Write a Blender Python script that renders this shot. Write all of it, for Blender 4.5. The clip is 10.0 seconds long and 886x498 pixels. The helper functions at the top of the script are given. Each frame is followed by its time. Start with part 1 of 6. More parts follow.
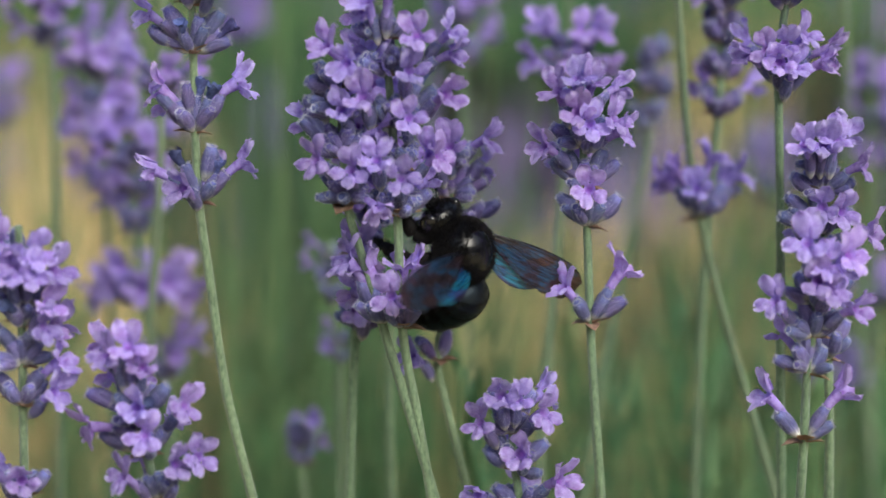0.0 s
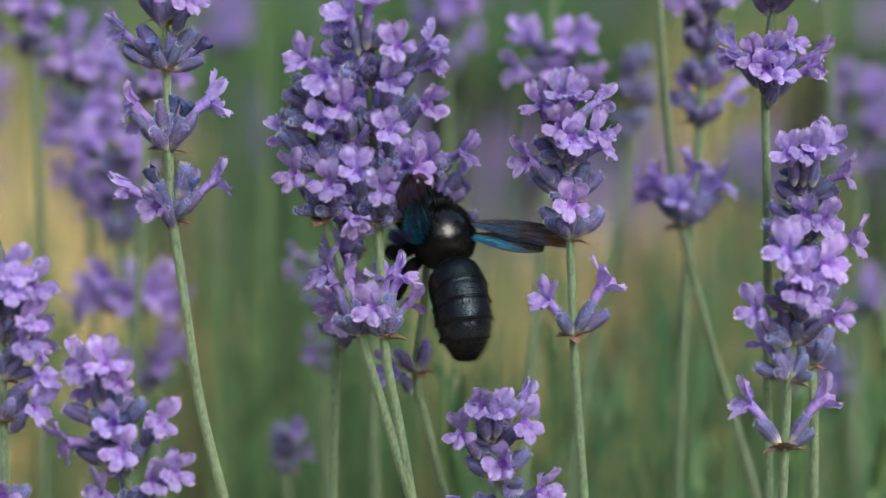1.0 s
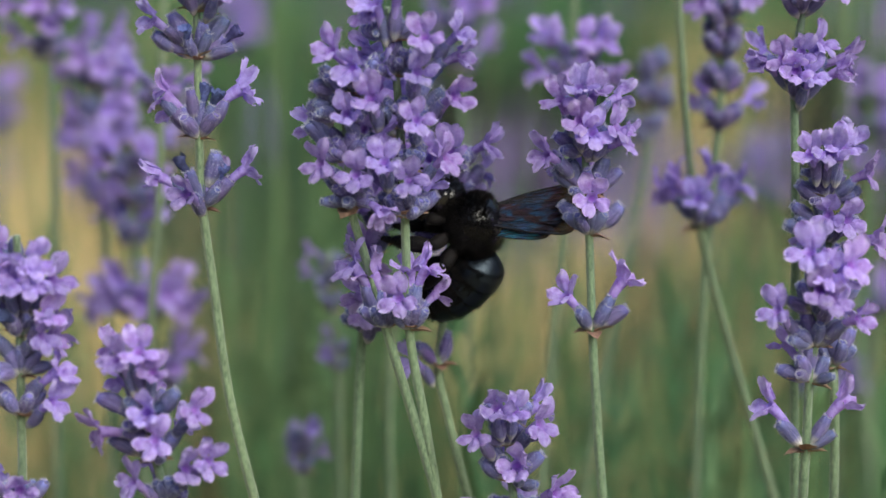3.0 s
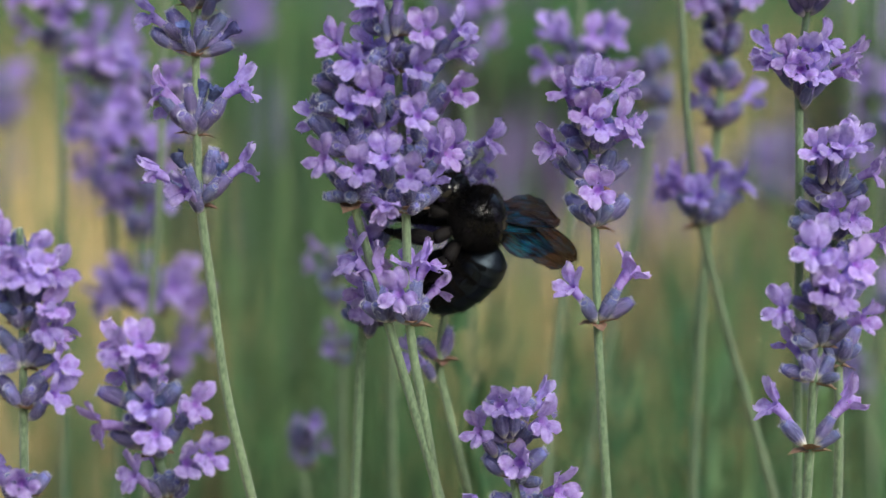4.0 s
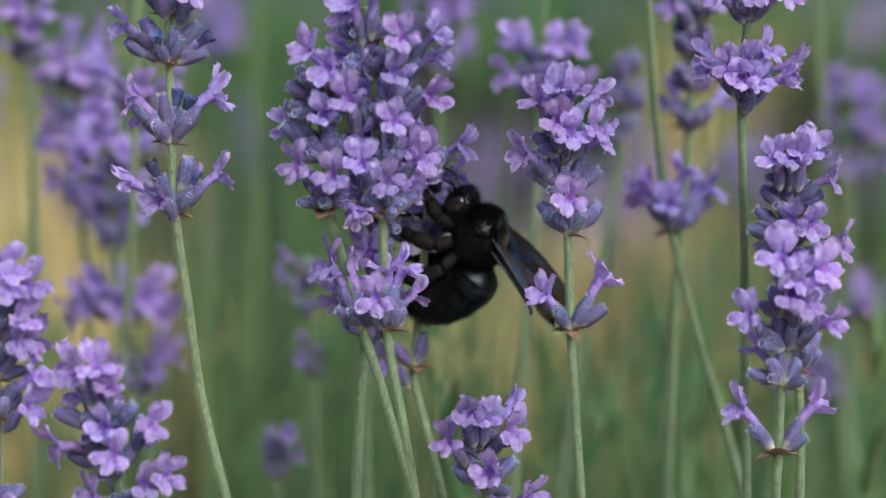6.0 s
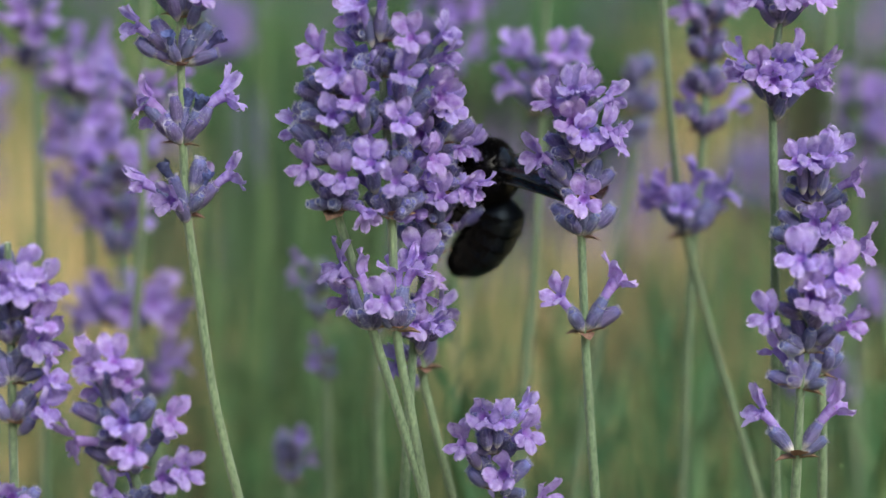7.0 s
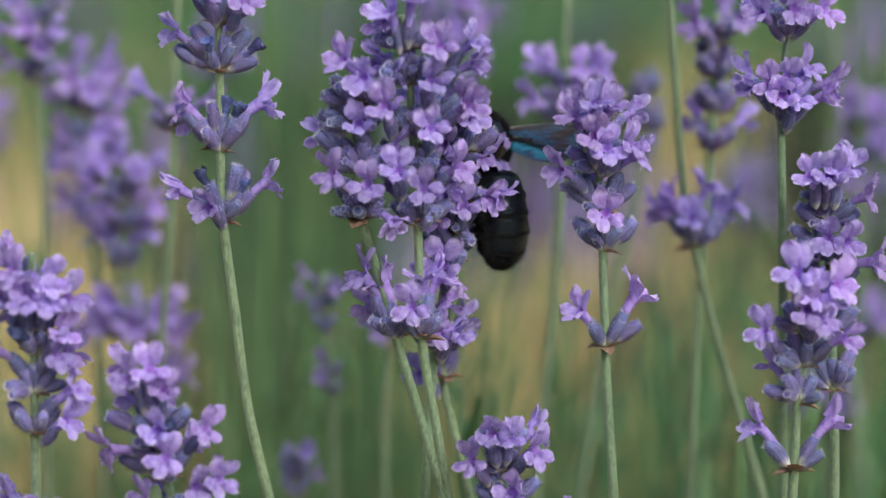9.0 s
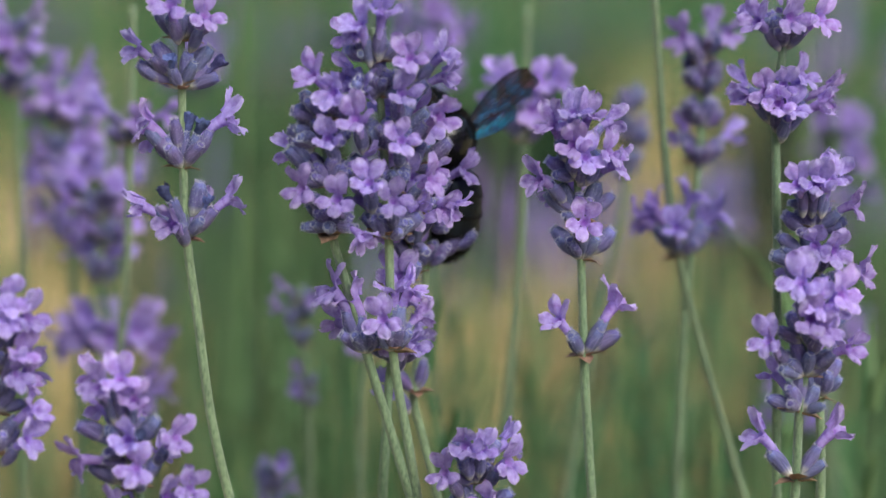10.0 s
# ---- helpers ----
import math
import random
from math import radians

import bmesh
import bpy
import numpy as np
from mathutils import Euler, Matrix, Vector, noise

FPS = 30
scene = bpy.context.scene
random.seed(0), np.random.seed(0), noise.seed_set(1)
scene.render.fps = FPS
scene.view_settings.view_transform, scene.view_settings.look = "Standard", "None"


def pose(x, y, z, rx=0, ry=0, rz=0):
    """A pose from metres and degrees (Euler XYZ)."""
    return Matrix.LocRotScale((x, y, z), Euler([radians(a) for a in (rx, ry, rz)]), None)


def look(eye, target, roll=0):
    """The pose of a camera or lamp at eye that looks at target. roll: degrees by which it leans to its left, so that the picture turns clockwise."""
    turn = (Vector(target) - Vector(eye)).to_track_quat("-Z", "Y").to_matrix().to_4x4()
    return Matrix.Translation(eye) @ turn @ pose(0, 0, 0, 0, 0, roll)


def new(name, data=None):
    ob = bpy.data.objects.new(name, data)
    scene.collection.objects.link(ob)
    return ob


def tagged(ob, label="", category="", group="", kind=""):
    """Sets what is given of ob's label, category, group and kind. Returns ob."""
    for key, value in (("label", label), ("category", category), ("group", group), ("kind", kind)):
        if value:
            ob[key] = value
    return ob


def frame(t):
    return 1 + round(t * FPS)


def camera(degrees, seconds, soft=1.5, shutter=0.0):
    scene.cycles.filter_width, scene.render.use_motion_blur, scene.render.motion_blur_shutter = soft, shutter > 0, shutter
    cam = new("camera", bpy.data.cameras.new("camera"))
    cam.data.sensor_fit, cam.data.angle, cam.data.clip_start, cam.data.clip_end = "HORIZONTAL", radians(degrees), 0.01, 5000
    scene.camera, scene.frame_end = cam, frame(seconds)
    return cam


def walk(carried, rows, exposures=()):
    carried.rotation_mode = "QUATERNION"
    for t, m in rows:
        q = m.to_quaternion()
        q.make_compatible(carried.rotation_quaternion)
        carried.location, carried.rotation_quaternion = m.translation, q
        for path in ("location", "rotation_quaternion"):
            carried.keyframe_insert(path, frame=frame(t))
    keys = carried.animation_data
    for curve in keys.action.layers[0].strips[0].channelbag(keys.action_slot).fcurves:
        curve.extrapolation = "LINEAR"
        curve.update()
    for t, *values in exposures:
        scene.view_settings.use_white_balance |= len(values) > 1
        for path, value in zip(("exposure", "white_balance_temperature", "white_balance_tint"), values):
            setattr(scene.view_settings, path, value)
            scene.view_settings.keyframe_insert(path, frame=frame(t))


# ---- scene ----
# A carpenter bee feeding on lavender, seen close through a long lens.
# x to the right, y away from the camera, z up; the plane of focus is y = 0.
FOCUS = 0.400
PITCH = -12.0
EYE = Vector((0.0, -FOCUS * math.cos(radians(12)), 0.55 + FOCUS * math.sin(radians(12))))
MM = 0.001

cam = camera(20.0, 10.0, 1.5, 0.5)
cam.data.dof.use_dof = True
cam.data.dof.focus_distance = FOCUS - 0.005
cam.data.dof.aperture_fstop = 10.5
cam.data.dof.aperture_blades = 0


def eye_pose(side, lift, yaw, pitch, roll):
    """The freely held camera: mm to its right and up, and degrees."""
    m = pose(*EYE, 90 + PITCH) @ Matrix.Translation((side * MM, lift * MM, 0))
    e = m.translation
    return pose(e.x, e.y, e.z, 90 + PITCH + pitch, 0, yaw) @ pose(0, 0, 0, 0, 0, roll)


# seconds, mm right, mm up, yaw, pitch, roll
EXPOSURE, KELVIN, TINT = 0.88, 6300, 4
SKY, SUN, SUN_TURN, SUN_HIGH = 0.115, 1.3, 152, 38
HELD = [
    (0.0, 0.00, 0.00, 0.000, 0.000, 0.000),
    (0.5, 1.83, 0.26, -0.151, 0.102, -0.119),
    (1.0, 1.45, 0.73, -0.215, 0.130, -0.126),
    (1.5, 0.92, 0.66, -0.150, 0.271, -0.193),
    (2.0, -1.50, 0.65, -0.286, 0.234, -0.187),
    (2.5, -2.04, 0.25, -0.307, 0.241, -0.108),
    (4.0, -0.52, 0.37, 0.017, 0.089, 0.340),
    (4.5, -0.58, 1.34, -0.032, 0.206, 0.083),
    (5.0, -0.27, 0.30, -0.154, 0.332, 0.211),
    (5.5, 1.42, -0.16, -0.386, 0.346, 0.058),
    (7.0, -0.71, -0.31, -0.415, 0.441, -0.217),
    (7.5, -4.49, -1.15, -0.943, 0.725, -0.082),
    (8.0, -4.54, -0.97, -0.694, 0.904, -0.115),
    (8.5, -0.50, -2.18, -0.604, 1.047, -0.045),
    (9.0, -6.00, -1.27, -0.841, 0.888, 0.014),
    (9.5, -5.94, -1.10, -1.030, 0.894, 0.252),
    (10.0, -8.23, -1.62, -1.636, 1.220, 0.124),
]
walk(cam, [(r[0], eye_pose(*r[1:])) for r in HELD], [(0, EXPOSURE, KELVIN, TINT), (10, EXPOSURE, KELVIN, TINT)])

# ---- light: a bright overcast sky, a veiled sun behind and above ----
world = bpy.data.worlds.new("sky")
scene.world = world
world.use_nodes = True
wn = world.node_tree.nodes
sky = wn.new("ShaderNodeTexSky")
sky.sky_type, sky.sun_disc = "NISHITA", False
sky.sun_elevation, sky.sun_rotation = radians(SUN_HIGH), radians(SUN_TURN)
sky.air_density, sky.dust_density = 1.0, 4.0
wn["Background"].inputs["Strength"].default_value = SKY
world.node_tree.links.new(sky.outputs[0], wn["Background"].inputs["Color"])
sun = new("sun", bpy.data.lights.new("sun", "SUN"))
sun.data.energy, sun.data.angle, sun.data.color = SUN, radians(35), (1.0, 0.96, 0.90)
a, e = radians(SUN_TURN), radians(SUN_HIGH)
sun.matrix_world = look((0, 0, 5), (-5 * math.sin(a) * math.cos(e), -5 * math.cos(a) * math.cos(e), 5 - 5 * math.sin(e)))


# ---- materials ----
def node_material(name, rough=0.6):
    m = bpy.data.materials.new(name)
    m.use_nodes = True
    b = m.node_tree.nodes["Principled BSDF"]
    b.inputs["Roughness"].default_value = rough
    return m, m.node_tree.nodes, m.node_tree.links, b


def ramp(nodes, stops):
    r = nodes.new("ShaderNodeValToRGB")
    while len(r.color_ramp.elements) < len(stops):
        r.color_ramp.elements.new(0.5)
    for e, (p, c) in zip(r.color_ramp.elements, stops):
        e.position, e.color = p, (*c, 1)
    return r


def noise_of(nodes, links, scale, detail=4.0, coord="Object", stretch=(1, 1, 1), rough=0.55):
    tc = nodes.new("ShaderNodeTexCoord")
    mp = nodes.new("ShaderNodeMapping")
    mp.inputs["Scale"].default_value = stretch
    links.new(tc.outputs[coord], mp.inputs["Vector"])
    n = nodes.new("ShaderNodeTexNoise")
    n.inputs["Scale"].default_value, n.inputs["Detail"].default_value, n.inputs["Roughness"].default_value = scale, detail, rough
    links.new(mp.outputs[0], n.inputs["Vector"])
    return n


def mix_rgb(nodes, links, kind, fac, a, b):
    n = nodes.new("ShaderNodeMix")
    n.data_type, n.blend_type = "RGBA", kind
    for sock, v in ((n.inputs[0], fac), (n.inputs[6], a), (n.inputs[7], b)):
        if hasattr(v, "is_linked"):
            links.new(v, sock)
        else:
            sock.default_value = v if not isinstance(v, tuple) else (*v, 1)
    return n.outputs[2]


def bump(nodes, links, b, height, strength, distance):
    n = nodes.new("ShaderNodeBump")
    n.inputs["Strength"].default_value, n.inputs["Distance"].default_value = strength, distance
    links.new(height, n.inputs["Height"])
    links.new(n.outputs[0], b.inputs["Normal"])


def vary(nodes, links, colour, hue, light):
    """Shift hue and lightness from one object to the next."""
    info = nodes.new("ShaderNodeObjectInfo")
    hsv = nodes.new("ShaderNodeHueSaturation")
    for sock, lo, hi in (("Hue", 0.5 - hue, 0.5 + hue), ("Value", 1 - light, 1 + light)):
        mr = nodes.new("ShaderNodeMapRange")
        mr.inputs[3].default_value, mr.inputs[4].default_value = lo, hi
        src = info.outputs["Random"]
        if sock == "Value":
            k = nodes.new("ShaderNodeMath")
            k.operation = "MULTIPLY"
            k.inputs[1].default_value = 7.31
            f = nodes.new("ShaderNodeMath")
            f.operation = "FRACT"
            links.new(src, k.inputs[0])
            links.new(k.outputs[0], f.inputs[0])
            src = f.outputs[0]
        links.new(src, mr.inputs[0])
        links.new(mr.outputs[0], hsv.inputs[sock])
    links.new(colour, hsv.inputs["Color"])
    return hsv.outputs[0]


def thin(m, nodes, links, b, colour, share):
    """Let light pass through a petal or leaf."""
    tr = nodes.new("ShaderNodeBsdfTranslucent")
    links.new(colour, tr.inputs["Color"])
    mx = nodes.new("ShaderNodeMixShader")
    mx.inputs[0].default_value = share
    links.new(b.outputs[0], mx.inputs[1])
    links.new(tr.outputs[0], mx.inputs[2])
    links.new(mx.outputs[0], nodes["Material Output"].inputs["Surface"])


def petal_material(name, pale, mid, deep):
    m, n, l, b = node_material(name, 0.8)
    b.inputs["Specular IOR Level"].default_value = 0.25
    at = n.new("ShaderNodeAttribute")
    at.attribute_name = "along"
    r = ramp(n, [(0.0, deep), (0.35, mid), (0.62, mid), (1.0, pale)])
    l.new(at.outputs["Fac"], r.inputs[0])
    grain = noise_of(n, l, 1300, 6, "Object", (1, 1, 1), 0.65)
    g = ramp(n, [(0.32, (0.66, 0.60, 0.74)), (0.68, (1.0, 1.0, 1.0))])
    l.new(grain.outputs[0], g.inputs[0])
    c = mix_rgb(n, l, "MULTIPLY", 0.7, r.outputs[0], g.outputs[0])
    blotch = noise_of(n, l, 480, 4, "Object", (1, 1, 1), 0.6)
    k = ramp(n, [(0.36, (0.66, 0.50, 0.80)), (0.52, (0.98, 0.94, 1.0)), (0.68, (1.14, 1.16, 1.08))])
    l.new(blotch.outputs[0], k.inputs[0])
    c = mix_rgb(n, l, "MULTIPLY", 0.9, c, k.outputs[0])
    c = vary(n, l, c, 0.013, 0.2)
    l.new(c, b.inputs["Base Color"])
    bump(n, l, b, noise_of(n, l, 1400, 6, "Object", (1, 1, 1), 0.7).outputs[0], 0.8, 0.0004)
    thin(m, n, l, b, c, 0.42)
    return m


def calyx_material(name, base, middle, tip):
    """Greenish-grey foot, violet-blue body, shade between ribs painted as darker streaks along it, blue mouth."""
    m, n, l, b = node_material(name, 0.75)
    b.inputs["Specular IOR Level"].default_value = 0.2
    at = n.new("ShaderNodeAttribute")
    at.attribute_name = "along"
    r = ramp(n, [(0.0, base), (0.14, base), (0.36, middle), (0.78, middle), (0.92, tip)])
    l.new(at.outputs["Fac"], r.inputs[0])
    furrow = noise_of(n, l, 2600, 3, "Object", (1, 1, 0.12), 0.5)
    f = ramp(n, [(0.36, (0.55, 0.52, 0.62)), (0.60, (1.15, 1.15, 1.15))])
    l.new(furrow.outputs[0], f.inputs[0])
    c = mix_rgb(n, l, "MULTIPLY", 0.85, r.outputs[0], f.outputs[0])
    blush = noise_of(n, l, 700, 3)
    g = ramp(n, [(0.36, (0.78, 0.82, 0.86)), (0.66, (1.12, 0.98, 1.08))])
    l.new(blush.outputs[0], g.inputs[0])
    c = mix_rgb(n, l, "MULTIPLY", 0.8, c, g.outputs[0])
    c = vary(n, l, c, 0.02, 0.25)
    l.new(c, b.inputs["Base Color"])
    b.inputs["Sheen Weight"].default_value = 0.12
    b.inputs["Sheen Roughness"].default_value = 0.4
    bump(n, l, b, furrow.outputs[0], 0.8, 0.0003)
    return m


def plain_material(name, dark, light, scale, rough=0.6, stretch=(1, 1, 1), relief=0.4, depth=0.0002, through_light=0.0, shift=(0.02, 0.15), sheen=0.0):
    m, n, l, b = node_material(name, rough)
    a = noise_of(n, l, scale, 5, "Object", stretch)
    r = ramp(n, [(0.3, dark), (0.7, light)])
    l.new(a.outputs[0], r.inputs[0])
    broad = noise_of(n, l, scale * 0.13, 3)
    g = ramp(n, [(0.35, (0.78, 0.78, 0.78)), (0.65, (1, 1, 1))])
    l.new(broad.outputs[0], g.inputs[0])
    c = mix_rgb(n, l, "MULTIPLY", 1.0, r.outputs[0], g.outputs[0])
    c = vary(n, l, c, *shift)
    l.new(c, b.inputs["Base Color"])
    b.inputs["Sheen Weight"].default_value = sheen
    bump(n, l, b, a.outputs[0], relief, depth)
    if through_light:
        thin(m, n, l, b, c, through_light)
    return m


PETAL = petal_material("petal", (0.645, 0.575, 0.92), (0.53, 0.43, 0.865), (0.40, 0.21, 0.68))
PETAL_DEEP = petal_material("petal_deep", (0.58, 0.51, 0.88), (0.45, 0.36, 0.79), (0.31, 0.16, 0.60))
WITHERED = plain_material("withered_petal", (0.022, 0.028, 0.13), (0.10, 0.12, 0.33), 1800, 0.75, shift=(0.02, 0.5))
CALYX = calyx_material("calyx", (0.46, 0.48, 0.40), (0.138, 0.138, 0.285), (0.165, 0.18, 0.42))
CALYX_VIOLET = calyx_material("calyx_violet", (0.24, 0.24, 0.28), (0.125, 0.108, 0.265), (0.19, 0.18, 0.38))
STEM = plain_material("stem", (0.07, 0.13, 0.065), (0.21, 0.30, 0.17), 2400, 0.6, (1, 1, 0.4), 0.5, 0.0002, 0.0, (0.015, 0.12), 0.5)
HAIR = plain_material("plant_hair", (0.36, 0.42, 0.30), (0.54, 0.60, 0.46), 500, 0.7)
DOWN = plain_material("calyx_down", (0.44, 0.45, 0.60), (0.66, 0.67, 0.80), 500, 0.7)
BRACT = plain_material("bract", (0.22, 0.125, 0.085), (0.50, 0.34, 0.24), 1100, 0.75, (1, 1, 0.4), 0.6, 0.0002, 0.15)
LEAF = plain_material("leaf", (0.054, 0.150, 0.055), (0.150, 0.325, 0.134), 60, 0.6, (1, 1, 0.2), 0.3, 0.0004, 0.25, (0.045, 0.45))
SHOOT = plain_material("shoot_leaf", (0.095, 0.212, 0.087), (0.225, 0.402, 0.192), 60, 0.6, (1, 1, 0.2), 0.3, 0.0004, 0.3, (0.04, 0.35))
FAR_STEM = plain_material("far_stem", (0.108, 0.218, 0.086), (0.228, 0.375, 0.172), 60, 0.6, (1, 1, 0.2), 0.3, 0.0004, 0.15, (0.03, 0.3))
FAR_FLOWER = plain_material("far_flower", (0.18, 0.14, 0.36), (0.36, 0.28, 0.60), 300, 0.7, (1, 1, 1), 0.5, 0.001, 0.2, (0.02, 0.25))
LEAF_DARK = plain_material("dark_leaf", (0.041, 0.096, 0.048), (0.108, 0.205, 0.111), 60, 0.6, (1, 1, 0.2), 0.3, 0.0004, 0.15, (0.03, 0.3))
LEAF_DARKEST = plain_material("darkest_leaf", (0.020, 0.028, 0.020), (0.058, 0.072, 0.050), 60, 0.7, (1, 1, 0.2), 0.3, 0.0004, 0.1, (0.03, 0.3))
SOIL = plain_material("soil", (0.40, 0.31, 0.15), (0.80, 0.63, 0.34), 9, 0.9, (1, 1, 1), 0.6, 0.01)
STRAW = plain_material("straw", (0.62, 0.50, 0.21), (0.93, 0.79, 0.42), 40, 0.8, (1, 1, 0.2), 0.3, 0.0005, 0.2, (0.02, 0.25))


def chitin_material(name, dark, light, rough, coat):
    m, n, l, b = node_material(name, rough)
    a = noise_of(n, l, 1400, 5)
    r = ramp(n, [(0.3, dark), (0.75, light)])
    l.new(a.outputs[0], r.inputs[0])
    l.new(r.outputs[0], b.inputs["Base Color"])
    rr = n.new("ShaderNodeMapRange")
    rr.inputs[3].default_value, rr.inputs[4].default_value = rough * 0.7, rough * 1.4
    l.new(a.outputs[0], rr.inputs[0])
    l.new(rr.outputs[0], b.inputs["Roughness"])
    b.inputs["Specular IOR Level"].default_value = 0.3
    b.inputs["Coat Weight"].default_value = coat
    b.inputs["Coat Roughness"].default_value = 0.10
    bump(n, l, b, noise_of(n, l, 2600, 3).outputs[0], 0.35, 0.0001)
    return m


CHITIN = chitin_material("black_chitin", (0.002, 0.002, 0.003), (0.006, 0.006, 0.009), 0.24, 0.25)
# the sky's bluish sheen is put into the shell's base colour and specular tint
ABDOMEN_SHELL = chitin_material("abdomen_chitin", (0.002, 0.002, 0.003), (0.004, 0.006, 0.011), 0.40, 0.04)
ABDOMEN_SHELL.node_tree.nodes["Principled BSDF"].inputs["Specular IOR Level"].default_value = 0.5
ABDOMEN_SHELL.node_tree.nodes["Principled BSDF"].inputs["Specular Tint"].default_value = (0.60, 0.80, 1.0, 1)
FUZZ = plain_material("black_fuzz", (0.004, 0.004, 0.005), (0.012, 0.010, 0.010), 900, 0.7)
FUZZ.node_tree.nodes["Principled BSDF"].inputs["Specular IOR Level"].default_value = 0.12
# dark green of the unseen ring added to block the low sky
SKY_SCREEN = plain_material("hedge", (0.012, 0.022, 0.008), (0.06, 0.09, 0.03), 3.0, 0.8, (1, 1, 1), 0.6, 0.05)
EYE_MAT = chitin_material("compound_eye", (0.006, 0.006, 0.008), (0.015, 0.013, 0.014), 0.22, 0.5)


# brown membrane; the blue stops paint the angle-dependent sheen into the base colour
WING_STOPS = [(0.38, (0.046, 0.028, 0.028)), (0.49, (0.032, 0.030, 0.060)), (0.57, (0.012, 0.12, 0.25)), (0.70, (0.02, 0.08, 0.20))]
HIND_STOPS = [(0.36, (0.04, 0.06, 0.26)), (0.46, (0.015, 0.17, 0.44)), (0.58, (0.008, 0.32, 0.50)), (0.7, (0.015, 0.18, 0.46))]


def wing_material(name, stops):
    m, n, l, b = node_material(name, 0.3)
    at = n.new("ShaderNodeAttribute")
    at.attribute_name = "along"
    hue = noise_of(n, l, 420, 3, "Object", (0.6, 1, 1))
    r = ramp(n, stops)
    l.new(hue.outputs[0], r.inputs[0])
    edge = ramp(n, [(0.0, (0.9, 0.95, 1.0)), (0.55, (1.0, 1.0, 1.0)), (0.8, (0.75, 0.55, 0.5)), (1.0, (0.5, 0.32, 0.25))])
    l.new(at.outputs["Fac"], edge.inputs[0])
    streak = noise_of(n, l, 3600, 4, "Object", (0.07, 1, 1), 0.7)
    g = ramp(n, [(0.38, (0.10, 0.08, 0.09)), (0.62, (1, 1, 1))])
    l.new(streak.outputs[0], g.inputs[0])
    c = mix_rgb(n, l, "MULTIPLY", 1.0, mix_rgb(n, l, "MULTIPLY", 1.0, r.outputs[0], edge.outputs[0]), g.outputs[0])
    l.new(c, b.inputs["Base Color"])
    b.inputs["Metallic"].default_value = 0.45
    b.inputs["Specular IOR Level"].default_value = 0.7
    b.inputs["Thin Film Thickness"].default_value = 260
    b.inputs["Thin Film IOR"].default_value = 1.5
    bump(n, l, b, streak.outputs[0], 0.8, 0.0004)
    tr = n.new("ShaderNodeBsdfTransparent")
    tr.inputs["Color"].default_value = (0.46, 0.28, 0.22, 1)
    mx = n.new("ShaderNodeMixShader")
    mx.inputs[0].default_value = 0.3
    l.new(b.outputs[0], mx.inputs[1])
    l.new(tr.outputs[0], mx.inputs[2])
    l.new(mx.outputs[0], n["Material Output"].inputs["Surface"])
    return m


WING = wing_material("forewing_membrane", WING_STOPS)
HIND_WING = wing_material("hindwing_membrane", HIND_STOPS)


# ---- mesh tools ----
class Shape:
    """Points and faces of one mesh, with a value 'along' at each point and a material slot for each face."""

    def __init__(self):
        self.v, self.f, self.a, self.s = [], [], [], []

    def grid(self, rows, values=None, closed=False, slot=0, cap0=False, cap1=False):
        """Join rows of points into a sheet, or a tube when closed."""
        o, k = len(self.v), len(rows[0])
        for i, row in enumerate(rows):
            self.v += [tuple(p) for p in row]
            self.a += list(values[i]) if values and isinstance(values[i], (list, tuple)) else [values[i] if values else 0.0] * k
        for i in range(len(rows) - 1):
            for j in range(k if closed else k - 1):
                q = (j + 1) % k
                self.f.append((o + i * k + j, o + i * k + q, o + (i + 1) * k + q, o + (i + 1) * k + j))
                self.s.append(slot)
        if cap0:
            self.f.append(tuple(range(o + k - 1, o - 1, -1)))
            self.s.append(slot)
        if cap1:
            e = o + (len(rows) - 1) * k
            self.f.append(tuple(range(e, e + k)))
            self.s.append(slot)
        return self

    def hair(self, p, d, w, along=0.5, slot=0):
        """One thin bristle from p along d."""
        p, d = Vector(p), Vector(d)
        side = d.cross(Vector((0.31, 0.52, 0.79)))
        if side.length < 1e-9:
            side = d.cross(Vector((1, 0, 0)))
        side = side.normalized() * w
        o = len(self.v)
        self.v += [tuple(p - side), tuple(p + side), tuple(p + d)]
        self.a += [along] * 3
        self.f.append((o, o + 1, o + 2))
        self.s.append(slot)

    def mesh(self, name, *materials, smooth=True):
        me = bpy.data.meshes.new(name)
        me.from_pydata(self.v, [], self.f)
        for m in materials:
            me.materials.append(m)
        if len(materials) > 1:
            me.polygons.foreach_set("material_index", self.s)
        me.attributes.new("along", "FLOAT", "POINT").data.foreach_set("value", self.a)
        if smooth:
            me.polygons.foreach_set("use_smooth", [True] * len(self.f))
        me.update()
        return me


def part(name, me, parent, m=None, label=""):
    ob = new(name, me)
    ob.parent = parent
    if m is not None:
        ob.matrix_basis = m
    return tagged(ob, label)


def ring(c, x, y, r, k, shape=lambda a: 1.0):
    return [c + x * (r * shape(2 * math.pi * j / k) * math.cos(2 * math.pi * j / k)) + y * (r * shape(2 * math.pi * j / k) * math.sin(2 * math.pi * j / k)) for j in range(k)]


def smooth_line(pts, steps):
    """A Catmull-Rom curve through the points."""
    pts = [Vector(p) for p in pts]
    pts = [2 * pts[0] - pts[1]] + pts + [2 * pts[-1] - pts[-2]]
    out = []
    for i in range(1, len(pts) - 2):
        a, b, c, d = pts[i - 1:i + 3]
        for s in range(steps):
            t = s / steps
            out.append(0.5 * (2 * b + (c - a) * t + (2 * a - 5 * b + 4 * c - d) * t * t + (3 * b - a - 3 * c + d) * t ** 3))
    return out + [pts[-2]]


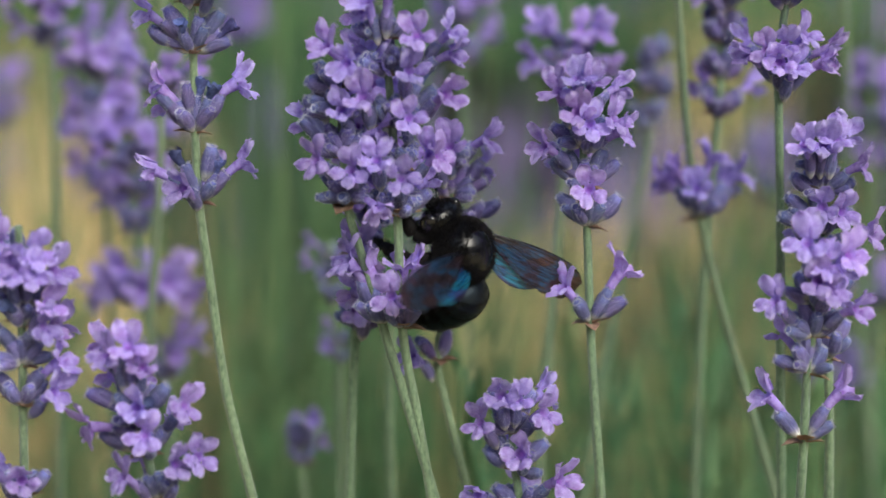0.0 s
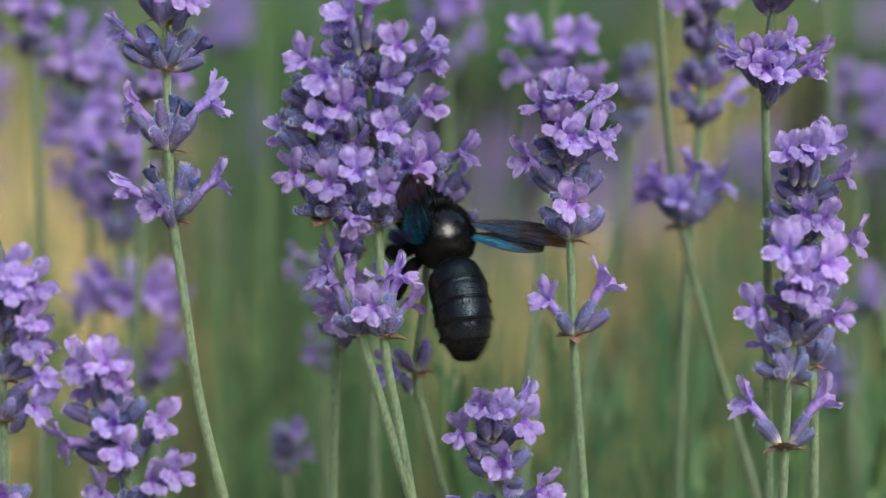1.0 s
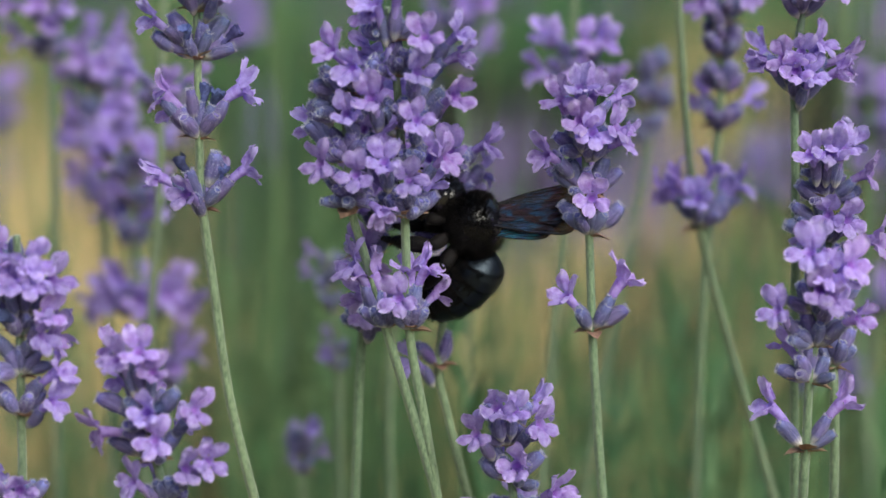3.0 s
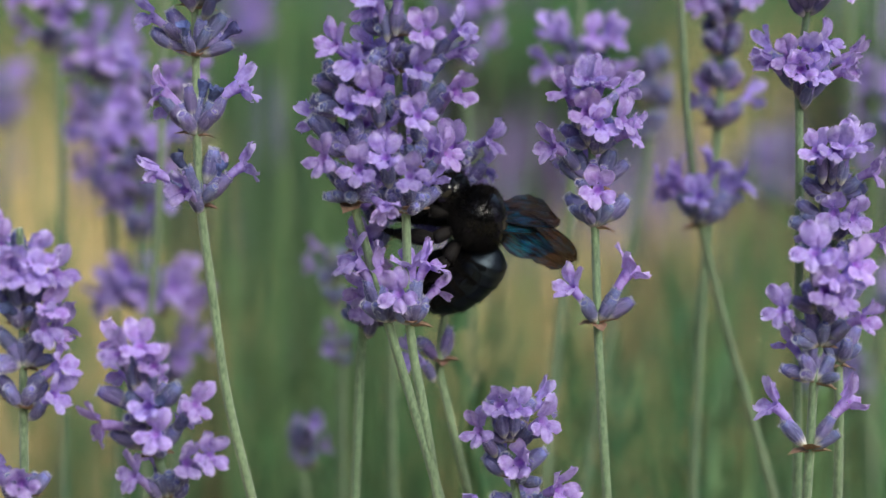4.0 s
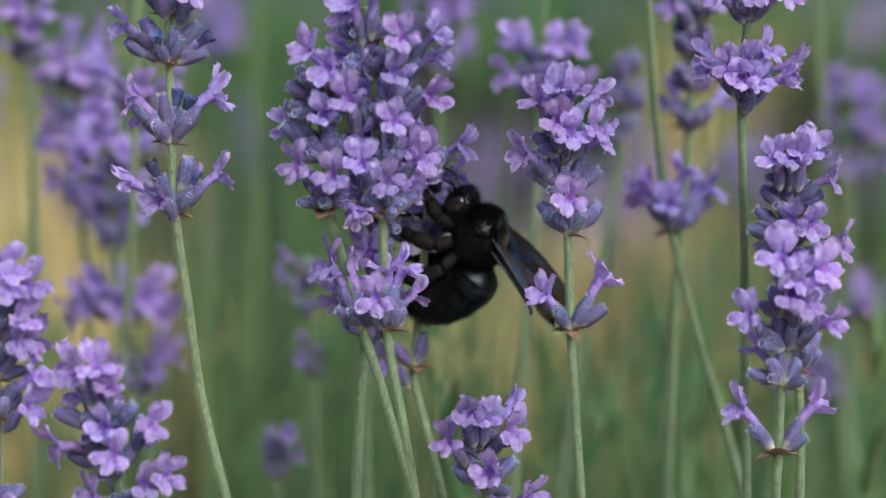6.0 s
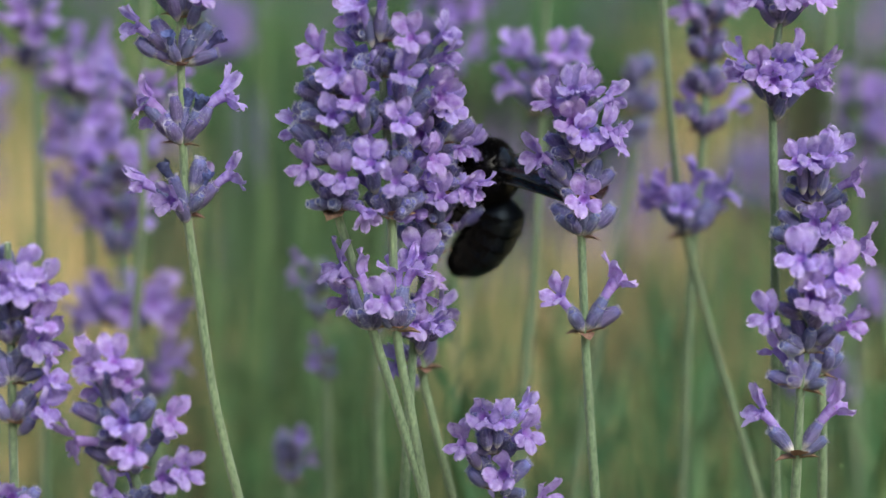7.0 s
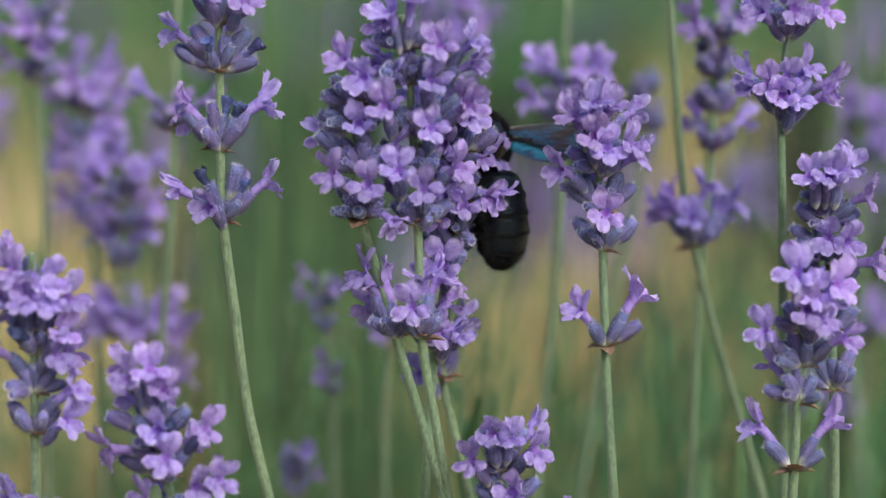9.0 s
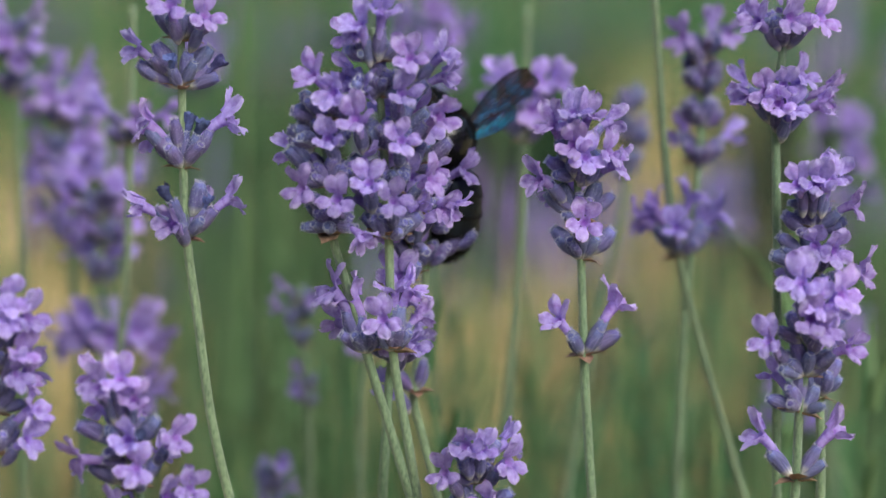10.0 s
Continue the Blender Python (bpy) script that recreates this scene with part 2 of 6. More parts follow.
def tube(shape, line, radius, k=8, slot=0, section=lambda a: 1.0, value=0.5):
    rows = []
    x = Vector((1, 0, 0))
    for i, p in enumerate(line):
        d = (line[min(i + 1, len(line) - 1)] - line[max(i - 1, 0)]).normalized()
        x = (x - d * x.dot(d)).normalized()
        y = d.cross(x)
        r = radius(i / (len(line) - 1))
        rows.append(ring(p, x, y, r, k, section))
    shape.grid(rows, [value] * len(rows), True, slot, True, True)
    return rows


# ---- lavender: calyx, corolla, bract ----
rng = random.Random(7)


def calyx_mesh(seed, kind):
    """A plump ribbed barrel with a small toothed mouth, closed over the bud in the young ones."""
    r, s = random.Random(seed), Shape()
    length, k = (4.7 if kind == "bud" else 4.9) * MM, 26
    width = r.uniform(0.84, 1.0)
    bend, crook = r.uniform(-0.45, 0.45) * MM, r.uniform(-0.3, 0.3) * MM
    outline = [(0.0, 0.30), (0.05, 0.46), (0.14, 0.70), (0.28, 0.93), (0.44, 1.06), (0.60, 1.09), (0.74, 1.02), (0.86, 0.86)]
    if kind == "bud":
        outline += [(0.93, 0.74), (0.98, 0.60), (1.0, 0.47), (0.985, 0.38), (1.02, 0.28), (1.035, 0.15), (1.04, 0.04)]
    else:
        outline += [(0.95, 0.80), (1.0, 0.78), (0.96, 0.62), (0.8, 0.5)]
    rows = []
    for t, w in outline:
        c = Vector((crook * t * t, bend * math.sin(t * 2.6), t * length))
        ribs = 0.085 * min(1.0, 3 * t) if t < 0.9 else 0.03
        rim = []
        for j in range(k):
            a = 2 * math.pi * j / k
            q = w * width * MM * (1 + ribs * math.cos(13 * a) + 0.05 * noise.noise((3 * math.cos(a), 3 * math.sin(a), 5 * t + seed)))
            tooth = (0.16 if kind == "bud" else 0.36) * MM * max(0, math.cos(5 * a)) * (1 if w > 0.55 and 0.94 <= t else 0)
            rim.append(c + Vector((q * math.cos(a), q * math.sin(a), tooth)))
        rows.append(rim)
    s.grid(rows, [min(1, t) for t, _ in outline], True, 0, True, True)
    for _ in range(420):
        t = r.uniform(0.02, 1.0) ** 0.5
        a = r.uniform(0, 2 * math.pi)
        w = np.interp(t, [o[0] for o in outline[:9]], [o[1] for o in outline[:9]]) * width * MM
        n = Vector((math.cos(a), math.sin(a), r.uniform(0.1, 0.9))).normalized()
        s.hair(Vector((w * math.cos(a) + crook * t * t, w * math.sin(a) + bend * math.sin(t * 2.6), t * length)), n * r.uniform(0.12, 0.34) * MM, 0.034 * MM, t, 1)
    mouth = 0.58 if kind == "bud" else 0.78
    for _ in range(150):
        a = r.uniform(0, 2 * math.pi)
        p = Vector((math.cos(a), math.sin(a), 0)) * mouth * width * MM + Vector((crook, bend * math.sin(2.6), 0.985 * length))
        s.hair(p, Vector((0.4 * math.cos(a) + r.uniform(-0.6, 0.6), 0.4 * math.sin(a) + r.uniform(-0.6, 0.6), 1)) * r.uniform(0.2, 0.5) * MM, 0.04 * MM, 1.0, 1)
    return s.mesh("calyx", CALYX, DOWN)


def lobe(s, r, start, angle, flare, length, width, tip_curl, waist):
    """One rounded, softly waved petal lobe standing on the rim of the tube; waist: its width where it leaves the rim."""
    out = Vector((math.cos(angle), math.sin(angle), 0))
    side = Vector((-math.sin(angle), math.cos(angle), 0))
    rows, vals = [], []
    p, turn = out * start, flare
    wob, steps, cols = r.uniform(0, 6.28), 11, 9
    notch, lean = r.uniform(0.0, 0.09), r.uniform(-0.22, 0.22)
    seat = Vector((r.uniform(0, 90), r.uniform(0, 90), r.uniform(0, 90)))
    for i in range(steps + 1):
        u = i / steps
        if u < 0.6:
            w = width * (waist + (1 - waist) * math.sin(math.pi / 2 * u / 0.6))
        else:
            w = width * max(0.16, math.sqrt(max(0, 1 - ((u - 0.6) / 0.405) ** 2)))
        d = (Vector((0, 0, 1)) * math.cos(turn) + out * math.sin(turn)).normalized()
        n = side.cross(d)
        row, val = [], []
        for j in range(cols):
            v = 2 * j / (cols - 1) - 1
            cup = (v * v) * 0.16 * width * (1 - 1.3 * u) - 0.08 * width * math.exp(-9 * v * v) * (1 - u)
            ruffle = 0.15 * math.sin(2.6 * v + wob + 2.2 * u) * width * u * u
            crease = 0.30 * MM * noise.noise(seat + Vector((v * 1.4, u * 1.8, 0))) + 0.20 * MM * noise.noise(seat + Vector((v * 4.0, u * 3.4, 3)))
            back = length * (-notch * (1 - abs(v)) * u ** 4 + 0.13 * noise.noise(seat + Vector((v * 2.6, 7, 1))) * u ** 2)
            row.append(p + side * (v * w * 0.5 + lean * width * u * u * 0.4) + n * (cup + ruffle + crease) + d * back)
            # the crease term paints fold shading into the colour: raised paler, hollows deeper
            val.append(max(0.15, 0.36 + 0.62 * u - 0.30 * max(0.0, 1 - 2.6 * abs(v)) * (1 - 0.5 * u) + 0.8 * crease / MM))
        rows.append(row)
        vals.append(val)
        p = p + d * (length / steps)
        turn += tip_curl / steps
    s.grid(rows, vals)


def corolla_mesh(seed, material):
    """A flared tube with an erect upper lip of two large round lobes and a spread lower lip of three small ones."""
    r, s = random.Random(seed), Shape()
    k, tube_len = 14, r.uniform(3.5, 4.5) * MM
    bend = radians(r.uniform(18, 42))
    rows, vals, c, turn = [], [], Vector((0, 0, -1.2 * MM)), 0.0
    for i in range(9):
        t = i / 8
        d = Vector((0, -math.sin(turn), math.cos(turn)))
        y = Vector((0, math.cos(turn), math.sin(turn)))
        rad = (0.62 + 0.26 * t + 0.20 * t ** 3) * MM
        rows.append(ring(c, Vector((1, 0, 0)), y, rad, k, lambda a: 1 + 0.06 * math.cos(5 * a + 1.57)))
        vals.append([0.34 + 0.20 * t + 0.05 * math.cos(5 * 6.283 * j / k) for j in range(k)])
        if i < 8:
            c = c + d * ((tube_len + 1.2 * MM) / 8)
            turn += bend / 8
    s.grid(rows, vals, True)
    s.grid([[c + (p - c) * q - d * e for p in rows[-1]] for q, e in ((1, 0), (0.72, 0.4 * MM), (0.3, 0.9 * MM))], [0.40, 0.22, 0.02], True, 0, False, True)
    start = len(s.v)
    spread = r.choice((0.62, 0.85, 1.0, 1.05, 1.12))
    fold = r.uniform(-10, 14)
    for a, fl, le, wi, cu, wa in ((62, 26 + fold, 4.3, 3.1, 42, 0.62), (118, 26 + fold, 4.3, 3.1, 42, 0.62), (270, 58, 3.1, 2.5, 46, 0.6), (207, 58, 3.1, 2.6, 40, 0.6), (333, 58, 3.1, 2.6, 40, 0.6)):
        lobe(s, r, 0.92 * MM, radians(a + r.uniform(-9, 9)), radians(fl + r.uniform(-16, 14)) * spread, le * MM * r.uniform(0.92, 1.08), wi * MM * r.uniform(0.92, 1.08), radians(cu + r.uniform(-22, 22)) * spread, wa)
    m = Matrix.Translation(c) @ Matrix.Rotation(bend, 4, "X")
    for i in range(start, len(s.v)):
        s.v[i] = tuple(m @ Vector(s.v[i]))
    return s.mesh("corolla", material)


def wither_mesh(seed):
    """A dried floret: a crumpled dark tube with a ragged, pinched mouth."""
    r, s = random.Random(seed), Shape()
    seat, k, rows = Vector((r.uniform(0, 50), r.uniform(0, 50), 0)), 14, []
    for i in range(9):
        t = i / 8
        c = Vector((0.5 * noise.noise(seat + Vector((t * 2, 0, 0))), 0.6 * noise.noise(seat + Vector((0, t * 2, 5))), -1.0 + 3.9 * t)) * MM
        w = (0.52 + 0.10 * t + 0.75 * max(0.0, t - 0.55))
        rows.append([c + Vector((math.cos(a), math.sin(a), 0)) * (w * MM * (1 + 0.75 * t * noise.noise(seat + Vector((2.2 * math.cos(a), 2.2 * math.sin(a), 3 * t))))) + Vector((0, 0, (0.9 * MM * noise.noise(seat + Vector((3 * math.cos(a), 3 * math.sin(a), 9)))) if i == 8 else 0)) for a in [6.2832 * j / k for j in range(k)]])
    s.grid(rows, None, True)
    s.grid([rows[-1], [p.lerp(rows[-1][(j + 7) % k], 0.3) - Vector((0, 0, 0.7 * MM)) for j, p in enumerate(rows[-1])]], None, True, 0, False, True)
    return s.mesh("withered_corolla", WITHERED)


def bract_mesh(seed):
    """A dry papery bract, broad at its foot, drawn out to a curled point."""
    r, s = random.Random(seed), Shape()
    rows, seat = [], Vector((r.uniform(0, 50), 0, 0))
    twist = r.uniform(-0.5, 0.5)
    for i in range(10):
        u = i / 9
        w = 1.75 * MM * (math.sin(math.pi * (0.28 + 0.72 * u)) ** 1.15 if u < 1 else 0.02)
        curl = (1.3 * u * u - 0.9 * u) * MM
        row = []
        for v in (-1, -0.6, -0.2, 0.2, 0.6, 1):
            q = Vector((v * w, -curl + 0.5 * MM * v * v * (1 - u) + 0.35 * MM * noise.noise(seat + Vector((v * 2, u * 3, 0))), 4.4 * MM * u))
            row.append(Matrix.Rotation(twist * u, 3, "Z") @ q)
        rows.append(row)
    s.grid(rows)
    s.grid([[p + Vector((0, 0.10 * MM, 0)) for p in row] for row in rows])
    return s.mesh("bract", BRACT)


CALYCES = [calyx_mesh(i, "open") for i in range(5)]
BUDS = [calyx_mesh(20 + i, "bud") for i in range(5)]
VIOLET_BUDS = []
for i in range(4):
    me = BUDS[i].copy()
    me.materials[0] = CALYX_VIOLET
    VIOLET_BUDS.append(me)
COROLLAS = [corolla_mesh(40 + i, PETAL) for i in range(14)]
DEEP_COROLLAS = [corolla_mesh(60 + i, PETAL_DEEP) for i in range(6)]
WITHERS = [wither_mesh(80 + i) for i in range(4)]
BRACTS = [bract_mesh(90 + i) for i in range(4)]


def flower_frame(p, d, spin=0.0):
    """Stand on p along d, with the upper lip upward."""
    d = d.normalized()
    up = Vector((0, 0, 1)) - d * d.z
    if up.length < 0.05:
        up = Vector((0, 1, 0))
    y = up.normalized()
    x = y.cross(d)
    return Matrix.Translation(p) @ Matrix((x, y, d)).transposed().to_4x4() @ Matrix.Rotation(spin, 4, "Z")


class Lavender:
    """A flowering stalk: an Empty at its foot with stem, calyces, corollas and bracts."""

    def __init__(self, label, y, stem, radius=0.58, deep=False, violet=False, seed=0, near=0.0, group="lavender stalks in flower"):
        self.pull = 1 - near * MM / FOCUS
        rng.seed(round(stem[0][0] * 100) + 1000 * seed)
        pts = [self.place(Vector((x * MM, y + dy * MM, 0.55 + z * MM))) for x, z, dy in stem]
        low, slope = pts[-1], (pts[-1] - pts[-2])
        slope = slope / max(1e-4, -slope.z)
        lean = max(-0.25, min(0.25, slope.x))
        foot = Vector((low.x + lean * low.z * 0.55, low.y + 0.02, 0.0))
        for q in (0.04, 0.10, 0.2, 0.35, 0.55, 0.8):
            pts.append(Vector((low.x + (foot.x - low.x) * (1 - (1 - q) ** 1.8), low.y + 0.02 * q, low.z * (1 - q))))
        pts.append(foot)
        self.foot, self.deep, self.violet, self.y = foot, deep, violet, y
        self.ob = tagged(new("lavender_stalk"), label, "lavender", group)
        self.ob.location = foot
        line = smooth_line([p - foot for p in pts], 8)
        s = Shape()
        r = radius * MM
        tube(s, line, lambda t: r * (0.92 + 0.5 * min(1, 1.6 * t)), 16, 0, lambda a: 1 + 0.13 * abs(math.cos(2 * a)) - 0.10 * max(0, math.cos(8 * a)))
        for i in range(len(line) - 50):
            for _ in range(60):
                p = line[i].lerp(line[i + 1], rng.random())
                a = rng.uniform(0, 6.283)
                n = Vector((math.cos(a), math.sin(a), rng.uniform(-0.3, 0.5)))
                s.hair(p + Vector((n.x, n.y, 0)) * r * 0.9, n.normalized() * rng.uniform(0.12, 0.30) * MM, 0.026 * MM, 0.5, 1)
        part("stem", s.mesh("stem", STEM, HAIR), self.ob)

    def place(self, p):
        """The point drawn towards the eye for a stalk that stands nearer than the bee."""
        return EYE + (p - EYE) * self.pull

    def flower(self, base, d, kind, size=1.0, calm=False):
        pick = rng.choice
        bud = kind == "b"
        me = pick(VIOLET_BUDS if self.violet and bud else BUDS if bud else CALYCES)
        m = flower_frame(base - self.foot, d, rng.uniform(-0.25, 0.25)) @ Matrix.Scale(size * rng.uniform(0.92, 1.08), 4)
        cal = part("calyx", me, self.ob, m)
        if kind == "o":
            tilt = pose(0, 0, 4.4 * MM, rng.uniform(-12, 10), rng.uniform(-12, 12), rng.uniform(-16, 16))
            grow = rng.uniform(0.72, 0.92)
            if calm:
                tilt, grow = pose(0, 0, 4.4 * MM, rng.uniform(-9, 4), rng.uniform(-8, 8), rng.uniform(-24, 24)), rng.uniform(0.80, 0.93)
            part("corolla", pick(DEEP_COROLLAS if self.deep else COROLLAS), cal, tilt @ Matrix.Scale(grow, 4))
        elif kind == "d":
            part("withered_corolla", pick(WITHERS), cal, pose(0, 0, 4.5 * MM, rng.uniform(-15, 15), rng.uniform(-15, 15), rng.uniform(0, 360)))

    def whorl(self, x, z, tips, fill=3, bracts=2, dy=0.0, size=1.0, nest=2):
        """Flowers round the stem at (x, z): each tip is where the flower's mouth or the bud's end stands, in mm from the node."""
        c = self.place(Vector((x * MM, self.y + dy * MM, 0.55 + z * MM)))
        for kind, tx, tz in tips:
            far = math.hypot(tx, tz)
            reach = (10.2 if kind == "o" else 8.2 if kind == "d" else 4.9) * size
            depth = -math.sqrt(max(0.0, reach * reach - far * far))
            if far < 1.6:
                depth *= 0.9
            grow = min(1.15, max(1.0, far / reach)) * size
            d = Vector((tx, depth * 0.85, tz - 0.3 * depth)).normalized()
            if kind == "o" and far < 9.5 and fill:
                rise = radians(rng.uniform(44, 60))
                out = max(-0.93, min(0.93, tx / 6.2))
                d = Vector((out * math.cos(rise), -math.sqrt(1 - out * out) * math.cos(rise), math.sin(rise)))
                mouth = c + Vector((tx, -5.4 * math.sqrt(1 - out * out), tz - 1.9)) * MM
                self.flower(mouth - d * 7.9 * MM * size, d, kind, size, True)
                continue
            node = c + Vector((d.x, d.y, max(-0.2, d.z * 0.3))) * 0.7 * MM * size + Vector((0, 0, 0.3 * MM))
            base = node + d * max(0.0, far - reach * 1.1) * 0.85 * MM
            if (base - node).length > 0.3 * MM:
                self.pedicel(node, base + d * 0.3 * MM)
            self.flower(base, d, kind, grow, fill == 0)
        for j in range(nest if fill else 0):
            a = math.pi * rng.uniform(1.02, 1.98)
            d = Vector((math.cos(a), math.sin(a) * 0.8, rng.uniform(0.05, 1.2))).normalized()
            self.flower(c + Vector((d.x, d.y, rng.uniform(0.0, 1.6))) * 1.0 * MM * size, d, "o" if nest > 3 and j == 0 and rng.random() < 0.35 else "b", size * rng.uniform(0.75, 0.95))
        for i in range(fill):
            a = math.pi * (0.12 + 0.76 * (i + rng.uniform(0.2, 0.8)) / fill)
            d = Vector((math.cos(a) * 0.75, math.sin(a) * 0.75, rng.uniform(0.5, 1.0))).normalized()
            self.flower(c + Vector((d.x, d.y, 0.2)) * 0.9 * MM * size, d, rng.choice("bbo"), size)
        self.leaf(c, bracts, size)

    def bloom(self, *florets):
        """Open florets of a dense head: mm right and up of the mouth, how far it turns to the side (-1 to 1), how steeply its tube rises."""
        for x, z, out, rise in florets:
            front = math.sqrt(1 - out * out)
            q = radians(rise)
            d = Vector((out * math.cos(q), -front * math.cos(q), math.sin(q)))
            away = self.y / MM - 1.2 - 4.6 * front
            mouth = self.place(Vector((x * (1 + away / 391), away, 550 + z - 0.2126 * away)) * MM)
            self.flower(mouth - d * 7.4 * MM, d, "o", 1.0, True)

    def pedicel(self, a, b):
        s = Shape()
        tube(s, [(a - self.foot).lerp(b - self.foot, q / 3) for q in range(4)], lambda t: (0.3 + 0.12 * t) * MM, 8)
        part("pedicel", s.mesh("pedicel", CALYX), self.ob)

    def leaf(self, c, bracts, size=1.0):
        for i in range(bracts):
            a = (math.pi * i / max(1, bracts - 1) if bracts > 1 else 0.4) + rng.uniform(-0.3, 0.3)
            d = Vector((math.cos(a), -abs(math.sin(a)) * 0.6 - 0.2, rng.uniform(-0.15, 0.75)))
            part("bract", rng.choice(BRACTS), self.ob, flower_frame(c - self.foot + d * 0.4 * MM, d, 0.0) @ Matrix.Scale(size * rng.uniform(0.5, 0.8), 4))

    def crown(self, x, z, opened, buds, size=1.0, rise=1.0, dy=0.0, bracts=2):
        """A whorl with no flower singled out."""
        c = self.place(Vector((x * MM, self.y + dy * MM, 0.55 + z * MM)))
        n = opened + buds
        kinds = ["o"] * opened + ["b"] * buds
        rng.shuffle(kinds)
        for i, kind in enumerate(kinds):
            a = 2 * math.pi * (i + rng.uniform(-0.3, 0.3)) / n
            d = Vector((math.cos(a), math.sin(a), rise + rng.uniform(-0.3, 0.6))).normalized()
            self.flower(c + Vector((d.x, d.y, rng.uniform(-0.5, 3.0))) * 0.9 * MM * size, d, kind, size)
        self.leaf(c, bracts, size)

    def sway(self, rows):
        """Key the stalk leaning from its foot: seconds, mm to the right, mm up, mm away at flower height."""
        reach = 0.55
        keyed = []
        for t, dx, dz, dy in rows:
            m = Matrix.Translation(self.foot + Vector((0, 0, dz * MM))) @ Euler((-math.atan2(dy * MM, reach), math.atan2(dx * MM, reach), 0)).to_matrix().to_4x4()
            keyed.append((t, m))
        walk(self.ob, keyed)


# ---- the lavender stalks: places in mm from the middle of the plane of focus ----
stalk_a = Lavender('tall lavender stalk with spaced whorls, mostly buds and a few florets', 0.0000, [(-38.9, 47.6, 0.0), (-39.1, 38.7, 0.0), (-39.1, 31.1, 0.0), (-39.1, 18.6, 0.0), (-38.7, 7.4, 0.0), (-37.2, -5.4, 0.0), (-35.0, -23.2, 0.0), (-31.0, -41.4, 0.0)])
stalk_a.whorl(-39.1, 38.7, [('o', -6.9, 1.8), ('b', -3.5, 4.1), ('b', -1.8, 2.8), ('b', 0.4, 3.7), ('b', 3.1, 3.7), ('b', 4.8, 2.8), ('o', 4.0, 7.2), ('o', -1.2, 8.1)], nest=0, fill=2)
stalk_a.whorl(-39.1, 31.1, [('b', -6.7, 4.4), ('b', -4.5, 2.8), ('d', -2.0, 5.4), ('b', -3.8, 6.7), ('d', 6.4, 5.1), ('b', 4.5, 6.1), ('b', 2.1, 4.0), ('b', 0.8, 5.9), ('b', 5.2, 1.7)], bracts=3, nest=0, fill=2)
stalk_a.whorl(-39.1, 18.6, [('o', -5.2, 9.8), ('o', 6.5, 10.7), ('b', -6.0, 6.9), ('b', -3.4, 5.1), ('b', -2.0, 2.6), ('b', 0.2, 5.3), ('b', 2.8, 3.3), ('d', 0.8, 8.7), ('b', -1.2, 7.6), ('d', 3.3, 7.8)], nest=0, fill=2)
stalk_a.whorl(-38.7, 7.4, [('o', -7.9, 7.1), ('o', -1.3, 6.2), ('o', 7.7, 8.4), ('d', -3.6, 8.9), ('d', 3.7, 7.6), ('b', -4.6, 4.4), ('b', 2.6, 2.7), ('b', -0.5, 4.9), ('b', 2.0, 8.9)], bracts=3, nest=0, fill=2)
stalk_b = Lavender('lavender stalk with a dense head of open lilac florets', -0.0060, [(-16.2, 30.8, 0.0), (-15.9, 23.7, 0.0), (-15.5, 16.2, 0.0), (-15.0, 8.4, 0.0), (-12.8, 0.5, 0.0), (-9.6, -10.9, 0.0), (-5.9, -23.4, 0.0), (-1.3, -39.5, 0.0)], deep=False)
stalk_b.whorl(-9.6, -10.9, [('b', -3.8, 2.9), ('b', -1.9, 2.5), ('b', -0.7, 3.2), ('o', -1.2, 11.2), ('o', -5.1, 12.3), ('b', 1.3, 2.7)], nest=0, fill=2)
stalk_b.whorl(-15.0, 8.4, [('b', -2.3, 2.9), ('b', 2.0, 2.9)], bracts=3, nest=8)
stalk_b.whorl(-15.5, 15.7, [('b', -5.5, 6.7), ('b', -6.1, 8.4), ('b', -4.9, 4.0), ('b', -4.2, 2.1), ('b', -6.3, 5.8), ('b', -5.2, 9.8), ('b', -2.9, 4.9), ('b', -1.6, 2.8), ('b', 1.6, 3.7), ('b', 2.8, 1.3)], nest=8)
stalk_b.whorl(-15.9, 22.4, [('b', -4.1, 5.7), ('b', -3.6, 3.8), ('b', -5.1, 2.4), ('b', -1.5, 4.0), ('b', 0.6, 3.1)], nest=8)
stalk_b.whorl(-16.1, 26.4, [('b', 3.5, 2.6), ('b', -2.2, 1.8), ('b', -4.4, 0.9), ('b', -3.3, 3.1)], bracts=1, nest=8)
stalk_b.bloom((-17.5, 31.9, -0.8, 55), (-14.4, 29.7, -0.3, 55), (-16.4, 22.5, -0.4, 50), (-19.4, 13.9, -0.5, 40), (-14.0, 12.2, -0.1, 45))
stalk_c = Lavender('lavender stalk with the largest dense head of lilac florets', -0.0060, [(-9.7, 39.5, 0.0), (-8.8, 33.4, 0.0), (-8.2, 25.5, 0.0), (-7.6, 16.6, 0.0), (-7.1, 6.8, 0.0), (-6.4, -11.6, 0.0), (-4.0, -26.2, 0.0), (-1.1, -44.1, 0.0)])
stalk_c.whorl(-6.4, -11.6, [('o', -1.1, 8.9), ('o', 2.3, 12.9), ('b', -1.1, 2.7), ('b', 0.9, 3.4), ('b', 2.7, 2.9), ('o', 0.3, 12.0), ('b', -2.4, 2.9)], bracts=3, nest=0, fill=2)
stalk_c.whorl(-7.1, 6.6, [('b', -3.9, 3.3), ('b', 2.5, 1.8), ('b', 4.7, 3.3), ('b', -1.2, 2.9), ('b', -2.4, 4.7)], bracts=3, nest=8)
